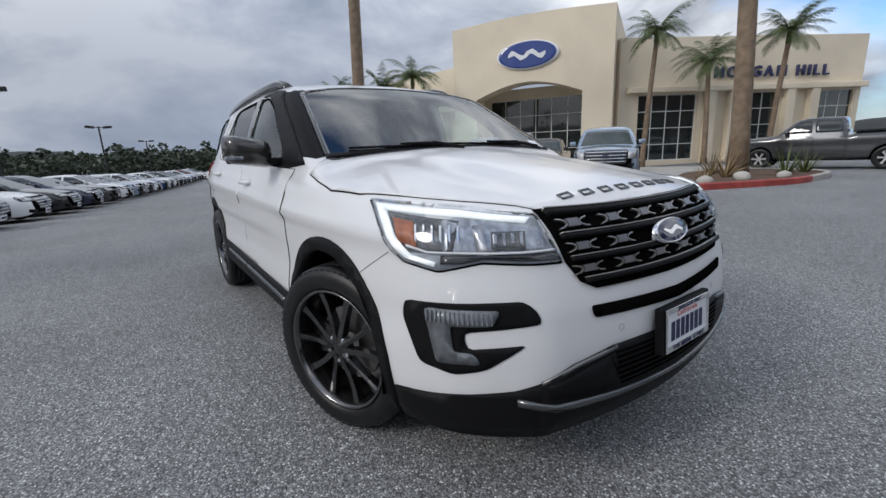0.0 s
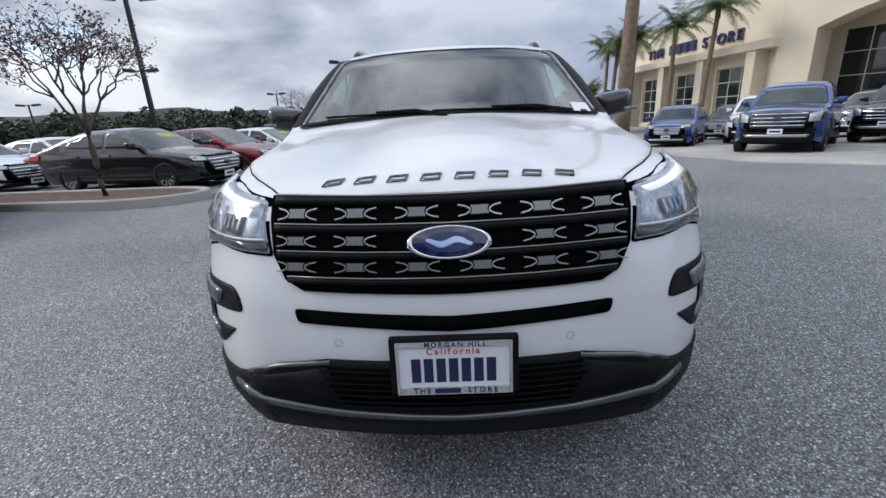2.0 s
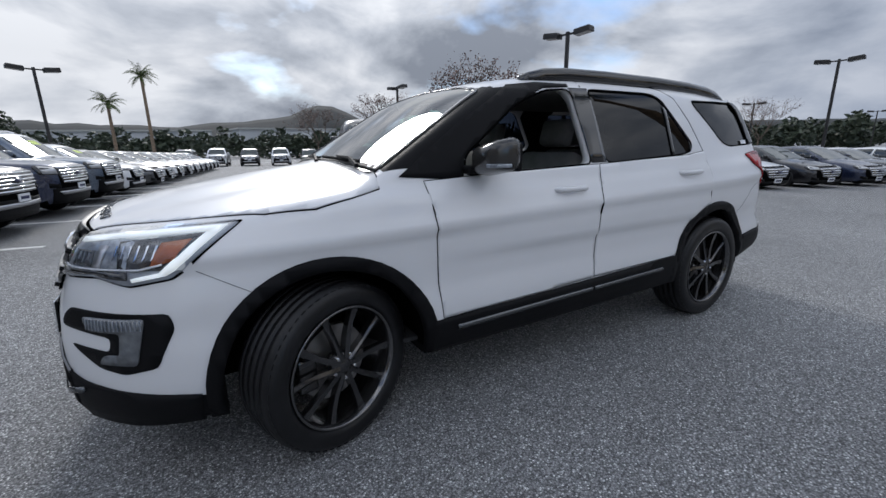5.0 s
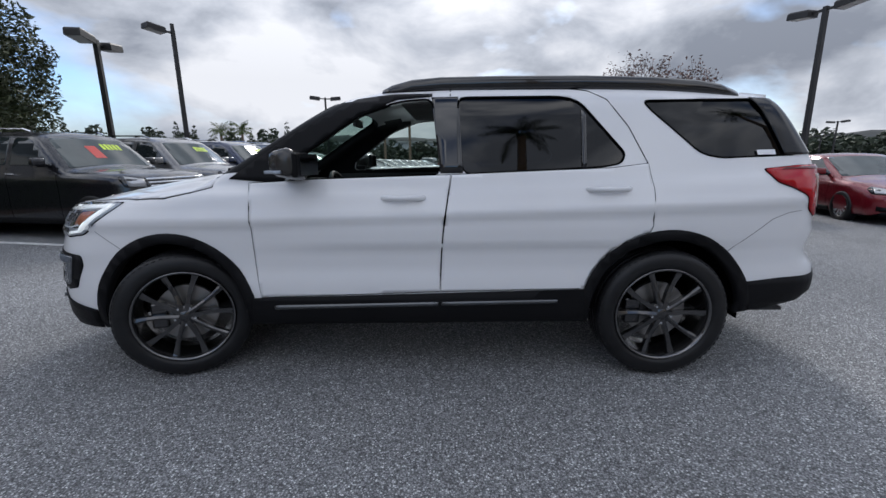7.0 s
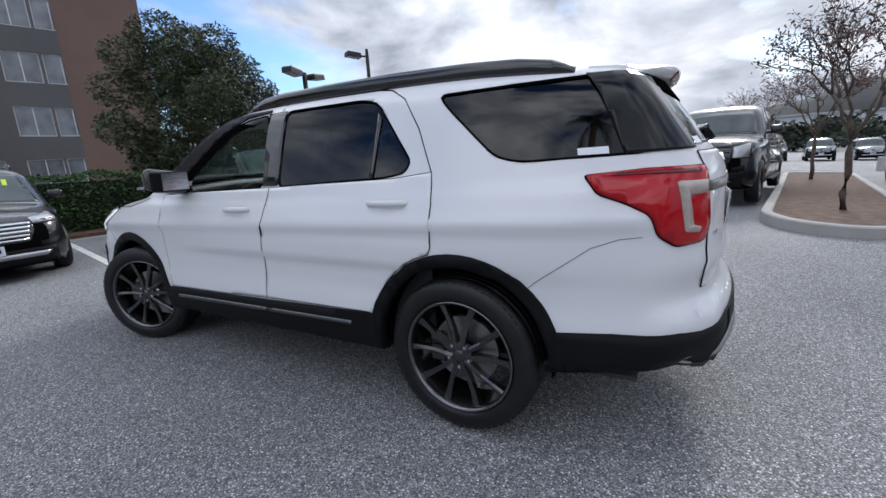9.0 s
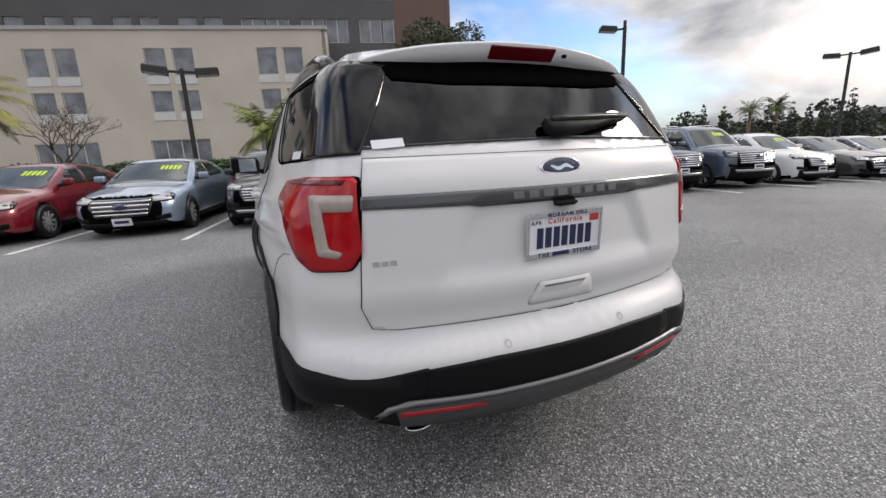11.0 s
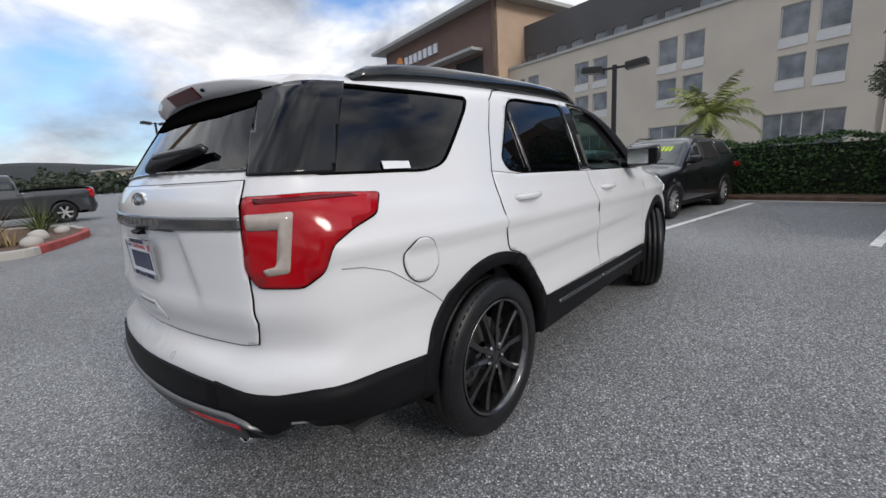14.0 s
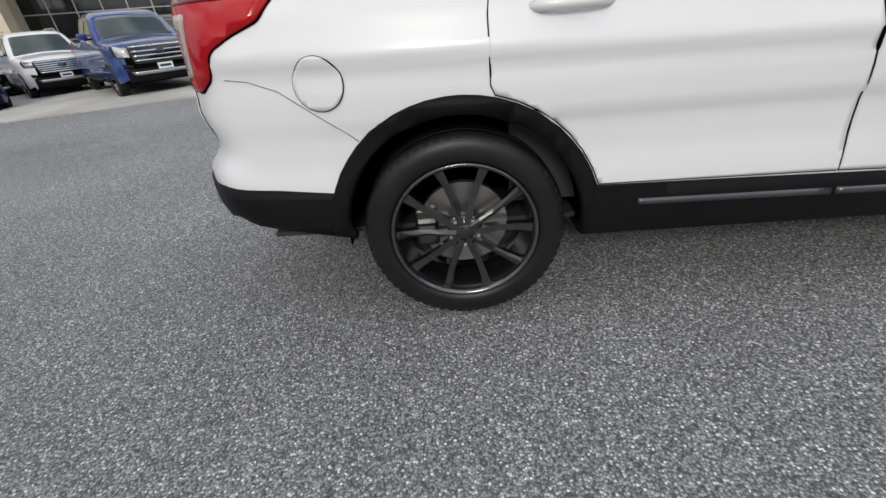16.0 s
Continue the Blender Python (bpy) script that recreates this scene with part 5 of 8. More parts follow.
    part("bumper_cladding", rcor([(-2.50, 0.52, 0.612), (-2.44, 0.69, 0.592), (-2.40, 0.75, 0.588), (-2.32, 0.84, 0.60), (-2.1, 0.93, 0.59), (-1.868, 0.94, 0.572), (-1.84, 0.94, 0.385), (-2.1, 0.92, 0.425), (-2.32, 0.83, 0.465), (-2.42, 0.70, 0.43), (-2.50, 0.52, 0.375)], 0.009, 0.03), BLACK_PLASTIC, hero, "black lower rear bumper corner", True)
    # mirror
    mir = part("door_mirror", joined([box(-0.075, 0.075, -0.125, 0.125, -0.076, 0.076, 0.04)]), MIRROR_CASE, hero, "dark grey-brown door mirror", True)
    for v in mir.data.vertices:
        k = 1 - 0.35 * max(0, v.co.x / 0.075)
        v.co.y *= k
        v.co.z *= k
        v.co.z += 0.02 * v.co.y / 0.125
        v.co.y *= s
        v.co = v.co + Vector((0.665, s * 1.045, 1.262))
    if s < 0:
        mir.data.flip_normals()
    part("mirror_glass", box(-0.004, 0.0, -0.098, 0.098, -0.055, 0.055, 0.0, Matrix.Translation((0.566, s * 1.045, 1.263)) @ Matrix.Rotation(radians(-19 * s), 4, "Z")), CHROME, mir, "mirror glass")
    part("mirror_rim", box(0.578, 0.61, s * 1.045 - 0.108, s * 1.045 + 0.108, 1.20, 1.326, 0.012), BLACK_PLASTIC, mir)
    part("mirror_stalk", box(0.63, 0.74, min(s * 0.87, s * 0.96), max(s * 0.87, s * 0.96), 1.185, 1.225, 0.012), BLACK_PLASTIC, mir)
    part("side_indicator", box(0.655, 0.74, min(s * 1.09, s * 1.172), max(s * 1.09, s * 1.172), 1.222, 1.238, 0.004), CLEAR_LAMP, mir, "clear side indicator strip")
    # roof rail
    pts = [(0.20, 0.1), (0.14, 0.5), (0.02, 0.9), (-0.15, 1.0), (-0.5, 1.0), (-1.0, 1.0), (-1.4, 1.0), (-1.65, 0.95), (-1.80, 0.7), (-1.90, 0.1)]
    loops = []
    for i, (x, k) in enumerate(pts):
        y = 0.668 - 0.02 * (abs(x + 0.8) / 1.0) ** 2
        zr = float(HERO.reach([(x, y, 1.2)], [(0, 0, 1)])[0][2])
        top = zr + 0.010 + 0.056 * k
        w = 0.030
        loops.append([Vector((x, s * (y - w), zr - 0.004)), Vector((x, s * (y - w * 0.8), top - 0.008)), Vector((x, s * (y - w * 0.3), top)), Vector((x, s * (y + w * 0.3), top - 0.003)), Vector((x, s * (y + w * 0.75), top - 0.018)), Vector((x, s * (y + w), zr - 0.022))])
    bm = rings(loops)
    bmesh.ops.recalc_face_normals(bm, faces=bm.faces)
    rail = part("roof_rail", bm, BLACK_GLOSS, hero, "black roof rail", True)

# dark border round the windscreen and the rear glass
for loop, d, c, k in ((WIN_WIND, (0.62, 0, 0.78), (0.3, 0, 1.0), 0.016), (WIN_BACK, (-1, 0, 0.15), C_REAR, 0.03)):
    L = [Vector(q) for q in rounded(loop, 0.05, 3)]
    mid = sum(L, Vector()) / len(L)
    far = [p + (p - mid).normalized() * (0.014 if d[0] > 0 else 0.008) for p in L]
    near_in = [p - (p - mid).normalized() * k for p in L]
    n = len(L)
    part("glass_border", joined([HERO.patch([far[i], far[(i + 1) % n], near_in[(i + 1) % n], near_in[i]], d, c, 0.0055, 0.003, 0.08) for i in range(n)]), BLACK_GLOSS, hero, "black border of the glass", True)

# bonnet panel and its gap
HOOD_SIDE = [(2.222, 0.52), (2.13, 0.592), (2.03, 0.667), (1.91, 0.742), (1.79, 0.80), (1.64, 0.866), (1.45, 0.905), (1.30, 0.902), (1.17, 0.892), (1.152, 0.80), (1.175, 0.5)]
HOOD = [(2.285, -0.50), (2.305, -0.25), (2.312, 0), (2.305, 0.25), (2.285, 0.50), *HOOD_SIDE, (1.19, 0), *[(x, -y) for x, y in HOOD_SIDE[::-1]]]
part("bonnet_gap", joined([HERO.patch([(x, y, 1) for x, y in b], (0, 0, 1), C_TOP, 0.0016, 0.002, 0.07) for b in ribbon(swell(HOOD, 0.0015), 0.0065, True)]), DARK_VOID, hero, "dark gap round the bonnet", True)
part("bonnet", HERO.patch([(x, y, 1) for x, y in HOOD], (0, 0, 1), C_TOP, 0.0045, 0.006, 0.03), WHITE_PAINT, hero, "white bonnet with soft creases", True)
part("cowl", HERO.patch([(1.145, -0.80, 1), (1.185, 0, 1), (1.145, 0.80, 1), (1.115, 0.79, 1), (1.16, 0, 1), (1.115, -0.79, 1)], (0, 0, 1), C_TOP, 0.006, 0.01, 0.06), BLACK_PLASTIC, hero, "black scuttle panel", True)
for y0, y1 in ((0.55, -0.08), (-0.10, -0.66)):
    pts = []
    for i in range(9):
        u = i / 8
        y = y0 + (y1 - y0) * u
        x = 1.158 - 0.10 * y * y - 0.010 * u
        pts.append(Vector(tuple(HERO.reach([(x, y, 1.0)], [(0, 0, 1)])[0])) + Vector((0.004, 0, 0.010)))
    bm = tube(pts, 0.007, 6)
    w = part("wiper", bm, BLACK_PLASTIC, hero, "black wiper blade")
    part("wiper_arm", tube([pts[0] + Vector((0.05, 0.10, -0.02)), pts[1] + Vector((0.02, 0, 0.012)), pts[4] + Vector((0, 0, 0.012))], [0.012, 0.009, 0.006], 6), BLACK_PLASTIC, w)

# front face
part("grille_backing", front_bm([(-0.535, 1.018), (0.535, 1.018), (0.512, 0.865), (0.475, 0.80), (0.42, 0.772), (0.05, 0.764), (-0.05, 0.764), (-0.42, 0.772), (-0.475, 0.80), (-0.512, 0.865)], 0.009, 0.008, 0.04), DARK_VOID, hero, "black grille backing", True)
gr = new("grille")
gr.parent = hero
for zc, hw in ((1.004, 0.512), (0.937, 0.503), (0.870, 0.492), (0.803, 0.460)):
    mk = lambda z0, z1: [(-hw, z1), (-hw / 2, z1 - 0.003), (0, z1 - 0.004), (hw / 2, z1 - 0.003), (hw, z1), (hw, z0), (hw / 2, z0 - 0.003), (0, z0 - 0.004), (-hw / 2, z0 - 0.003), (-hw, z0)]
    bar = part("grille_bar", front_bm(mk(zc - 0.009, zc + 0.006), 0.024, 0.022, 0.12), BLACK_PLASTIC, gr, "black grille bar", True)
    part("bar_edge", front_bm(mk(zc + 0.0062, zc + 0.0088), 0.0255, 0.02, 0.12), TAB_EDGE, bar, "satin grey top edge", True)
for zc in (0.9705, 0.9035, 0.8365):
    hw = 0.52 if zc > 0.95 else 0.51 if zc > 0.88 else 0.485
    for y in (-0.437, -0.262, -0.0875, 0.0875, 0.262, 0.437):
        if abs(zc - 0.9035) < 0.01 and abs(y) < 0.1:
            continue
        tab = [(y - 0.026, zc + 0.010), (y + 0.026, zc + 0.010), (y + 0.021, zc), (y + 0.026, zc - 0.011), (y - 0.026, zc - 0.011), (y - 0.021, zc)]
        t = part("grille_tab", front_bm(tab, 0.020, 0.016, 0.2), GREY_TRIM2, gr, "grey grille tab")
        for k in (-1, 1):
            arc = [(y + k * (0.076 - 0.050 * math.cos(u)), zc - 0.001 + 0.014 * math.sin(u)) for u in (1.25, 0.75, 0.25, -0.25, -0.75, -1.25)]
            part("tab_horn", joined([front_bm(q if k > 0 else q[::-1], 0.0185, 0.010, 0.2) for q in [ribbon(arc[i:i + 2], 0.0032) for i in range(5)]]), TAB_EDGE, t)
part("lower_slot", front_bm([tuple(q.xy) for q in rounded([(-0.455, 0.722, 0), (0, 0.705, 0), (0.455, 0.722, 0), (0.445, 0.682, 0), (0, 0.662, 0), (-0.445, 0.682, 0)], 0.012, 2)], 0.006, 0.005, 0.04), DARK_VOID, hero, "dark lower air slot", True)
part("bumper_cladding", front_bm([(-0.64, 0.506), (-0.53, 0.545), (-0.37, 0.572), (0, 0.572), (0.37, 0.572), (0.53, 0.545), (0.64, 0.506), (0.64, 0.286), (-0.64, 0.286)], 0.011, 0.02, 0.06), BLACK_PLASTIC, hero, "black lower front bumper", True)
for k in (1, -1):
    edge = [(0.36, 0.573), (0.53, 0.547), (0.64, 0.508), (0.64, 0.498), (0.53, 0.536), (0.36, 0.561)]
    part("cladding_edge", front_bm([(k * y, z) for y, z in (edge if k > 0 else edge[::-1])], 0.0135, 0.008, 0.08), GREY_TRIM2, hero, "satin grey edge of the bumper cladding", True)
    ins = [(0.37, 0.551), (0.62, 0.492), (0.62, 0.45), (0.40, 0.42), (0.335, 0.425)]
    part("cladding_face", front_bm([(k * y, z) for y, z in (ins if k > 0 else ins[::-1])], 0.0135, 0.008, 0.08), BLACK_PLASTIC, hero, "black bumper face", True)
mesh_in = part("lower_intake", front_bm([(-0.40, 0.552), (0.40, 0.552), (0.33, 0.425), (-0.33, 0.425)], 0.0135, 0.002, 0.07), DARK_VOID, hero, "dark lower intake mesh", True)
for i in range(6):
    z = 0.44 + i * 0.02
    w = 0.335 + (z - 0.425) * 0.5
    part("mesh_bar", front_bm([(-w, z + 0.002), (w, z + 0.002), (w, z - 0.002), (-w, z - 0.002)], 0.0165, 0.004, 0.12), BLACK_PLASTIC, mesh_in)
part("bumper_trim", front_bm([(-0.70, 0.455), (-0.60, 0.425), (-0.35, 0.405), (0, 0.395), (0.35, 0.405), (0.60, 0.425), (0.70, 0.455), (0.70, 0.435), (0.60, 0.403), (0.35, 0.388), (0, 0.381), (-0.35, 0.388), (-0.60, 0.403), (-0.70, 0.435)], 0.022, 0.012, 0.08), GREY_TRIM, hero, "dark satin bumper lip", True)
for y in (0.33, -0.33):
    part("parking_sensor", joined([front_bm(q, 0.0015, 0.001, 0.1) for q in ribbon(arc_pts(y, 0.625, 0.0115, 0, 360, 14)[:-1], 0.0022, True)]), SENSOR, hero, "round parking sensor", True)
for s in (1, -1):
    part("parking_sensor", HERO.patch([(2.27, s * 0.74 + 0.011 * math.cos(a / 2), 0.50 + 0.012 * math.sin(a / 2)) for a in range(0, 12)], (0.75, 0.66 * s, 0), (1.25, 0, 0), 0.0012, 0, 0.1), WHITE_PAINT, hero, "round parking sensor", True)
for i in range(8):
    y = -0.350 + i * 0.1010
    x0 = 2.236 - 0.22 * y * y
    ring = [(x0 + 0.014, y - 0.032), (x0 + 0.014, y + 0.022), (x0 - 0.014, y + 0.030), (x0 - 0.014, y - 0.024)]
    part("bonnet_mark", joined([HERO.patch([(a, b, 1.05) for a, b in q], (0, 0, 1), C_TOP, 0.010, 0.008, 0.1) for q in ribbon(ring, 0.0085, True)]), GREY_TRIM, hero, "plain hollow grey mark", True)


def badge(cx, cy, cz, w, h, ax, parent):
    """A blue oval with a chrome rim on the nose or tail."""
    pts = lambda k, d: [Vector((ax * d, math.cos(2 * math.pi * i / 32) * w / 2 * k * ax, math.sin(2 * math.pi * i / 32) * h / 2 * k)) for i in range(32)]
    tilt = Matrix.Translation((cx, cy, cz)) @ Matrix.Rotation(radians(-22 * ax if ax > 0 else 8), 4, "Y")
    bm = rings([pts(1.02, -0.03), pts(1.02, 0.006), pts(0.93, 0.011), pts(0.88, 0.006)])
    bmesh.ops.recalc_face_normals(bm, faces=bm.faces)
    bmesh.ops.transform(bm, matrix=tilt, verts=bm.verts)
    b = part("badge", bm, CHROME, parent, "chrome oval badge rim", True)
    bm = rings([pts(0.90, 0.0), pts(0.90, 0.0075), pts(0.6, 0.0105)])
    bmesh.ops.recalc_face_normals(bm, faces=bm.faces)
    bmesh.ops.transform(bm, matrix=tilt, verts=bm.verts)
    part("badge_face", bm, BADGE_BLUE, b, "blue enamel oval")
    loops = []
    for i in range(25):
        u = i / 24 - 0.5
        y, z, t = u * w * 0.56, 0.07 * h * math.sin(u * 9.4), h * (0.02 + 0.075 * (1 - 4 * u * u) ** 0.5)
        loops.append([Vector((ax * 0.0115, y * ax, z - t)), Vector((ax * 0.0115, y * ax, z + t)), Vector((ax * 0.0135, y * ax, z + t)), Vector((ax * 0.0135, y * ax, z - t))])
    bm = rings(loops)
    bmesh.ops.recalc_face_normals(bm, faces=bm.faces)
    bmesh.ops.transform(bm, matrix=tilt, verts=bm.verts)
    part("flourish", bm, CHROME, b, "plain silver flourish")


badge(2.412, 0, 0.905, 0.228, 0.092, 1, hero)
badge(-2.484, 0, 1.222, 0.172, 0.068, -1, hero)


def number_plate(x, z, ax, tilt, parent):
    """A white plate in a chrome frame; its writing is plain bars."""
    m = Matrix.Translation((x, 0, z)) @ Matrix.Rotation(radians(tilt), 4, "Y") @ Matrix.Rotation(radians(90 if ax > 0 else -90), 4, "Z") @ Matrix.Rotation(radians(90), 4, "X")

    def slab(x0, x1, y0, y1, z0, z1, bv=0.0):
        return box(x0, x1, y0, y1, z0, z1, bv, m)
    bk = part("plate_holder", slab(-0.178, 0.178, -0.082, 0.086, -0.025, 0.0, 0.004), BLACK_PLASTIC, parent, "black plate holder") if ax > 0 else None
    fr = bmesh.new()
    for q in ((-0.16, -0.150, -0.08, 0.08), (0.150, 0.16, -0.08, 0.08), (-0.150, 0.150, 0.062, 0.08), (-0.150, 0.150, -0.08, -0.058)):
        box_into(fr, *q, 0.0, 0.010, 0.002, m)
    f = part("plate_frame", fr, CHROME, parent, "chrome dealer plate frame")
    p = part("number_plate", slab(-0.153, 0.153, -0.076, 0.076, 0.001, 0.004), PLATE_WHITE, parent, "white number plate")
    for i in range(7):
        xx = -0.118 + i * 0.0345
        part("plate_bar", slab(xx, xx + 0.026, -0.044, 0.027, 0.004, 0.0052), INK_BLUE, p, "plain blue bar")
    text_part("California", 0.026, 0.0008, INK_RED, p, m @ Matrix.Translation((-0.075, 0.040, 0.0048)), "plate_letter")
    if ax < 0:
        text_part("APR", 0.018, 0.0008, INK_BLUE, p, m @ Matrix.Translation((-0.142, 0.040, 0.0048)), "plate_letter")
        part("plate_sticker", slab(0.105, 0.145, 0.034, 0.058, 0.004, 0.0052), INK_RED, p, "small red sticker")
    text_part("MORGAN HILL", 0.020, 0.001, INK_BLUE, f, m @ Matrix.Translation((-0.080, 0.064, 0.0108)), "frame_letter")
    text_part("THE", 0.022, 0.001, INK_BLUE, f, m @ Matrix.Translation((-0.115, -0.0745, 0.0108)), "frame_letter")
    part("frame_bar", slab(-0.055, 0.016, -0.075, -0.060, 0.010, 0.0112), INK_BLUE, f, "plain dark bar")
    text_part("STORE", 0.022, 0.001, INK_BLUE, f, m @ Matrix.Translation((0.035, -0.0745, 0.0108)), "frame_letter")


number_plate(2.497, 0.573, 1, -4, hero)
number_plate(-2.514, 0.997, -1, -3, hero)

# tail
GATE = [(-0.655, 1.275), (0.655, 1.275), (0.672, 1.20), (0.695, 0.95), (0.705, 0.82), (0.675, 0.742), (0.60, 0.730), (0, 0.722), (-0.60, 0.730), (-0.675, 0.742), (-0.705, 0.82), (-0.695, 0.95), (-0.672, 1.20)]
part("tailgate_gap", joined([rear_bm(b, 0.0035, 0.004, 0.05) for b in ribbon(swell(GATE, 0.0010), 0.006, True)]), DARK_VOID, hero, "dark gap round the tailgate", True)
gate = part("tailgate", rear_bm(GATE, 0.0062, 0.005, 0.021), WHITE_PAINT, hero, "white tailgate panel", True)
part("tailgate_strip", rear_bm([(-0.678, 1.166), (0.678, 1.166), (0.683, 1.126), (0.30, 1.118), (-0.30, 1.118), (-0.683, 1.126)], 0.0125, 0.011, 0.021), GREY_TRIM, gate, "dark satin strip across the tailgate", True)
for i in range(8):
    y = 0.20 - i * 0.057
    part("strip_letter", rear_bm([(y, 1.152), (y - 0.038, 1.152), (y - 0.038, 1.131), (y, 1.131)], 0.0137, 0.002, 0.021), GREY_TRIM2, gate, "plain raised bar")
part("camera_pod", rear_bm([(-0.045, 1.118), (0.045, 1.118), (0.028, 1.092), (-0.028, 1.092)], 0.035, 0.035, 0.1), BLACK_PLASTIC, gate, "black reversing camera pod")
part("grip_gap", rear_bm([tuple(q.xy) for q in rounded([(-0.118, 0.842, 0), (0.118, 0.842, 0), (0.15, 0.752, 0), (-0.15, 0.752, 0)], 0.02, 3)], 0.0075, 0.001, 0.06), SENSOR, gate, "fine line round the grip", True)
part("grip_recess", rear_bm([tuple(q.xy) for q in rounded([(-0.113, 0.838, 0), (0.113, 0.838, 0), (0.144, 0.756, 0), (-0.144, 0.756, 0)], 0.02, 3)], 0.0088, 0.001, 0.06), WHITE_PAINT, gate, "white tailgate grip", True)
part("grip_lip", rear_bm([(-0.09, 0.8245), (0.09, 0.8245), (0.087, 0.818), (-0.087, 0.818)], 0.0096, 0.001, 0.1), SEAM, gate, "shaded lip of the grip", True)
for i in range(3):
    part("trim_letter", rear_bm([(0.665 - i * 0.026, 0.966), (0.645 - i * 0.026, 0.966), (0.645 - i * 0.026, 0.950), (0.665 - i * 0.026, 0.950)], 0.008, 0.005, 0.1), CHROME, gate, "small chrome bar")
part("bumper_cladding", rear_bm([(-0.54, 0.606), (-0.3, 0.616), (0, 0.614), (0.3, 0.616), (0.54, 0.606), (0.54, 0.365), (-0.54, 0.365)], 0.011, 0.03, 0.06), BLACK_PLASTIC, hero, "black lower rear bumper", True)
part("bumper_trim", rear_bm([(0.72, 0.43), (0.665, 0.50), (0.60, 0.515), (0.30, 0.500), (0, 0.497), (-0.30, 0.500), (-0.60, 0.515), (-0.665, 0.50), (-0.72, 0.43), (-0.705, 0.43), (-0.655, 0.488), (-0.595, 0.502), (-0.30, 0.489), (0, 0.486), (0.30, 0.489), (0.595, 0.502), (0.655, 0.488), (0.705, 0.43)], 0.024, 0.014, 0.08), GREY_TRIM2, hero, "satin grey rear bumper line", True)
part("lower_valance", rear_bm([(-0.64, 0.485), (-0.3, 0.478), (0, 0.475), (0.3, 0.478), (0.64, 0.485), (0.62, 0.41), (0.33, 0.372), (-0.33, 0.372), (-0.62, 0.41)], 0.018, 0.02, 0.07), VALANCE, hero, "grey lower valance", True)
for s in (1, -1):
    part("rear_reflector", rear_bm([(s * 0.62, 0.478), (s * 0.33, 0.462), (s * 0.34, 0.446), (s * 0.63, 0.460)][::s], 0.022, 0.008, 0.1), RED_LENS, hero, "red bumper reflector", True)
    bm = lathe([(0.048, 0.0), (0.052, 0.004), (0.052, 0.12), (0.046, 0.12), (0.044, 0.01)], 24, closed=True)
    bmesh.ops.transform(bm, matrix=Matrix.Translation((-2.468, s * 0.555, 0.390)) @ Matrix.Rotation(radians(-90), 4, "Z") @ Matrix.Diagonal((1.05, 1, 0.5, 1)), verts=bm.verts)
    part("exhaust_tip", bm, CHROME, hero, "chrome exhaust tip", True)
    part("parking_sensor", joined([rear_bm(q, 0.0015, 0.001, 0.1) for q in ribbon(arc_pts(s * 0.25, 0.648, 0.0115, 0, 360, 14)[:-1], 0.0022, True)]), SENSOR, hero, "round parking sensor", True)
    part("parking_sensor", HERO.patch([(-2.40, s * 0.76 + 0.011 * math.cos(a / 2), 0.655 + 0.012 * math.sin(a / 2)) for a in range(0, 12)], (-0.8, 0.6 * s, 0), (-1.3, 0, 0), 0.0012, 0, 0.1), WHITE_PAINT, hero, "round parking sensor", True)
part("fuel_flap_gap", side_bm(arc_pts(-1.875, 0.945, 0.0855, 0, 360, 40)[:-1], 0.0060, 0.004, 0.02, -1), DARK_VOID, hero, "dark round gap", True)
part("fuel_flap", side_bm(arc_pts(-1.875, 0.945, 0.0830, 0, 360, 40)[:-1], 0.0078, 0.001, 0.02, -1), WHITE_PAINT, hero, "round white fuel flap", True)

# spoiler with high brake lamp
def spoiler_rows(inner):
    loops = []
    for i in range(25):
        y = (-0.615 + 1.23 * i / 24) * (0.955 if inner else 1.0)
        e = abs(y) / 0.615
        back = -2.285 + 0.11 * e ** 2 + 0.05 * e ** 8
        zt = 1.672 - 0.052 * e * e - 0.012 * e ** 8
        zr = float(HERO.reach([(-1.95, min(max(y, -0.60), 0.60), 1.2)], [(0, 0, 1)])[0][2]) + 0.002
        th = 0.062 * (1 - 0.35 * e ** 3)
        if inner:
            deep = 0.055 * (1 - e ** 8)
            loops.append([Vector((back + 0.062, y, zt - th + 0.004)), Vector((back + 0.075, y, zt - th - deep)), Vector((-2.12, y, zt - th - deep - 0.01)), Vector((-2.04, y, zt - th - 0.02)), Vector((-2.04, y, zt - th + 0.01))])
        else:
            loops.append([Vector((-1.93, y, zr - 0.04)), Vector((-1.95, y, zr)), Vector((-2.10, y, zr * 0.5 + zt * 0.5 + 0.007)), Vector((back + 0.03, y, zt + 0.001)), Vector((back + 0.006, y, zt - 0.006)), Vector((back, y, zt - 0.013)), Vector((back + 0.045, y, zt - th)), Vector((back + 0.075, y, zt - th - 0.004)), Vector((-2.03, y, zt - th - 0.01))])
    bm = rings(loops)
    bmesh.ops.recalc_face_normals(bm, faces=bm.faces)
    return bm


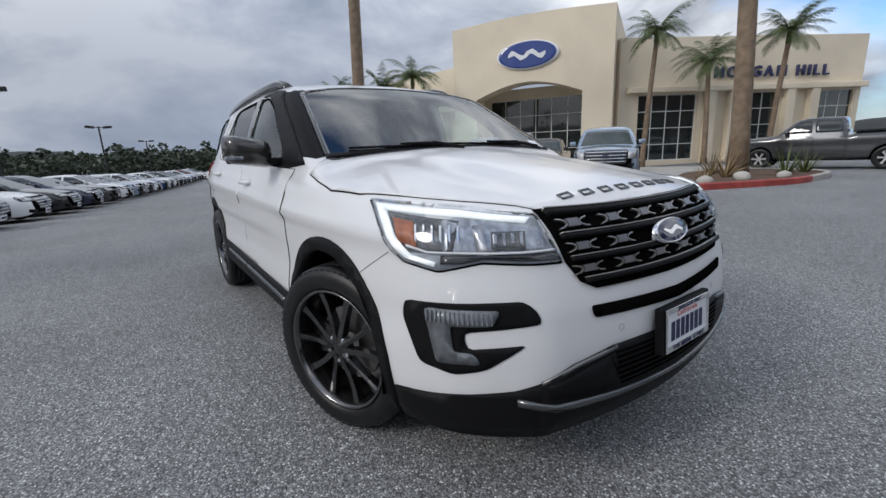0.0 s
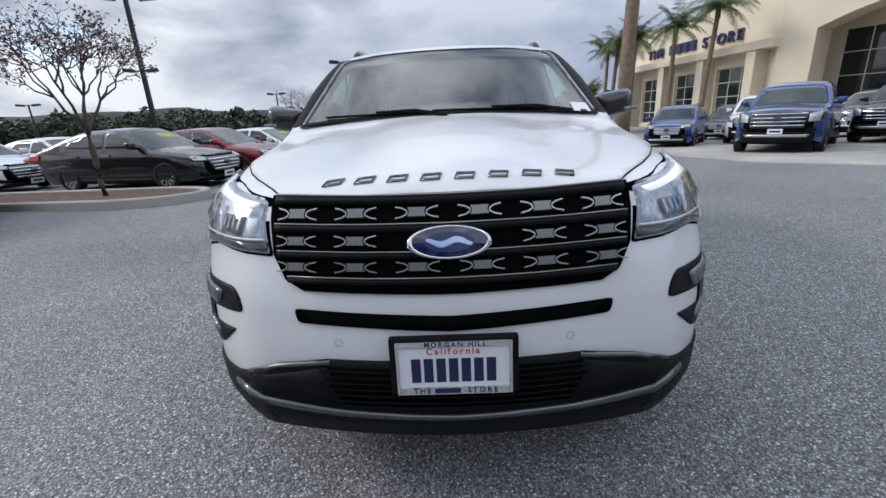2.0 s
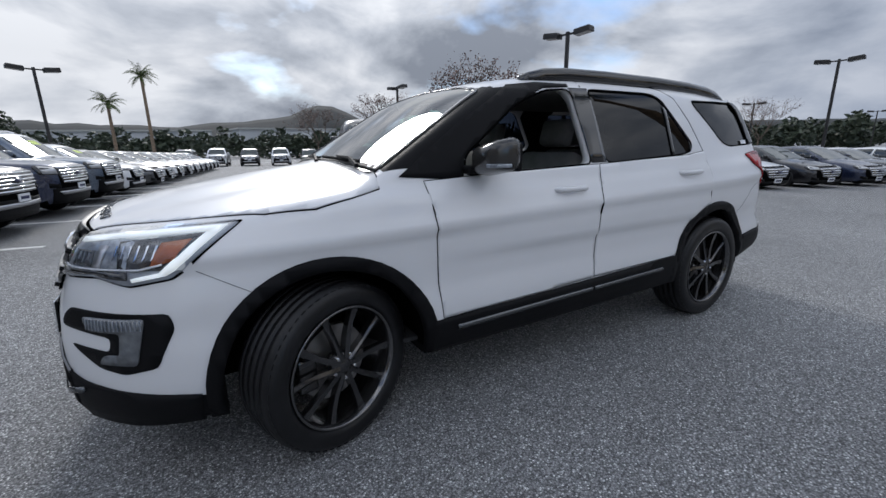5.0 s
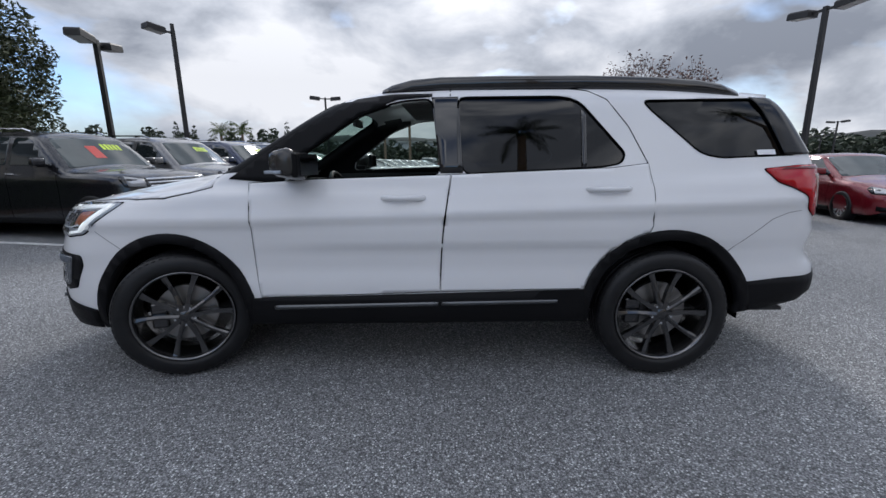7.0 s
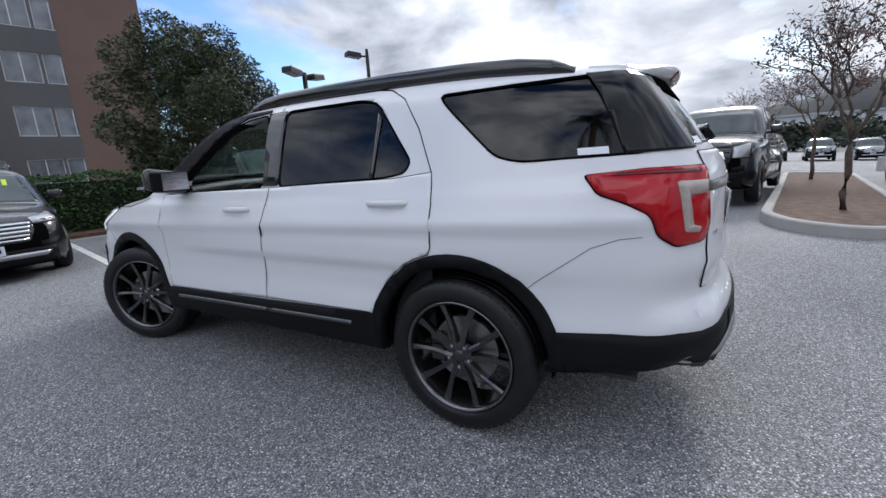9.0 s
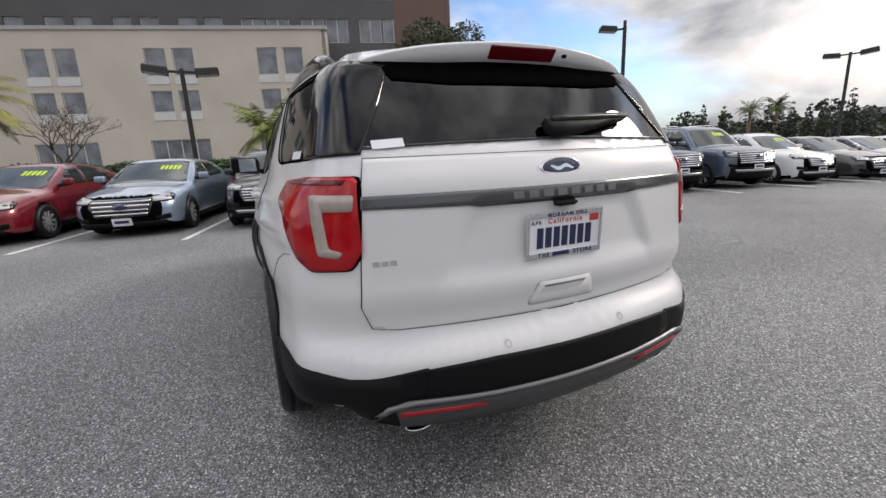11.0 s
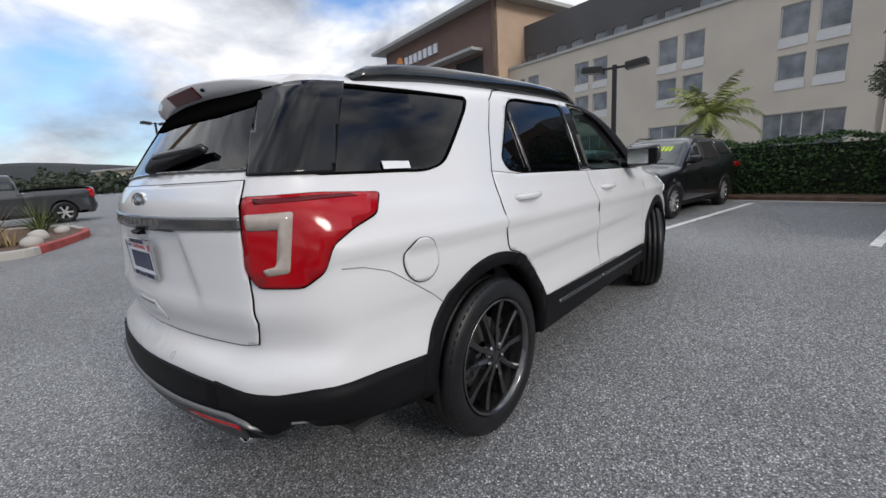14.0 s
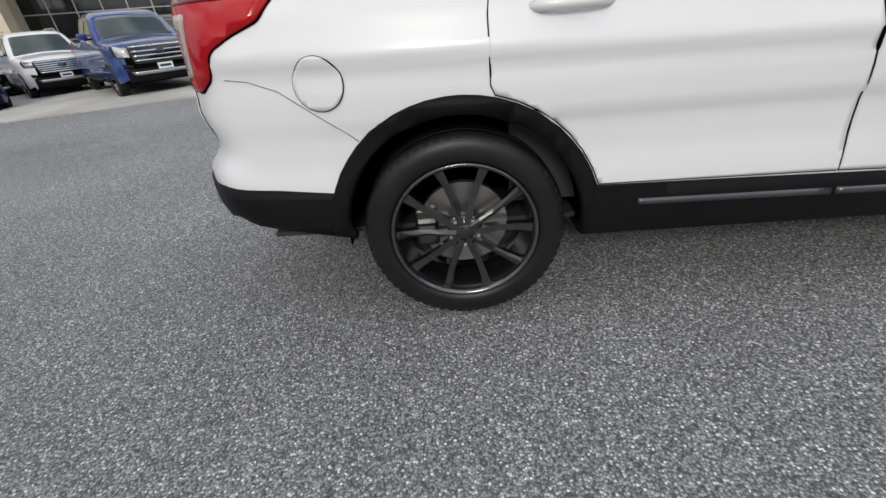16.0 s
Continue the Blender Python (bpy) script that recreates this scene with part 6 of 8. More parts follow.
sp = part("spoiler", spoiler_rows(False), WHITE_PAINT, hero, "white roof spoiler", True)
part("spoiler_underside", spoiler_rows(True), BLACK_PLASTIC, sp, "gloss black spoiler underside", True)
# black patch on the upper glass, painting in the spoiler's shade and dark reflection
part("painted_glass_shade", rear_bm([(-0.545, 1.60), (0.545, 1.60), (0.50, 1.535), (0.30, 1.518), (-0.30, 1.518), (-0.50, 1.535)], 0.009, 0.004, 0.07), DARK_VOID, sp, "black band painted for the spoiler shade on the glass", True)
face_m = Matrix.Translation((-2.259, 0, 1.633)) @ Matrix.Rotation(radians(-42), 4, "Y")
part("high_brake_lamp", box(-0.006, 0.02, -0.140, 0.140, -0.026, 0.026, 0.003, face_m), surf_dark_red, sp, "dark red high brake lamp")
part("washer_jet", box(-0.005, 0.02, -0.200, -0.184, -0.006, 0.006, 0, face_m), BLACK_PLASTIC, sp)
part("roof_antenna", tube([(-1.74, 0, 1.69), (-1.78, 0, 1.712), (-1.82, 0, 1.722), (-1.85, 0, 1.69)], [0.022, 0.02, 0.010, 0.004], 8), WHITE_PAINT, hero, "white fin antenna", True)
# rear wiper
w = part("rear_wiper", rear_bm([(0.020, 1.332), (0.018, 1.366), (-0.06, 1.374), (-0.20, 1.378), (-0.385, 1.382), (-0.39, 1.372), (-0.27, 1.352), (-0.12, 1.325), (-0.02, 1.312)], 0.036, 0.024, 0.08), BLACK_PLASTIC, hero, "black rear wiper", True)
part("wiper_blade", rear_bm([(-0.02, 1.376), (-0.398, 1.389), (-0.40, 1.374), (-0.02, 1.362)], 0.044, 0.030, 0.08), GRILLE_BAR, w, "black wiper blade holder", True)
# small paper stickers
for nm, bm in (("stock_sticker", side_bm([(-1.80, 1.312), (-1.925, 1.316), (-1.925, 1.287), (-1.80, 1.284)], 0.003, 0, 0.1, -1)), ("stock_sticker", side_bm([(-1.945, 1.313), (-2.06, 1.315), (-2.065, 1.287), (-1.95, 1.286)], 0.003, 0, 0.1, 1)),
               ("stock_sticker", rear_bm([(0.62, 1.33), (0.52, 1.335), (0.52, 1.308), (0.62, 1.303)], 0.006, 0, 0.1)),
               ("stock_sticker", HERO.patch([(1.125, 0.675, 1.21), (1.125, 0.765, 1.21), (1.06, 0.755, 1.268), (1.06, 0.668, 1.268)], (0.62, 0, 0.78), (0.3, 0, 1.0), 0.006, 0, 0.1))):
    st = part(nm, bm, PLATE_WHITE, hero, "white paper stock sticker", True)


def hero_wheel(x, y, s, steer, label):
    """A dark five double-spoke wheel on a road tyre."""
    hub = new("wheel")
    hub.parent = hero
    hub["label"] = label
    hub.matrix_basis = pose(x, s * y, 0.3815, 0, 0, steer + (0 if s > 0 else 180))
    R, W, RR = 0.3815, 0.252, 0.276
    prof = [(RR - 0.012, -W / 2 + 0.03), (RR + 0.005, -W / 2 + 0.008), (RR + 0.03, -W / 2), (R - 0.04, -W / 2 - 0.002), (R - 0.012, -W / 2 + 0.016), (R - 0.003, -W / 2 + 0.035)]
    for g in (-0.066, -0.022, 0.022, 0.066):
        prof += [(R, g - 0.006), (R - 0.009, g - 0.005), (R - 0.009, g + 0.005), (R, g + 0.006)]
    prof += [(R - 0.003, W / 2 - 0.035), (R - 0.012, W / 2 - 0.016), (R - 0.04, W / 2 + 0.002), (RR + 0.03, W / 2), (RR + 0.012, W / 2 - 0.003), (RR + 0.004, W / 2 - 0.012), (RR - 0.012, W / 2 - 0.03)]
    ty = part("tyre", lathe(prof, 72), RUBBER, hub, "black road tyre", True)
    bm = bmesh.new()
    for k in range(60):
        a = radians(6 * k)
        mm = Matrix.Rotation(-a, 4, "Y")
        for sd in (-1, 1):
            y1 = sd * (W / 2 - 0.012)
            box_into(bm, R - 0.030, R - 0.0125, min(y1, y1 - sd * 0.03), max(y1, y1 - sd * 0.03), -0.011, 0.011, 0, mm)
    part("tread_block", bm, RUBBER, ty)["kind"] = "stuff"
    rim = part("rim", lathe([(RR - 0.006, W / 2 - 0.014), (RR + 0.004, W / 2 - 0.006), (RR - 0.004, W / 2 - 0.002), (RR - 0.013, W / 2 - 0.010), (RR - 0.018, W / 2 - 0.035), (RR - 0.030, -0.02), (RR - 0.035, -W / 2 + 0.03), (RR - 0.012, -W / 2 + 0.02)], 72), RIM_FACE, hub, "dark alloy rim", True)
    face = W / 2 - 0.030
    for k in range(5):
        for sg in (-1, 1):
            ang = radians(90 + 72 * k)
            loops = []
            for r, off, hw, dep in ((0.030, 0.012, 0.016, 0.0), (0.070, 0.021, 0.016, 0.002), (0.13, 0.036, 0.0145, 0.010), (0.19, 0.058, 0.0165, 0.012), (0.240, 0.080, 0.022, 0.008), (0.262, 0.090, 0.028, 0.002)):
                c = Vector((r, 0, sg * off))
                loops.append([c + Vector((0, face - 0.035 - dep * 0.5, -hw * 0.7)), c + Vector((0, face - dep + 0.006, -hw * 0.85)), c + Vector((0, face - dep + 0.012 - (0.006 if sg > 0 else 0), -hw * 0.2)), c + Vector((0, face - dep + 0.006, hw * 0.85)), c + Vector((0, face - 0.035 - dep * 0.5, hw * 0.7))])
            bm = rings(loops)
            bmesh.ops.recalc_face_normals(bm, faces=bm.faces)
            bmesh.ops.transform(bm, matrix=Matrix.Rotation(-ang, 4, "Y"), verts=bm.verts)
            part("spoke", bm, RIM_DARK, rim)
    part("hub_cap", lathe([(0.0, face + 0.008), (0.026, face + 0.008), (0.034, face + 0.002), (0.062, face - 0.002), (0.070, face - 0.03), (0.0, face - 0.03)], 30), RIM_DARK, rim, "", True)
    for k in range(5):
        a = radians(126 + 72 * k)
        bm = lathe([(0.0, face + 0.008), (0.007, face + 0.008), (0.0105, face + 0.002), (0.0105, face - 0.02)], 8)
        bmesh.ops.transform(bm, matrix=Matrix.Translation((0.056 * math.cos(a), 0, 0.056 * math.sin(a))), verts=bm.verts)
        part("wheel_nut", bm, CHROME, rim)
    part("brake_disc", lathe([(0.05, 0.02), (0.172, 0.02), (0.172, -0.01), (0.05, -0.01)], 36, closed=True), BRAKE, hub, "bare steel brake disc")
    part("brake_caliper", box(0.10, 0.19, -0.02, 0.045, -0.08, 0.08, 0.012), RIM_DARK, hub)
    return hub


for x, st in ((WB, STEER), (-WB, 0)):
    for s in (1, -1):
        hero_wheel(x, 0.862, s, st, "dark double-spoke alloy wheel" + (", turned" if st else ""))

# cabin
cab = new("cabin")
cab.parent = hero


def seat(x, y, w, back=0.72, depth=0.5):
    st = part("seat", box(x - depth / 2, x + depth / 2, y - w / 2, y + w / 2, 0.52, 0.68, 0.05), CABIN, cab, "grey cloth seat", True)
    m = Matrix.Translation((x - depth / 2 + 0.06, y, 0.64)) @ Matrix.Rotation(radians(-16), 4, "Y")
    part("seat_back", box(-0.07, 0.07, -w / 2, w / 2, 0, back - 0.08, 0.05, m), CABIN, st, "", True)
    for hy in ([0] if w < 0.7 else [-w / 3, w / 3]):
        part("headrest", box(-0.05, 0.05, hy - 0.13, hy + 0.13, back - 0.04, back + 0.15, 0.04, m), CABIN, st, "", True)


seat(0.02, 0.38, 0.52)
seat(0.02, -0.38, 0.52)
seat(-0.95, 0, 1.3)
seat(-1.72, 0, 1.05, 0.62)
part("dashboard", box(0.62, 1.14, -0.74, 0.74, 0.75, 1.10, 0.06), CABIN_DARK, cab, "dark dashboard", True)
part("dash_hood", box(0.60, 0.85, 0.20, 0.60, 1.05, 1.16, 0.05), CABIN_DARK, cab, "", True)
bm = bmesh.new()
sw = Matrix.Translation((0.52, 0.40, 1.03)) @ Matrix.Rotation(radians(-65), 4, "Y")
lp = [sw @ Vector((0.185 * math.cos(2 * math.pi * i / 24), 0.185 * math.sin(2 * math.pi * i / 24), 0)) for i in range(25)]
wh = part("steering_wheel", tube(lp, 0.016, 8, cap=False), CABIN_DARK, cab, "dark steering wheel", True)
part("wheel_boss", box(-0.05, 0.05, -0.16, 0.16, -0.03, 0.02, 0.015, sw), CABIN_DARK, wh)
part("rear_view_mirror", box(0.48, 0.51, -0.12, 0.12, 1.52, 1.58, 0.01), CABIN_DARK, cab)
part("floor_pan", box(-2.2, 1.3, -0.86, 0.86, 0.365, 0.385), CABIN_DARK, cab)
for s in (1, -1):
    part("door_card", box(-1.25, 0.9, s * 0.845 - 0.01, s * 0.845 + 0.01, 0.45, 1.15), CABIN_DARK, cab)
part("headliner", box(-2.0, 0.1, -0.60, 0.60, 1.615, 1.63), CABIN, cab)
part("underbody", box(-1.75, 2.1, -0.56, 0.56, 0.285, 0.345), DARK_VOID, hero, "dark underbody")


# ---- parked cars ----
def car_skin(sp):
    """The solid of a car from its profile tables."""
    def f(x, y, z):
        ay = np.abs(y)
        fx, rx = sp["fx"], sp["rx"]
        up = np.clip((z - 0.5) / 0.4, 0, 1)
        dr = (0.06 + 0.07 * up) * (np.maximum(x - fx + 1.3, 0) / 1.0) ** 2 * sp.get("taper", 1) + (0.03 + 0.04 * up) * (np.maximum(rx + 1.1 - x, 0) / 0.9) ** 2
        wl = smooth_interp(z, sp["side"], 0.02) - dr
        hood = smooth_interp(x, sp["deck"], 0.04) - 0.10 * y * y
        xf = smooth_interp(z, sp["front"], 0.02) - 0.16 * y * y - 1.3 * np.maximum(ay - 0.62, 0) ** 1.5
        xr = smooth_interp(z, sp["rear"], 0.02) + 0.14 * y * y + 0.8 * np.maximum(ay - 0.66, 0) ** 1.5
        low = smax(ay - wl, (z - hood) * 0.9, 0.08)
        low = smax(low, (x - xf) * 0.8, 0.07)
        low = smax(low, (xr - x) * 0.85, 0.07)
        low = smax(low, sp["clear"] - z, 0.05)
        (bx, bz), (tx, tz) = sp["ws"]
        sl = (bx - tx) / (tz - bz)
        ws = (x - (bx - (z - bz) * sl - 0.12 * y * y)) / math.hypot(1, sl)
        g = smax((ay - smooth_interp(z, sp["green"], 0.02) + 0.05 * (np.maximum(x - tx, 0)) ** 2) * 0.92, z - (smooth_interp(x, sp["roof"], 0.06) - 0.075 * y * y), 0.09)
        g = smax(g, ws, 0.04)
        (rbx, rbz), (rtx, rtz) = sp["bw"]
        rs = (rtx - rbx) / (rtz - rbz)
        g = smax(g, ((rbx + (z - rbz) * rs + 0.10 * y * y) - x) / math.hypot(1, rs), 0.05)
        g = smax(g, sp["deckz"] - 0.25 - z, 0.02)
        return smin(low, g, 0.03)
    return Skin(f, sp["rx"] + 0.75, sp["fx"] - 0.75, sp["zc"])


def side_table(w, belt, h):
    return [(0.15, w * 0.93), (0.3, w * 0.975), (0.55, w), (belt * 0.72, w * 0.985), (belt * 0.86, w * 0.995), (belt * 0.93, w * 0.975), (belt, w * 0.94), (belt + 0.1, w * 0.86)]


def green_table(w, belt, h):
    return [(belt - 0.4, w * 1.0), (belt, w * 0.935), (belt + (h - belt) * 0.5, w * 0.84), (h - 0.06, w * 0.73), (h + 0.1, w * 0.62)]


SPECS = {
    "sedan": dict(w=0.925, h=1.475, belt=0.98, fx=2.40, rx=-2.48, wb=1.425, r=0.335, rim=0.225, zc=0.66, clear=0.17, deckz=0.98, ws=((1.12, 0.98), (0.22, 1.40)), bw=((-2.10, 1.08), (-1.05, 1.42)),
                  deck=[(-3, 0.98), (-2.45, 1.06), (-1.9, 1.08), (-0.6, 0.98), (1.1, 0.985), (1.6, 0.92), (2.1, 0.81), (2.35, 0.70), (2.5, 0.55)], roof=[(-2.2, 1.22), (-1.5, 1.38), (-0.9, 1.445), (-0.3, 1.475), (0.1, 1.46), (0.5, 1.38)],
                  front=[(0.1, 2.28), (0.25, 2.40), (0.45, 2.43), (0.6, 2.42), (0.75, 2.34), (0.9, 2.15)], rear=[(0.15, -2.3), (0.3, -2.44), (0.5, -2.49), (0.8, -2.48), (1.0, -2.44), (1.1, -2.38)],
                  wins=[[(0.86, 1.00), (0.24, 1.345), (-0.12, 1.385), (-0.18, 1.02)], [(-0.24, 1.02), (-0.20, 1.39), (-0.75, 1.375), (-1.02, 1.30), (-1.42, 1.09), (-1.30, 1.05)]], grille=(0.52, 0.44, 0.40, 0.72, 4), lampz=(0.66, 0.76)),
    "coupe": dict(w=0.945, h=1.38, belt=0.96, fx=2.40, rx=-2.40, wb=1.36, r=0.345, rim=0.245, zc=0.62, clear=0.15, deckz=0.94, ws=((0.72, 0.97), (-0.05, 1.32)), bw=((-2.0, 1.06), (-0.95, 1.34)),
                  deck=[(-3, 1.0), (-2.35, 1.06), (-1.8, 1.05), (-0.6, 0.95), (0.75, 0.97), (1.5, 0.93), (2.1, 0.85), (2.35, 0.74), (2.5, 0.6)], roof=[(-2.1, 1.16), (-1.5, 1.27), (-0.9, 1.35), (-0.4, 1.38), (-0.1, 1.36), (0.3, 1.25)],
                  front=[(0.1, 2.3), (0.22, 2.40), (0.45, 2.41), (0.62, 2.42), (0.75, 2.36), (0.9, 2.2)], rear=[(0.15, -2.25), (0.3, -2.38), (0.5, -2.42), (0.8, -2.41), (1.0, -2.38), (1.1, -2.32)],
                  wins=[[(0.50, 0.985), (-0.02, 1.26), (-0.45, 1.31), (-0.85, 1.285), (-1.35, 1.07), (-1.2, 1.02)]], grille=(0.50, 0.42, 0.50, 0.70, 3), lampz=(0.66, 0.76)),
    "crossover": dict(w=0.965, h=1.735, belt=1.12, fx=2.34, rx=-2.44, wb=1.425, r=0.365, rim=0.245, zc=0.78, clear=0.21, deckz=1.10, ws=((1.10, 1.13), (0.32, 1.62)), bw=((-2.36, 1.22), (-1.80, 1.62)),
                      deck=[(-3, 1.2), (-1.5, 1.16), (0.0, 1.10), (1.1, 1.135), (1.5, 1.09), (2.0, 1.0), (2.2, 0.93), (2.35, 0.82), (2.5, 0.7)], roof=[(-2.6, 1.55), (-2.0, 1.64), (-1.2, 1.71), (-0.5, 1.735), (0.0, 1.72), (0.4, 1.63)],
                      front=[(0.1, 2.22), (0.25, 2.33), (0.5, 2.37), (0.7, 2.36), (0.9, 2.29), (1.1, 2.12)], rear=[(0.2, -2.3), (0.4, -2.45), (0.6, -2.49), (0.75, -2.44), (1.1, -2.42), (1.2, -2.36)],
                      wins=[[(0.80, 1.14), (0.28, 1.49), (-0.06, 1.585), (-0.14, 1.16)], [(-0.22, 1.16), (-0.16, 1.60), (-0.95, 1.60), (-1.15, 1.24), (-1.08, 1.19)], [(-1.25, 1.24), (-1.10, 1.59), (-1.70, 1.57), (-1.95, 1.32), (-1.9, 1.26)]], grille=(0.52, 0.45, 0.58, 0.88, 5), lampz=(0.84, 0.95)),
    "wagon": dict(w=1.01, h=1.94, belt=1.27, fx=2.50, rx=-2.83, wb=1.555, r=0.40, rim=0.265, zc=0.85, clear=0.26, deckz=1.24, taper=0.7, ws=((1.10, 1.27), (0.48, 1.80)), bw=((-2.78, 1.30), (-2.45, 1.80)),
                  deck=[(-3.2, 1.3), (-1.5, 1.27), (0.0, 1.24), (1.1, 1.27), (1.5, 1.25), (2.1, 1.19), (2.38, 1.12), (2.5, 0.98), (2.6, 0.8)], roof=[(-3, 1.83), (-2.3, 1.89), (-1.2, 1.935), (-0.3, 1.935), (0.2, 1.90), (0.6, 1.80)],
                  front=[(0.15, 2.36), (0.3, 2.46), (0.55, 2.52), (0.8, 2.52), (1.05, 2.48), (1.2, 2.36)], rear=[(0.2, -2.6), (0.4, -2.82), (0.6, -2.86), (0.78, -2.82), (1.2, -2.80), (1.3, -2.76)],
                  wins=[[(0.82, 1.29), (0.42, 1.66), (0.22, 1.77), (-0.10, 1.79), (-0.15, 1.31)], [(-0.24, 1.31), (-0.20, 1.80), (-1.15, 1.80), (-1.20, 1.31)], [(-1.32, 1.32), (-1.27, 1.79), (-2.35, 1.77), (-2.52, 1.34)]], grille=(0.66, 0.60, 0.72, 1.08, 6), lampz=(0.93, 1.08)),
    "pickup": dict(w=1.01, h=1.95, belt=1.30, fx=2.78, rx=-3.08, wb=1.84, r=0.41, rim=0.26, zc=0.85, clear=0.32, deckz=1.28, taper=0.6, ws=((1.40, 1.32), (0.86, 1.80)), bw=((-0.78, 1.32), (-0.68, 1.80)),
                   deck=[(-3.3, 1.36), (-1.0, 1.36), (-0.8, 1.30), (0.0, 1.27), (1.4, 1.32), (1.8, 1.30), (2.4, 1.25), (2.66, 1.19), (2.78, 1.05), (2.9, 0.85)], roof=[(-1.2, 1.86), (-0.6, 1.92), (0.0, 1.95), (0.5, 1.93), (1.0, 1.80)],
                   front=[(0.2, 2.66), (0.4, 2.78), (0.6, 2.80), (0.8, 2.78), (1.1, 2.75), (1.3, 2.6)], rear=[(0.3, -2.95), (0.5, -3.1), (0.7, -3.12), (0.85, -3.06), (1.3, -3.06), (1.4, -3.0)],
                   wins=[[(1.12, 1.345), (0.80, 1.69), (0.60, 1.80), (0.32, 1.81), (0.27, 1.36)], [(0.18, 1.36), (0.22, 1.815), (-0.55, 1.80), (-0.60, 1.36)]], grille=(0.62, 0.58, 0.74, 1.16, 4), lampz=(0.90, 1.12)),
}
PAINTED = PAINTS["white"]


def build_car(kind, label, dark_face=False):
    """One parked car with its parts; copies take other paints."""
    sp = dict(SPECS[kind])
    w, h, belt = sp["w"], sp["h"], sp["belt"]
    sp["side"], sp["green"] = side_table(w, belt, h), green_table(w, belt, h)
    sk = car_skin(sp)
    root = thing(kind + "_car" if kind not in ("pickup",) else "pickup_truck", label, "car" if kind != "pickup" else "truck")
    wells = []
    for sx in (1, -1):
        for s in (1, -1):
            bm = lathe([(0.0, w - 0.36), (sp["r"] * 1.13, w - 0.36), (sp["r"] * 1.13, w + 0.4), (0.0, w + 0.4)], 24)
            bmesh.ops.remove_doubles(bm, verts=bm.verts, dist=1e-5)
            for v in bm.verts:
                v.co = Vector((v.co.x + sx * sp["wb"], v.co.y * s, v.co.z + sp["r"] + 0.01))
            wells.append(bm)
    bm = carve(sk.mesh(56, 14, 64), wells)
    body_ob = part("body", bm, [PAINTED, DARK_VOID], root, "painted body shell", True)
    for f in body_ob.data.polygons:
        c = f.center
        inner = abs(c.y) < w - 0.30 and c.z < sp["r"] * 2.3
        if c.z < sp["clear"] + 0.07 or inner:
            f.material_index = 1
    cs, cf, cr = (0, 0, 0), (sp["fx"] - 1.0, 0, 0), (sp["rx"] + 1.0, 0, 0)
    for s in (1, -1):
        for q in sp["wins"]:
            pp = [tuple(v.xy) for v in rounded([(a, b, 0) for a, b in q], 0.04, 2)]
            part("side_window", sk.patch([(a, 0, b) for a, b in pp], (0, 1, 0), cs, 0.004, 0.006, 0.12, s < 0), DARK_GLASS, root, "dark side glass", True)
        xs = sorted([q[0][0] for q in sp["wins"][1:2]]) or [-0.3]
        for x in (sp["wins"][0][0][0] + 0.10, xs[0] + 0.03, sp["wins"][min(1, len(sp["wins"]) - 1)][-1][0] - 0.12):
            part("door_gap", sk.patch([(x, 0, belt), (x + 0.008, 0, belt), (x + 0.008, 0, 0.34), (x, 0, 0.34)], (0, 1, 0), cs, 0.002, 0.002, 0.1, s < 0), DARK_VOID, root)
        for x in (xs[0] + 0.14, xs[0] - 0.80):
            if kind == "coupe" and x < xs[0]:
                continue
            part("door_handle", sk.patch([(x + 0.10, 0, belt - 0.11), (x - 0.10, 0, belt - 0.11), (x - 0.10, 0, belt - 0.14), (x + 0.10, 0, belt - 0.14)], (0, 1, 0), cs, 0.03, 0.03, 0.2, s < 0), CHROME if kind == "wagon" else PAINTED, root)
        part("sill_cladding", sk.patch([(sp["wb"] - sp["r"] * 1.12, 0, sp["clear"] + 0.13), (-sp["wb"] + sp["r"] * 1.12, 0, sp["clear"] + 0.13), (-sp["wb"] + sp["r"] * 1.12, 0, sp["clear"] + 0.03), (sp["wb"] - sp["r"] * 1.12, 0, sp["clear"] + 0.03)], (0, 1, 0), cs, 0.008, 0.01, 0.2, s < 0), BLACK_PLASTIC, root, "", True)
        gw, gb, z0, z1, nb = sp["grille"]
        la, lb = sp["lampz"]
        hw = w - 0.08
        d = (0.82, 0.57, 0)
        xo = sp["fx"]
        lamp = part("headlamp", sk.patch([tuple(q) for q in rounded([(xo - 0.05, gw + 0.03, lb - 0.03), (xo - 0.30, hw, lb + 0.03), (xo - 0.34, hw + 0.02, lb - 0.02), (xo - 0.22, hw, la - 0.01), (xo - 0.03, gw + 0.02, la - 0.02)], 0.02, 2)], d, cf, 0.008, 0.012, 0.08, s < 0), BLACK_GLOSS, root, "dark headlamp housing", True)
        part("reflector", sk.patch([(xo - 0.06, gw + 0.05, lb - 0.035), (xo - 0.26, hw - 0.03, lb + 0.015), (xo - 0.20, hw - 0.04, la + 0.005), (xo - 0.04, gw + 0.04, la - 0.005)], d, cf, 0.014, 0.006, 0.1, s < 0), ALLOY, lamp, "silvered lamp bowl", True)
        part("fog_lamp", sk.patch([(xo - 0.05, gw + 0.02, z0 - 0.02), (xo - 0.16, w - 0.16, z0 + 0.02), (xo - 0.16, w - 0.16, z0 - 0.08), (xo - 0.05, gw + 0.02, z0 - 0.10)], d, cf, 0.006, 0.01, 0.1, s < 0), BLACK_PLASTIC, root, "", True)
        tz = belt * 0.93 if kind not in ("wagon", "pickup") else belt * 0.98
        dz = 0.13 if kind not in ("wagon", "pickup") else 0.36
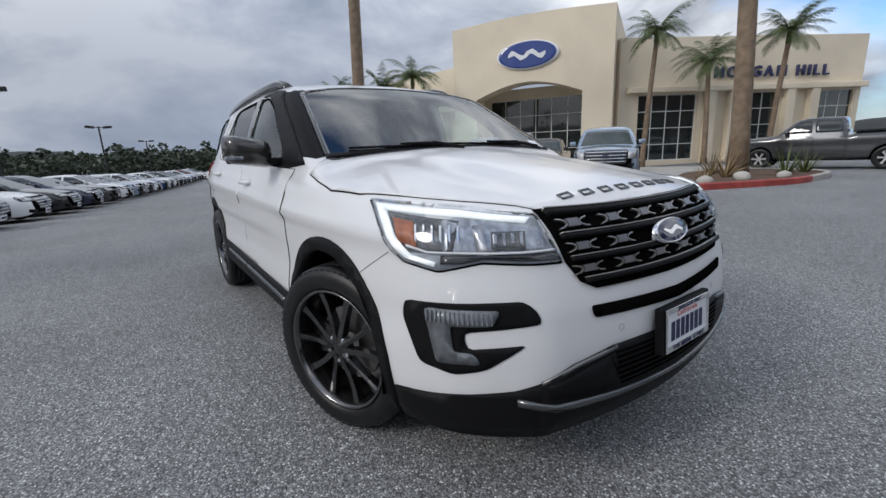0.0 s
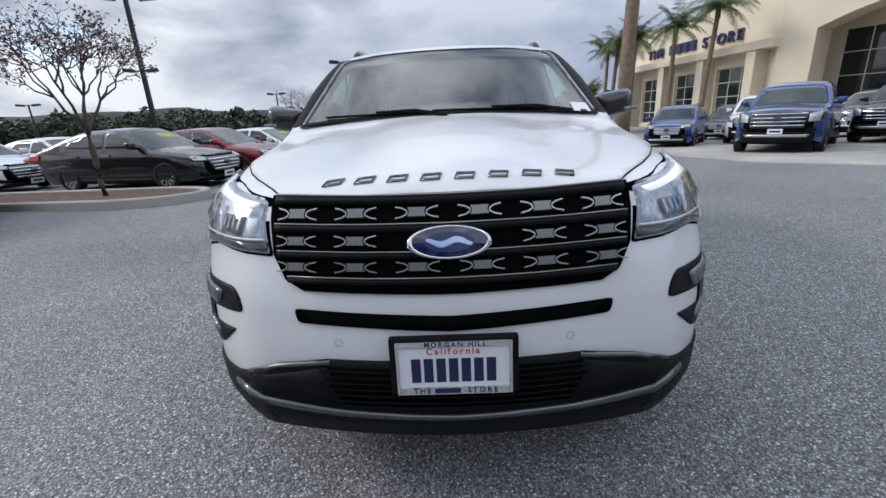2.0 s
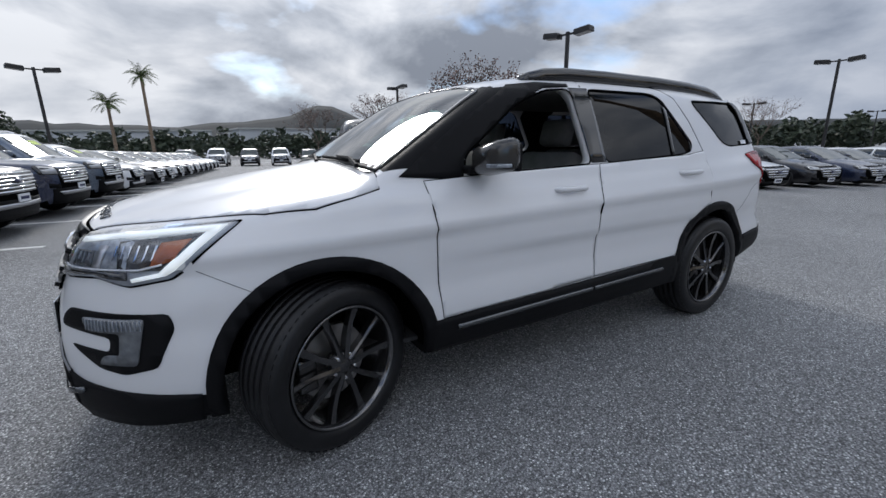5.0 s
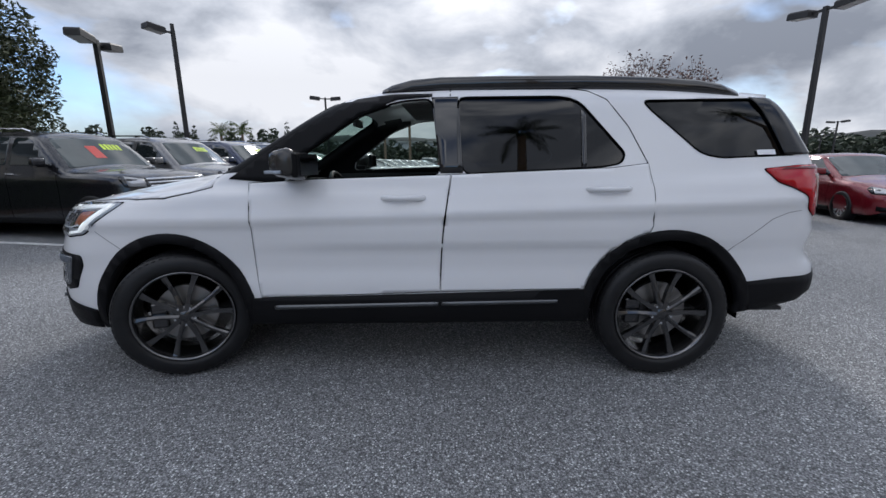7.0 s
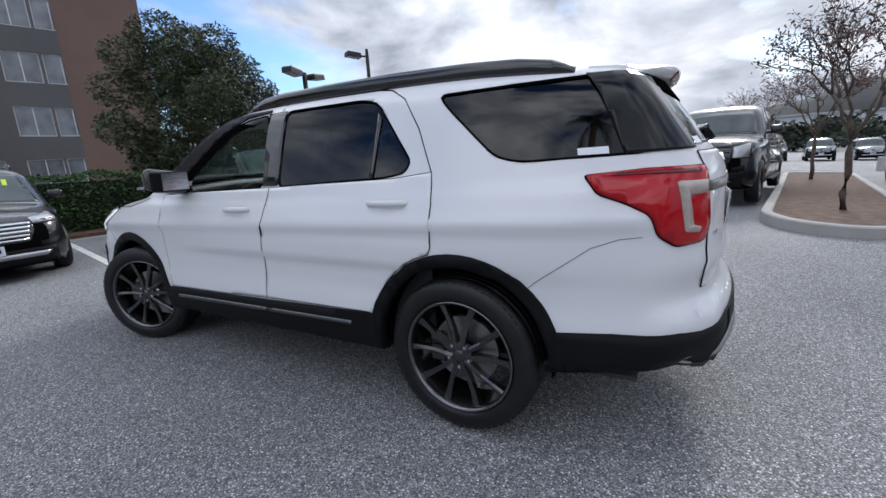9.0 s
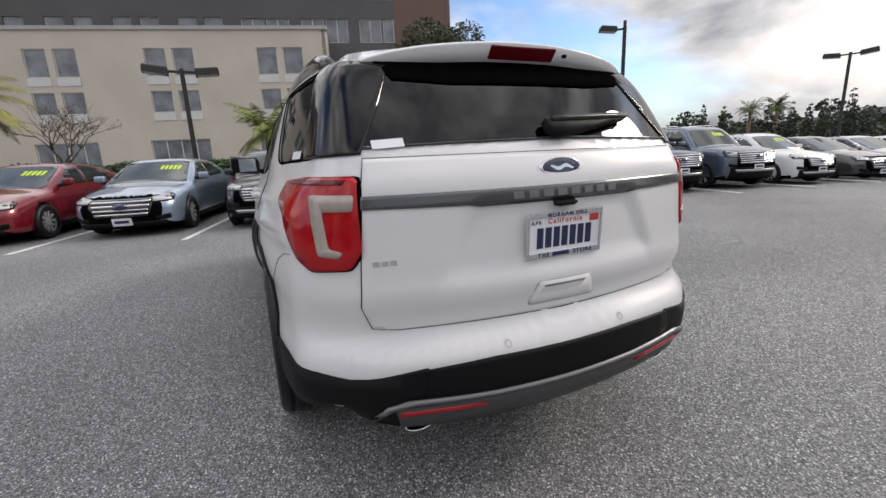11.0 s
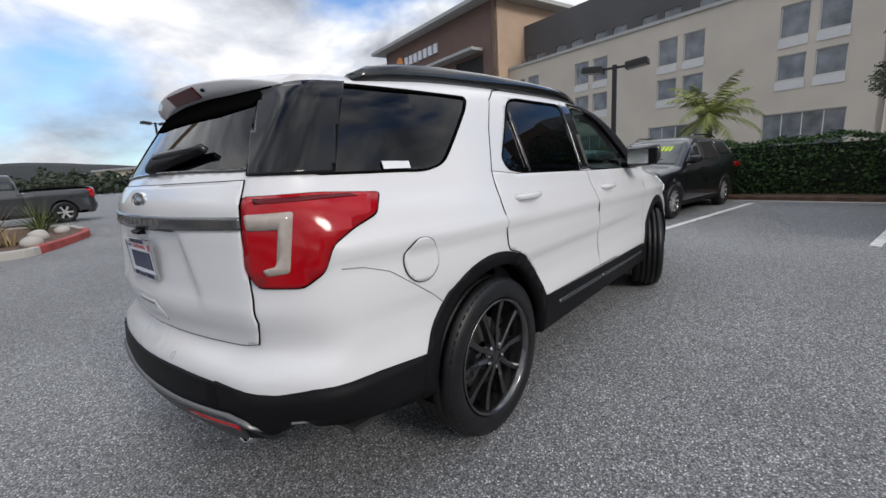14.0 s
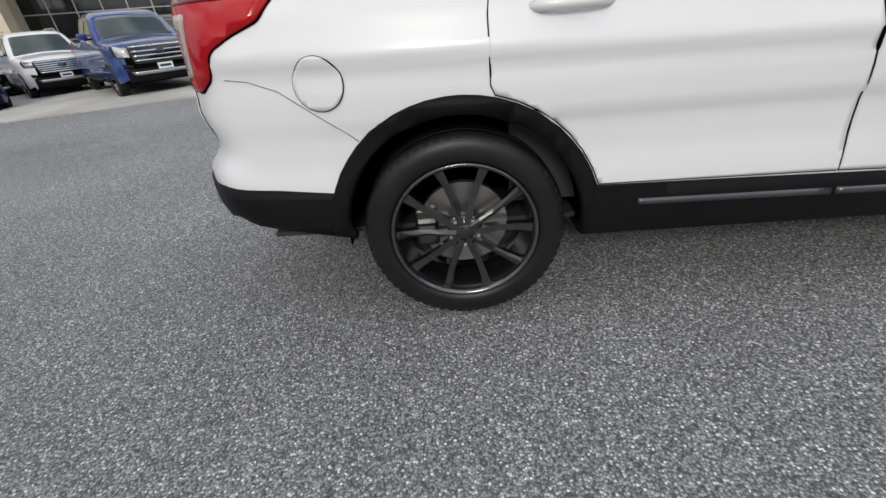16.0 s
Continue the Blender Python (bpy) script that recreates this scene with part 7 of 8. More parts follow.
        part("tail_lamp", sk.patch([(sp["rx"] + 0.03, w - 0.34 if dz < 0.2 else w - 0.20, tz), (sp["rx"] + 0.30, w, tz), (sp["rx"] + 0.26, w, tz - dz), (sp["rx"] + 0.03, w - 0.30 if dz < 0.2 else w - 0.20, tz - dz)], (-0.7, 0.7, 0), cr, 0.012, 0.015, 0.1, s < 0), RED_LENS, root, "red tail lamp", True)
        (bx, bz), (tx, tz2) = sp["ws"]
        mx, my, mz = sp["wins"][0][0][0] - 0.10, s * (w + 0.09), belt + 0.09
        mir = part("door_mirror", box(mx - 0.05, mx + 0.07, my - 0.10, my + 0.10, mz - 0.07, mz + 0.07, 0.03), PAINTED, root, "", True)
        part("mirror_stalk", box(mx - 0.02, mx + 0.05, min(s * (w - 0.10), my), max(s * (w - 0.10), my), mz - 0.09, mz - 0.05), BLACK_PLASTIC, mir)
        if kind in ("wagon", "crossover"):
            pts = [(sp["ws"][1][0] - 0.35, 0.02), (sp["ws"][1][0] - 0.5, 0.06), (-1.0, 0.065), (sp["bw"][1][0] + 0.5, 0.06), (sp["bw"][1][0] + 0.3, 0.02)]
            path = []
            for x, dz2 in pts:
                q = sk.reach([(x, w * 0.66, belt)], [(0, 0, 1)])[0]
                path.append((q[0], s * w * 0.66, q[2] + dz2))
            part("roof_rail", tube(path, 0.018, 6), CHROME if kind == "wagon" else BLACK_GLOSS, root)
        for sx in (1, -1):
            hub = new("wheel")
            hub.parent = root
            r, rim = sp["r"], sp["rim"]
            hub.matrix_basis = pose(sx * sp["wb"], s * (w - 0.115), r, 0, 0, 0 if s > 0 else 180)
            part("tyre", lathe([(rim, -0.10), (r - 0.03, -0.112), (r - 0.006, -0.09), (r, -0.05), (r, 0.05), (r - 0.006, 0.09), (r - 0.03, 0.112), (rim + 0.02, 0.108), (rim - 0.005, 0.09)], 32), RUBBER, hub, "", True)
            rm = lathe([(rim, 0.094), (rim - 0.012, 0.098), (rim - 0.02, 0.06), (rim - 0.03, 0.0), (0.0, -0.02)], 32)
            part("rim", rm, RIM_DARK, hub, "", True)
            n = 6 if kind in ("wagon", "pickup") else 10
            bw = 0.034 if n == 6 else 0.017
            sbm = bmesh.new()
            inner, faces = [], []
            pol = lambda rr, ww, a, dd: sbm.verts.new((rr * math.cos(a) - ww * math.sin(a), 0.085 - dd, rr * math.sin(a) + ww * math.cos(a)))
            for k in range(n):
                a = 2 * math.pi * k / n
                rows = [(pol(rr, -ww, a, dd), pol(rr, ww, a, dd)) for rr, ww, dd in ((0.062, bw * 0.9, 0.010), (rim * 0.55, bw * 0.8, 0.006), (rim - 0.008, bw * 1.25, 0.0))]
                inner += [rows[0][0], rows[0][1]]
                faces += [sbm.faces.new((p[0], q[0], q[1], p[1])) for p, q in zip(rows, rows[1:])]
            faces.append(sbm.faces.new(inner))
            ext = bmesh.ops.extrude_face_region(sbm, geom=faces)
            bmesh.ops.translate(sbm, vec=(0, -0.045, 0), verts=[v for v in ext["geom"] if isinstance(v, bmesh.types.BMVert)])
            bmesh.ops.recalc_face_normals(sbm, faces=sbm.faces)
            part("wheel_face", sbm, RIM_DARK if kind == "coupe" or dark_face else ALLOY, hub, "spoked wheel face")
    gw, gb, z0, z1, nb = sp["grille"]
    gr2 = part("grille", sk.patch([tuple(q) for q in rounded([(2, -gw, z1), (2, gw, z1), (2, gw, (z0 + z1) / 2), (2, gb, z0), (2, -gb, z0), (2, -gw, (z0 + z1) / 2)], 0.04, 2)], (1, 0, 0), cf, 0.008, 0.01, 0.1), BLACK_GLOSS, root, "black grille", True)
    bar_mat = GRILLE_BAR if dark_face or kind == "coupe" else CHROME
    for i in range(nb):
        z = z0 + (z1 - z0) * (i + 0.7) / (nb + 0.4)
        g = gb + (gw - gb) * (i + 0.7) / nb - 0.02
        part("grille_bar", sk.patch([(2, -g, z + 0.012), (2, g, z + 0.012), (2, g, z - 0.012), (2, -g, z - 0.012)], (1, 0, 0), cf, 0.022, 0.015, 0.15), bar_mat, gr2, "", True)
    zc = (z0 + z1) / 2 + 0.02
    if kind != "coupe":
        part("badge", sk.patch([(2, 0.11 * math.cos(a * 0.3927), zc + 0.045 * math.sin(a * 0.3927)) for a in range(16)], (1, 0, 0), cf, 0.035, 0.02, 0.3), BADGE_BLUE, gr2, "plain blue oval badge", True)
    part("lower_bumper", sk.patch([(2, -w + 0.22, z0 - 0.10), (2, w - 0.22, z0 - 0.10), (2, w - 0.22, sp["clear"] + 0.04), (2, -w + 0.22, sp["clear"] + 0.04)], (1, 0, 0), cf, 0.010, 0.01, 0.1), BLACK_PLASTIC, root, "", True)
    if kind in ("wagon", "crossover", "pickup"):
        part("skid_trim", sk.patch([(2, -w + 0.30, z0 - 0.16), (2, w - 0.30, z0 - 0.16), (2, w - 0.36, z0 - 0.23), (2, -w + 0.36, z0 - 0.23)], (1, 0, 0), cf, 0.018, 0.01, 0.15), BLACK_PLASTIC if dark_face else SATIN, root, "", True)
    pl = part("number_plate", sk.patch([(2, -0.16, z0 - 0.02), (2, 0.16, z0 - 0.02), (2, 0.16, z0 - 0.15), (2, -0.16, z0 - 0.15)], (1, 0, 0), cf, 0.03, 0.02, 0.3), PLATE_WHITE, root, "white dealer plate")
    part("plate_bar", sk.patch([(2, -0.12, z0 - 0.06), (2, 0.12, z0 - 0.06), (2, 0.12, z0 - 0.11), (2, -0.12, z0 - 0.11)], (1, 0, 0), cf, 0.033, 0.003, 0.3), INK_BLUE, pl)
    (bx, bz), (tx, tz2) = sp["ws"]
    nrm = Vector((tz2 - bz, 0, bx - tx)).normalized()
    wq = [(bx, -w * 0.82, bz + 0.03), (bx, w * 0.82, bz + 0.03), (tx, w * 0.66, tz2 - 0.01), (tx, -w * 0.66, tz2 - 0.01)]
    cw = ((bx + tx) / 2 - nrm.x * 0.8, 0, (bz + tz2) / 2 - nrm.z * 0.8)
    part("windscreen", sk.patch([tuple(q) for q in rounded(wq, 0.06, 2)], nrm, cw, 0.004, 0.004, 0.12), SCREEN_GLASS, root, "pale reflecting windscreen", True)
    (bx, bz), (tx, tz2) = sp["bw"]
    nrm2 = Vector((-(tz2 - bz), 0, tx - bx)).normalized()
    wq = [(bx, -w * 0.74, bz + 0.05), (bx, w * 0.74, bz + 0.05), (tx, w * 0.62, tz2 - 0.02), (tx, -w * 0.62, tz2 - 0.02)]
    part("rear_window", sk.patch([tuple(q) for q in rounded(wq, 0.06, 2)], nrm2, ((bx + tx) / 2 - nrm2.x * 0.6, 0, (bz + tz2) / 2 - nrm2.z * 0.6), 0.004, 0.004, 0.12), DARK_GLASS, root, "", True)
    root["screen"] = 0
    if kind == "pickup":
        part("bed_cover", box(-2.98, -0.88, -0.82, 0.82, 1.375, 1.40, 0.01), BLACK_PLASTIC, root, "black bed cover", True)
        for s in (1, -1):
            part("running_board", box(-0.9, 0.95, s * 1.0 - 0.10, s * 1.0 + 0.10, 0.36, 0.41, 0.015), BLACK_PLASTIC, root)
    return root, sk, sp, nrm, cw


SCREEN_GLASS = surf("reflecting windscreen", (0.06, 0.075, 0.075), 0.05, var=0.3, scale=2, spec=0.55)
BASES = {}


def car(kind, x, y, rz, colour, label, group, mark=False, dark_face=False, size=1.0):
    key = (kind, dark_face)
    if key not in BASES:
        root, sk, sp, nrm, cw = build_car(kind, label, dark_face)
        BASES[key] = (root, sk, sp, nrm, cw)
        root["used"] = 0
    root, sk, sp, nrm, cw = BASES[key]
    m = pose(x, y, land(x, y), 0, 0, rz) @ Matrix.Scale(size, 4)
    if root["used"] == 0:
        root["used"] = 1
        root.matrix_basis = m
        o = root
    else:
        o = copy_thing(root, m)
        for ch in list(o.children):
            if ch.name.startswith(("price_mark", "window_card")):
                bpy.data.objects.remove(ch)
    tagged(o, label, "truck" if kind == "pickup" else "car", group)
    for ch in o.children_recursive:
        if ch.type == "MESH" and len(ch.material_slots) and ch.data.materials[0] == PAINTED:
            ch.material_slots[0].link = "OBJECT"
            ch.material_slots[0].material = PAINTS[colour]
    if mark:
        (bx, bz), (tx, tz2) = sp["ws"]
        a = Vector((tx, 0, tz2)).lerp(Vector((bx, 0, bz)), 0.22)
        b = Vector((tx, 0, tz2)).lerp(Vector((bx, 0, bz)), 0.42)
        for i in range(5):
            y0 = 0.10 + 0.085 * i
            part("price_mark", sk.patch([(a.x, y0, a.z), (a.x, y0 + 0.06, a.z), (b.x, y0 + 0.055, b.z), (b.x, y0 - 0.005, b.z)], nrm, cw, 0.007, 0, 0.3), SIGN_GREEN, o, "plain yellow-green bar")
    return o


LB = {"white": "white", "black": "black", "red": "dark red", "silver": "silver", "blue": "bright blue", "slate": "slate blue", "navy": "dark blue", "grey": "dark grey", "green": "grey-green", "ice": "pale blue", "stone": "warm grey"}
HEDGE_ROW = "cars nosed out of the hedge row"
NAMES = {"sedan": "four-door saloon", "coupe": "low sports coupe", "crossover": "mid-size crossover", "wagon": "large sport utility wagon", "pickup": "crew-cab pickup truck"}


def stall_car(k, kind, colour, inset=0.75, mark=False, extra="", size=1.0):
    half = SPECS[kind]["fx"] * size
    c = stall(k + 0.5, inset + half)
    return car(kind, c.x, c.y, 169.2, colour, f"{LB[colour]} {NAMES[kind]} parked in a marked stall{extra}", HEDGE_ROW, mark, False, size)


stall_car(0, "crossover", "black", 0.72, True, "", 0.92)
o = stall_car(-2, "wagon", "black", 0.55, True, "", 0.95)
sk, sp, nrm, cw = BASES[("wagon", False)][1:]
(bx, bz), (tx, tz2) = sp["ws"]
a, b = (Vector((tx, 0, tz2)).lerp(Vector((bx, 0, bz)), u) for u in (0.30, 0.72))
part("window_card", sk.patch([(a.x, -0.22, a.z), (a.x, -0.02, a.z), (b.x, -0.02, b.z), (b.x, -0.22, b.z)], nrm, cw, 0.008, 0, 0.3), INK_RED, o, "plain red card in the windscreen")
stall_car(-3, "wagon", "stone", 0.55, True)
stall_car(-4, "wagon", "navy", 0.6, True)
stall_car(-5, "wagon", "slate", 0.6, True)
stall_car(-6, "crossover", "white", 0.6, True)
stall_car(-7, "sedan", "grey", 0.7)
stall_car(1, "sedan", "ice", 0.8, True)
stall_car(2, "sedan", "red", 0.8, True)
stall_car(3, "coupe", "silver", 1.0, True)
stall_car(4, "coupe", "white", 1.0)
stall_car(5, "coupe", "white", 0.9)
stall_car(6, "sedan", "white", 0.9)
stall_car(7, "pickup", "white", 0.4)
stall_car(8, "pickup", "white", 0.3)
for k in range(9, 16):
    stall_car(k, "pickup" if k % 3 else "wagon", "white" if k % 4 else "silver", 0.5)
cols = ["white", "grey", "white", "silver", "black", "white", "ice", "grey", "white", "navy", "white"]
for k in range(-8, -17, -1):
    stall_car(k, "sedan", cols[k % len(cols)], 0.8)

# the long row beside the island, noses to the aisle
WROW = "saloons in the long row"
wcol = ["black", "red", "white", "white", "black", "navy", "grey", "white", "ice", "silver", "white", "blue", "white", "white", "black", "grey", "green", "white", "blue", "white"]
for i in range(26):
    n = Vector((-6.95, -5.55)) + Vector((-0.978, 0.205)) * 2.62 * i - Vector((0.19, 0.98)) * (SPECS["sedan"]["fx"])
    kd = "coupe" if i in (6, 8, 9, 11, 12, 14, 17, 18, 20) else "sedan"
    car(kd, n.x, n.y, 79, wcol[i % 20], f"{LB[wcol[i % 20]]} {NAMES[kd]} parked in the long row", WROW, mark=i in (0, 2, 3))
for i in range(20):
    n = Vector((-8.4, -13.8)) + Vector((-0.978, 0.205)) * 2.62 * i
    c = wcol[(i * 7 + 3) % 20]
    car("sedan", n.x, n.y, 79, c, f"{LB[c]} {NAMES['sedan']} parked in the second row", WROW)

# by the island and before the showroom
car("pickup", -3.15, -10.55, 77, "black", "black crew-cab pickup truck with black wheels beside the island", "", dark_face=True, size=1.09)
APRON = "vehicles on the concrete apron"
for kd, x, y, rz, c in (("pickup", -10.2, 10.5, -44, "blue"), ("pickup", -6.1, 12.5, -57, "ice"), ("crossover", -14.7, 9.3, -36, "blue"), ("wagon", -14.6, 12.6, -40, "white"), ("pickup", -11.6, 15.6, -58, "black"),
                        ("crossover", -8.7, 16.6, -60, "black"), ("crossover", -18.0, 13.6, -45, "navy"), ("wagon", -15.0, 17.5, -65, "silver")):
    car(kd, x, y, rz, c, f"{LB[c]} {NAMES[kd]} shown on the concrete apron", APRON)
car("pickup", -1.9, 20.6, 188, "grey", "dark grey crew-cab pickup truck behind the palm bed", "")
car("pickup", -25.0, 8.7, 8, "silver", "silver pickup truck with a capped bed beyond the palms", "")
FAR = "vehicles far across the lot"
for i in range(7):
    car("pickup" if i % 2 else "wagon", -16 + i * 3.1, -47 - i * 0.6, 82, ["black", "black", "grey", "white", "black", "white", "grey"][i], "dark vehicle standing far across the lot" if i not in (3, 5) else "white vehicle standing far across the lot", FAR)
for i in range(10):
    car("sedan" if i % 3 else "wagon", -54 - i * 3.0, 7.5 + i * 0.8 + 10 * (i > 4), -100, ["white", "white", "silver", "grey"][i % 4], f"{['white', 'white', 'silver', 'dark grey'][i % 4]} vehicle parked at the far lot end", FAR)


# ---- planting ----
def quads_object(name, P, mat, parent=None, kind=""):
    """P: n x 4 x 3 corners of leaves."""
    n = len(P)
    me = bpy.data.meshes.new(name)
    me.vertices.add(4 * n)
    me.vertices.foreach_set("co", np.ascontiguousarray(P, dtype=np.float32).reshape(-1))
    me.loops.add(4 * n)
    me.loops.foreach_set("vertex_index", np.arange(4 * n, dtype=np.int32))
    me.polygons.add(n)
    me.polygons.foreach_set("loop_start", np.arange(0, 4 * n, 4, dtype=np.int32))
    me.update(calc_edges=True)
    me.materials.append(mat)
    ob = new(name, me)
    ob.parent = parent
    if kind:
        ob["kind"] = kind
    return ob


def leaf_quads(C, size, rng, droop=0.0, slim=0.45):
    """A narrow leaf at each centre, turned at random."""
    n = len(C)
    a = rng.normal(size=(n, 3))
    a[:, 2] = a[:, 2] * 0.6 - droop
    a /= np.linalg.norm(a, axis=1)[:, None]
    b = np.cross(a, rng.normal(size=(n, 3)))
    b /= np.linalg.norm(b, axis=1)[:, None]
    L = size * rng.uniform(0.6, 1.3, (n, 1))
    a, b = a * L, b * L * slim
    return np.stack([C - a, C + b * 0.8 - a * 0.1, C + a, C - b * 0.8 - a * 0.1], 1)


def clump_centres(clumps, per, rng):
    """Leaf places in ragged shells round clump centres (x, y, z, r)."""
    out = []
    for x, y, z, r in clumps:
        n = int(per * r * r)
        d = rng.normal(size=(n, 3))
        d /= np.linalg.norm(d, axis=1)[:, None]
        k = r * rng.uniform(0.45, 1.08, (n, 1)) ** 0.6
        d[:, 2] *= 0.8
        out.append(np.array([x, y, z]) + d * k)
    return np.concatenate(out)


def limb(bm, a, b, r0, r1, rng, n=4, wob=0.08, sides=6):
    a, b = np.array(a, float), np.array(b, float)
    L = np.linalg.norm(b - a)
    pts, rad = [], []
    for i in range(n + 1):
        u = i / n
        p = a + (b - a) * u + (rng.normal(size=3) * wob * L * (0 < i < n))
        pts.append(tuple(p))
        rad.append(r0 + (r1 - r0) * u)
    tube(pts, rad, sides, bm)
    return pts


def evergreen(x, y, h, spread, seed, per=420, leaf=0.085, label="", mat=None, bare=0.22, group=""):
    rng = np.random.default_rng(seed)
    o = thing("broadleaf_tree", label or "dense dark green evergreen tree behind the hedge", "tree", pose(x, y, land(x, y)), group)
    bm = bmesh.new()
    limb(bm, (0, 0, 0), (0.1, 0, h * bare + 0.3), 0.16 * h / 6, 0.11 * h / 6, rng, 3, 0.03, 8)
    clumps = []
    for k in range(int(24 * spread)):
        t = 2.4 * k + rng.uniform(-0.5, 0.5)
        u = (k + rng.uniform(0, 1)) / int(24 * spread)
        z = h * (bare + (0.93 - bare) * u)
        rr = spread * math.sqrt(max(0.05, 1 - (2 * u - 0.85) ** 2 / 1.6)) * rng.uniform(0.12, 0.85) ** 0.6
        cx, cy = rr * math.cos(t), rr * math.sin(t)
        clumps.append((cx, cy, z, rng.uniform(0.40, 0.74) * spread / 2.4))
        if k < 12:
            limb(bm, (0.05, 0, h * (bare * 0.8 + 0.12 * (k % 4))), (cx * 0.9, cy * 0.9, z), 0.06 * h / 6, 0.015, rng, 4, 0.06, 5)
    part("trunk", bm, BARK, o, "", True)
    C = clump_centres(clumps, per, rng)
    quads_object("crown", leaf_quads(C, leaf, rng, 0.2), mat or LEAF, o, "stuff")
    return o


def bare_tree(x, y, h, spread, seed, leaves=900):
    rng = np.random.default_rng(seed)
    o = thing("young_tree", "slender young tree with thin bare branches and few brown leaves", "tree", pose(x, y, land(x, y)), "island trees")
    bm = bmesh.new()
    tips = []
    fork = h * 0.42
    limb(bm, (0, 0, 0.05), (0.03, 0.02, fork), 0.06, 0.048, rng, 4, 0.015, 8)

    def grow(p, d, r, L, lev):
        q = np.array(p) + np.array(d) * L
        pts = limb(bm, p, q, r, r * 0.62, rng, 3, 0.05, 5 if lev < 2 else 3)
        if lev >= 2:
            tips.extend([np.array(pts[-1]), (np.array(pts[-1]) + np.array(pts[-2])) / 2, np.array(pts[1])])
        if lev == 4:
            return
        for k in range(3 if lev < 3 else 2):
            nd = np.array(d) + rng.normal(size=3) * (0.42 + 0.05 * lev)
            nd[2] = abs(nd[2]) * 0.8 + 0.18
            nd /= np.linalg.norm(nd)
            grow(tuple(q), nd, r * 0.6, L * rng.uniform(0.62, 0.85), lev + 1)
    for k in range(5):
        t = 2 * math.pi * k / 5 + rng.uniform(-0.3, 0.3)
        d = np.array([math.cos(t) * spread / h * 1.25, math.sin(t) * spread / h * 1.25, 0.85])
        d /= np.linalg.norm(d)
        grow((0.03, 0.02, fork - 0.05 * (k % 3)), d, 0.034, h * 0.22, 0)
    part("trunk", bm, BARK, o, "", True)
    T = np.array(tips)
    C = T[rng.integers(0, len(T), leaves)] + rng.normal(size=(leaves, 3)) * 0.06
    quads_object("crown", leaf_quads(C, 0.034, rng, 0.4, 0.6), LEAF_DRY, o, "stuff")
    return o


def palm(x, y, h, seed, fronds=26, length=2.2, lean=(0, 0), r=0.17, mat=None, label="", droop=1.0, kind="palm_tree"):
    rng = np.random.default_rng(seed)
    o = thing(kind, label or "tall feather palm with a slim ringed trunk", "palm", pose(x, y, land(x, y)), "palms")
    pts = [(lean[0] * (i / 10) ** 1.3, lean[1] * (i / 10) ** 1.3, h * i / 10) for i in range(11)]
    loops, rad = [], []
    for i in range(11):
        rad.append(r * (1.35 if i == 0 else 1.1 - 0.025 * i))
    part("trunk", tube(pts, rad, 12), PALM_BARK, o, "", True)
    if fronds == 0:
        return o
    top = np.array(pts[-1])
    bm = bmesh.new()
    tube([tuple(top - np.array([0, 0, 0.1])), tuple(top + np.array([0, 0, 0.5])), tuple(top + np.array([0, 0, 0.9]))], [r * 1.05, r * 0.85, 0.03], 8, bm)
    part("crown_shaft", bm, LEAF_PALM, o, "", True)
    Q = []
    for k in range(fronds):
        t = 2 * math.pi * (k * 0.382) + rng.uniform(-0.2, 0.2)
        el = rng.uniform(-0.35, 1.25)
        L = length * rng.uniform(0.8, 1.1)
        d = np.array([math.cos(t) * math.cos(el), math.sin(t) * math.cos(el), math.sin(el)])
        side = np.array([-math.sin(t), math.cos(t), 0])
        p = top + np.array([0, 0, 0.55])
        n = 16
        for i in range(n):
            u = (i + 1) / n
            q = p + d * (L / n)
            d = d + np.array([0, 0, -0.115 * droop * (0.4 + u)])
            d /= np.linalg.norm(d)
            w = 0.014 * (1 - 0.7 * u)
            Q.append([p - side * w, q - side * w, q + side * w, p + side * w])
            if u > 0.12:
                ll = 0.55 * length / 2.2 * math.sin(math.pi * (0.12 + 0.86 * u)) ** 0.7
                for sg in (-1, 1):
                    for j in range(2):
                        base = p + (q - p) * (j * 0.5)
                        dd = side * sg * 0.75 + d * 0.55 + np.array([0, 0, -0.45 * droop + rng.uniform(-0.25, 0.15)])
                        dd /= np.linalg.norm(dd)
                        tip = base + dd * ll * rng.uniform(0.8, 1.15)
                        wv = d * 0.018
                        Q.append([base - wv, base + wv, tip * 0.35 + base * 0.65 + wv * 1.4, tip])
            p = q
    quads_object("fronds", np.array(Q), mat or LEAF_PALM, o, "stuff")
    return o


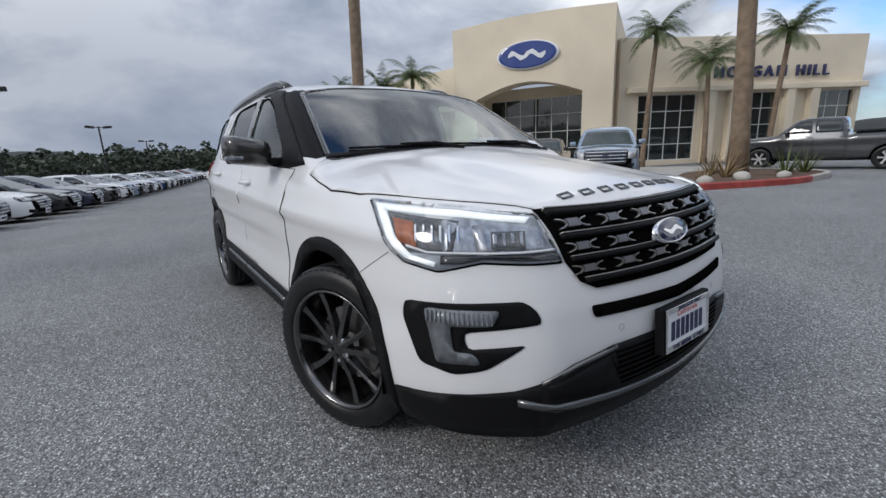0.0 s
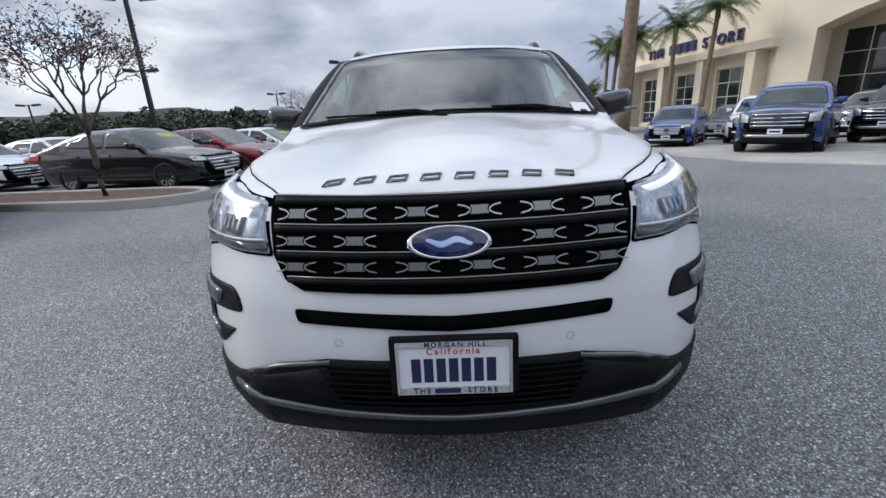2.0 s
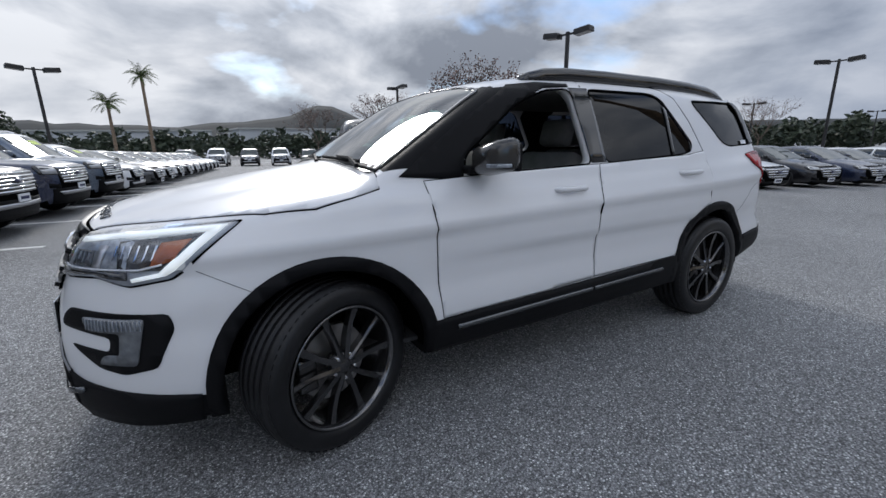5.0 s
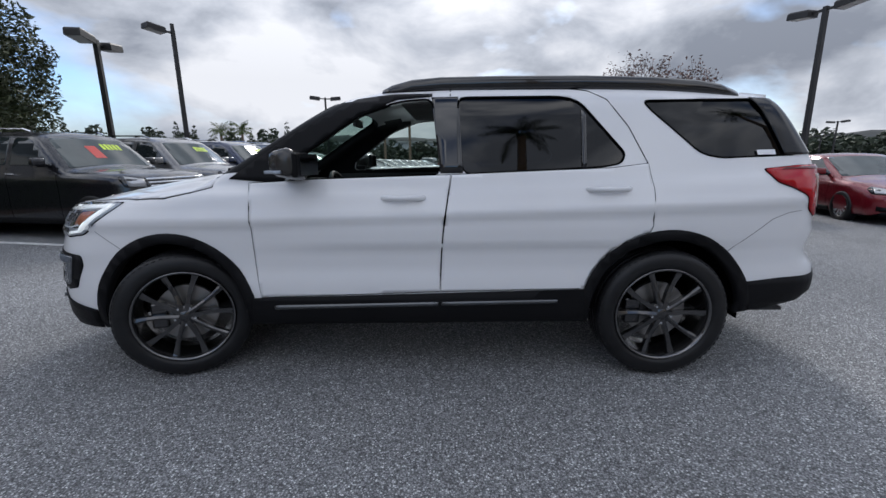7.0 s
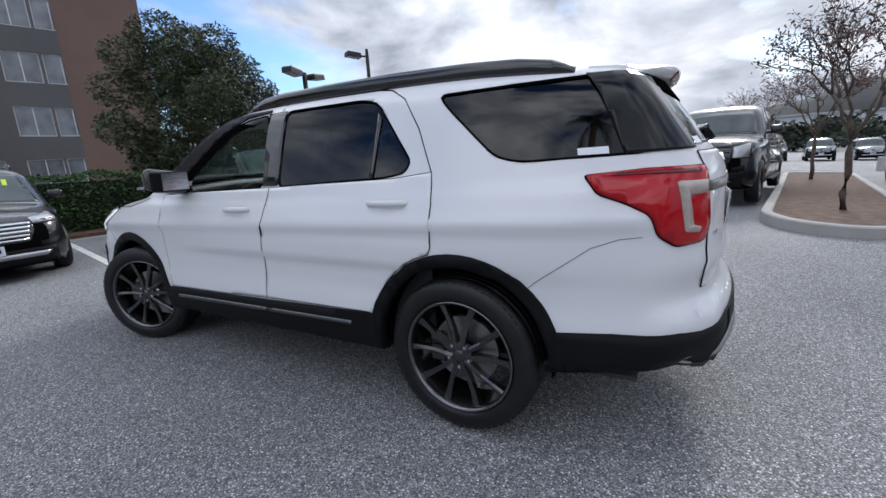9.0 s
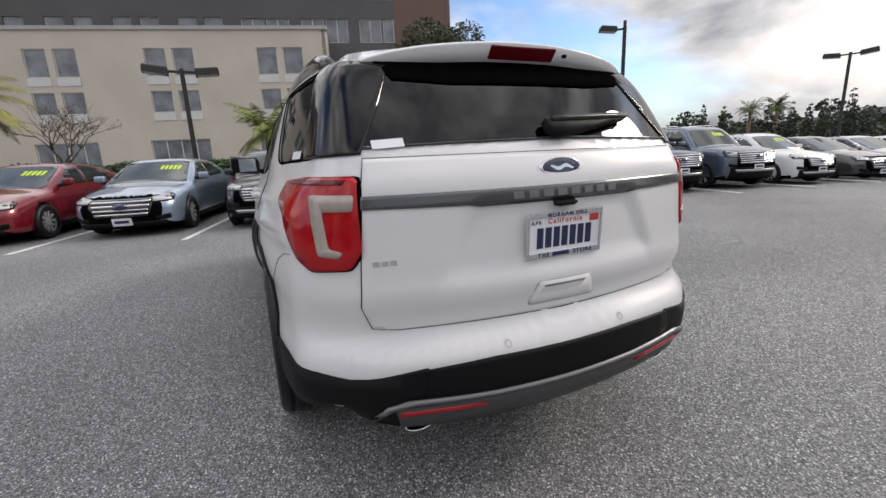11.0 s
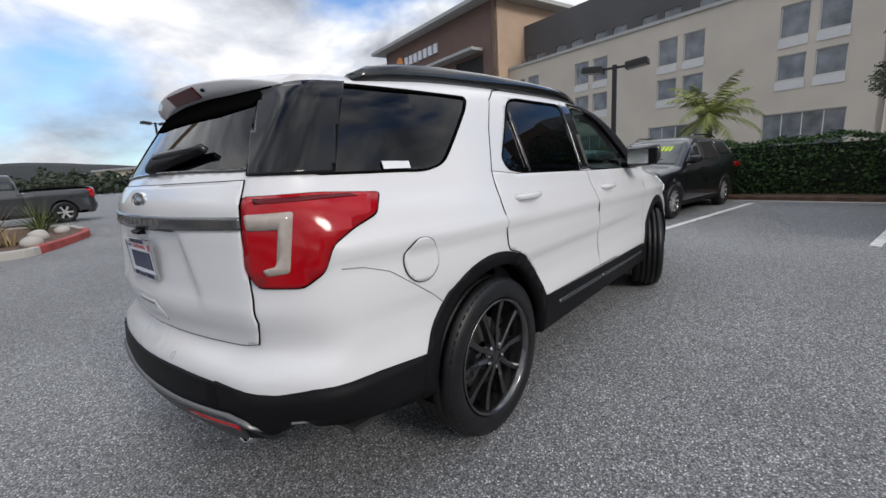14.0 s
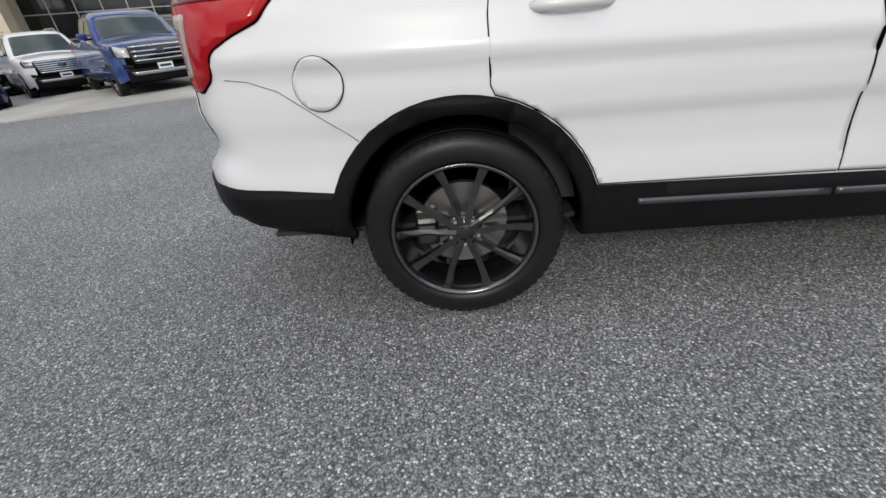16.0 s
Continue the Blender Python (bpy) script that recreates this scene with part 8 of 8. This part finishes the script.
def hedge(a, b, w, h, seed):
    rng = np.random.default_rng(seed)
    a, b = np.array([a.x, a.y]), np.array([b.x, b.y])
    L = np.linalg.norm(b - a)
    d = (b - a) / L
    s = np.array([-d[1], d[0]])
    o = thing("clipped_hedge", "clipped dark green boxwood hedge along the kerb", "hedge")
    corners = [tuple(a - s * (w / 2 - 0.12)), tuple(b - s * (w / 2 - 0.12)), tuple(b + s * (w / 2 - 0.12)), tuple(a + s * (w / 2 - 0.12))]
    # near-black solid core: its colour stands in for the shade between the leaves
    part("shade_core", prism(corners, 0.05, h - 0.12), surf("hedge shade", (0.010, 0.016, 0.008), 0.9), o, "dark core painted as the shade inside the hedge")
    n = int(L * 1500)
    u = rng.uniform(0, L, n)
    f = rng.uniform(0, 1, n)
    bumps = 0.05 * np.sin(u * 2.1) + 0.04 * np.sin(u * 5.3 + 1)
    v = np.where(f < 0.62, -w / 2, rng.uniform(-w / 2, w / 2, n))
    z = np.where(f < 0.62, rng.uniform(0.08, h, n), h) + np.where(f < 0.62, 0, bumps)
    v = v + rng.normal(size=n) * 0.05 + np.where(f < 0.62, bumps, 0)
    z = np.clip(z + rng.normal(size=n) * 0.035, 0.1, None)
    C = np.stack([a[0] + d[0] * u + s[0] * v, a[1] + d[1] * u + s[1] * v, z], 1)
    quads_object("leaves", leaf_quads(C, 0.045, rng, 0, 0.6), LEAF_HEDGE, o, "stuff")


hedge(stall(14, 6.4), stall(-3.6, 6.4), 1.1, 1.38, 5)
evergreen(11.0, -5.7, 5.6, 2.6, 11, per=2500, leaf=0.062, bare=0.16)
evergreen(12.6, -8.3, 3.6, 1.3, 12, per=1900, leaf=0.065)
for i, (x, y, h) in enumerate(((13.0, 11.8, 4.6), (13.7, 15.0, 4.9), (14.6, 18.6, 4.7), (15.4, 22.4, 5.0), (17.5, 27.5, 5.2))):
    evergreen(x, y, h, 2.1, 30 + i, per=900, leaf=0.085, label="bushy olive-green tree in front of the hotel", mat=LEAF_OLIVE, bare=0.12)
evergreen(19, -12.5, 6.5, 2.6, 44, per=300, leaf=0.12, label="dark green tree by the hotel end")
palm(13.0, 8.3, 2.8, 3, 26, 1.9, r=0.12, mat=LEAF_YELLOW, label="small feather palm with yellowing fronds")
palm(13.2, 0.4, 1.75, 4, 26, 1.75, r=0.12, mat=LEAF_YELLOW2, label="small feather palm with drooping green fronds")
bare_tree(14.2, 6.6, 3.4, 1.6, 7, 300)
bare_tree(-4.75, -6.95, 3.25, 1.15, 21, 2600)
bare_tree(-6.0, -15.4, 3.6, 1.5, 22, 2600)
bare_tree(-5.6, -27, 4.2, 2.0, 23, 2000)
bare_tree(-30, -11.5, 4.6, 2.3, 24)
# palms by the showroom
palm(-3.0, 15.7, 15.5, 5, 26, 2.6, lean=(-1.0, 0.3), r=0.27, label="very tall fan palm with a thick grey-brown trunk")
palm(-16.0, 7.5, 14.0, 6, 24, 2.5, lean=(0.2, 0.3), r=0.27, label="very tall fan palm with a thick grey-brown trunk")
for i, (x, y, h) in enumerate(((-11.4, 24.4, 7.3), (-9.0, 27.2, 5.6), (-6.6, 29.9, 6.7), (-26.7, 14.6, 6.2), (-24.2, 15.4, 6.6), (-30.0, 13.4, 6.0), (-31.5, 12.5, 6.2), (-35, 13.2, 6.0))):
    palm(x, y, h, 50 + i, 30, 2.35, lean=(0.3 * (-1) ** i, 0.2), r=0.15, label="feather palm with hanging fronds before the showroom")
palm(-28.5, 9.3, 1.5, 70, 80, 2.7, r=0.45, label="low stout date palm with a wide crown", droop=0.8)
for i, (x, y, h) in enumerate(((6.2, -66, 10.6), (10.2, -66, 7.2), (30.2, -60, 5.7), (32.8, -59, 5.4), (14.2, 40.3, 5.9), (16.7, 39.4, 5.5), (13.0, 41.2, 5.3), (15.4, 39.2, 1.9))):
    palm(x, y, h, 80 + i, 26, 2.2, r=0.2, label="palm far beyond the lot")


def spiky(x, y, r, seed, mat, n=46):
    rng = np.random.default_rng(seed)
    o = thing("spiky_plant", "clump of arching strap leaves in the mulch bed", "plant", pose(x, y, 0.1 + land(x, y)), "spiky plants")
    Q = []
    for k in range(n):
        t, el = rng.uniform(0, 2 * math.pi), rng.uniform(0.5, 1.35)
        d = np.array([math.cos(t) * math.cos(el), math.sin(t) * math.cos(el), math.sin(el)])
        side = np.array([-math.sin(t), math.cos(t), 0]) * 0.022
        p = np.array([0.08 * math.cos(t), 0.08 * math.sin(t), 0.0])
        for i in range(5):
            q = p + d * r / 5 * rng.uniform(0.9, 1.2)
            d = d + np.array([0, 0, -0.16])
            d /= np.linalg.norm(d)
            w0, w1 = 1 - i / 5, 1 - (i + 1) / 5
            Q.append([p - side * w0, q - side * w1, q + side * w1, p + side * w0])
            p = q
    quads_object("leaves", np.array(Q), mat, o, "stuff")


for i, (x, y, r) in enumerate(((-2.4, 13.2, 1.0), (-1.3, 14.6, 1.1), (-3.4, 14.6, 0.9), (-1.2, 16.0, 0.9), (-2.2, 11.2, 0.5), (-13.0, 5.6, 0.6), (-14.6, 6.0, 0.7), (-16.5, 6.6, 0.8), (-18.5, 7.2, 0.7))):
    spiky(x, y, r, 90 + i, LEAF_DRYGREEN if i % 2 == 0 else LEAF_PALM)
for i, (x, y, r) in enumerate(((-1.6, 12.2, 0.22), (-1.0, 13.4, 0.18), (-12.6, 5.0, 0.25), (-13.4, 5.2, 0.2), (-1.9, 10.6, 0.2))):
    bm = bmesh.new()
    bmesh.ops.create_icosphere(bm, subdivisions=2, radius=r)
    for v in bm.verts:
        v.co *= 1 + 0.25 * noise.noise(v.co * 6 + Vector((i, 0, 0)))
        v.co.z *= 0.7
    bmesh.ops.translate(bm, vec=(x, y, 0.13 + r * 0.35 + land(x, y)), verts=bm.verts)
    tagged(link_mesh("boulder", bm, CONCRETE, True), "rounded grey landscape boulder in mulch", "rock", "boulders")

# far tree lines, one object
rng = np.random.default_rng(77)
cl = []
for az in np.arange(0, 360, 0.45):
    a = radians(az)
    if 8 < az < 50 or 95 < az < 158:
        continue
    for k in range(2):
        dist = rng.uniform(95, 210)
        h = rng.uniform(2.0, 5.5) * (1.5 if 285 < az < 330 else 1.0)
        for j in range(3):
            cl.append((math.cos(a) * dist + rng.normal() * 2, math.sin(a) * dist + rng.normal() * 2, h * (0.3 + 0.3 * j), rng.uniform(1.5, 2.6) * (1.1 - 0.25 * j)))
C = clump_centres(cl, 24, rng)
tagged(quads_object("far_trees", leaf_quads(C, 0.55, rng, 0, 0.7), LEAF_FAR), "line of dark trees on the horizon", "trees", kind="stuff")
# pointed conifers beyond the hedge row
cl = []
for k in range(46):
    az = radians(-74 + 52 * (k + rng.uniform(0, 1)) / 46)
    dist = rng.uniform(60, 90)
    x, y, h = math.cos(az) * dist, math.sin(az) * dist, rng.uniform(4.5, 8.5) * dist / 75
    for j in range(11):
        cl.append((x, y, land(x, y) + h * (0.06 + 0.086 * j), 0.17 * h * (1.03 - 0.085 * j)))
C = clump_centres(cl, 190, rng)
tagged(quads_object("far_conifers", leaf_quads(C, 0.22, rng, 0.3, 0.6), LEAF_FAR), "row of pointed dark conifers beyond the lot", "trees", kind="stuff")


# ---- lot lamps ----
def lot_lamp(x, y, h, rz, heads=2, base=True):
    o = thing("lot_lamp", "dark bronze lot lamp with two flat heads" if heads == 2 else "dark bronze lot lamp with one head", "lamp", pose(x, y, land(x, y), 0, 0, rz), "lot lamps")
    part("pole", rings([[Vector((a * r, b * r, z)) for a, b in ((-1, -1), (1, -1), (1, 1), (-1, 1))] for z, r in ((0.5, 0.065), (h, 0.055))]), STEEL_DARK, o)
    part("footing", lathe([(0.0, 0.0), (0.26, 0.0), (0.26, 0.62), (0.24, 0.65), (0.0, 0.65)], 16, "z"), CONCRETE, o, "concrete footing")
    for k in ((-1, 1) if heads == 2 else (1,)):
        arm = part("arm", box(min(0, k * 0.35), max(0, k * 0.35), -0.035, 0.035, h - 0.11, h - 0.05), STEEL_DARK, o)
        m = Matrix.Translation((k * 0.62, 0, h - 0.06)) @ Matrix.Rotation(radians(-6 * k), 4, "Y")
        hd = part("lamp_head", rings([[m @ Vector((a * 0.30 * q, b * 0.19 * q, z)) for a, b in ((-1, -1), (1, -1), (1, 1), (-1, 1))] for z, q in ((-0.09, 1.0), (0.06, 1.0), (0.10, 0.9))]), STEEL_DARK, o)
        part("lens", box(-0.26, 0.26, -0.16, 0.16, -0.098, -0.091, 0, m), LAMP_LENS, hd, "pale lens")
    if heads == 1:
        part("sensor", box(-0.05, 0.05, -0.05, 0.05, h, h + 0.22, 0.01), STEEL_DARK, o)


for a in ((-10.55, -9.55, 5.42, 105), (-10.4, -24.4, 5.5, 100), (9.2, -8.65, 4.45, 100), (10.6, 2.5, 3.9, 95), (-25.8, -6.7, 5.6, 100), (-44.5, -3.4, 5.5, 100), (-70.0, 0.5, 5.6, 100), (-100.0, 7.0, 5.6, 100),
          (-44.0, -18.5, 5.6, 100), (-24.0, -18.8, 5.6, 110), (-70.0, -17.0, 5.6, 100), (-38.0, -40.0, 5.6, 110), (-56.0, -63.0, 5.6, 110), (7.5, -24.0, 5.2, 20), (8.0, 34.0, 5.6, 10), (-75.0, 25.0, 5.6, 100)):
    lot_lamp(*a)
lot_lamp(9.5, -12.6, 5.75, 60, 1)


def flagpole(x, y, h, rz):
    o = thing("flagpole", "white flagpole with a red and white striped flag", "flagpole", pose(x, y, land(x, y), 0, 0, rz) @ Matrix.Scale(2.2, 4))
    part("pole", lathe([(0.0, 0), (0.07, 0), (0.04, h), (0.0, h)], 8, "z"), SIGN_WHITE, o)
    for i in range(7):
        z0 = h - 1.3 + i * 0.17
        rows = []
        for j in range(9):
            u = j / 8
            sag = -0.35 * u * u
            yw = 0.12 * math.sin(u * 7)
            rows.append([Vector((0.05 + 1.7 * u, yw, z0 + sag)), Vector((0.05 + 1.7 * u, yw, z0 + 0.168 + sag)), Vector((0.05 + 1.7 * u, yw + 0.012, z0 + 0.168 + sag)), Vector((0.05 + 1.7 * u, yw + 0.012, z0 + sag))])
        bm = rings(rows)
        bmesh.ops.recalc_face_normals(bm, faces=bm.faces)
        part("flag_stripe", bm, INK_RED if i % 2 == 0 else SIGN_WHITE, o)


flagpole(-65.8, -105.5, 5.3, 150)
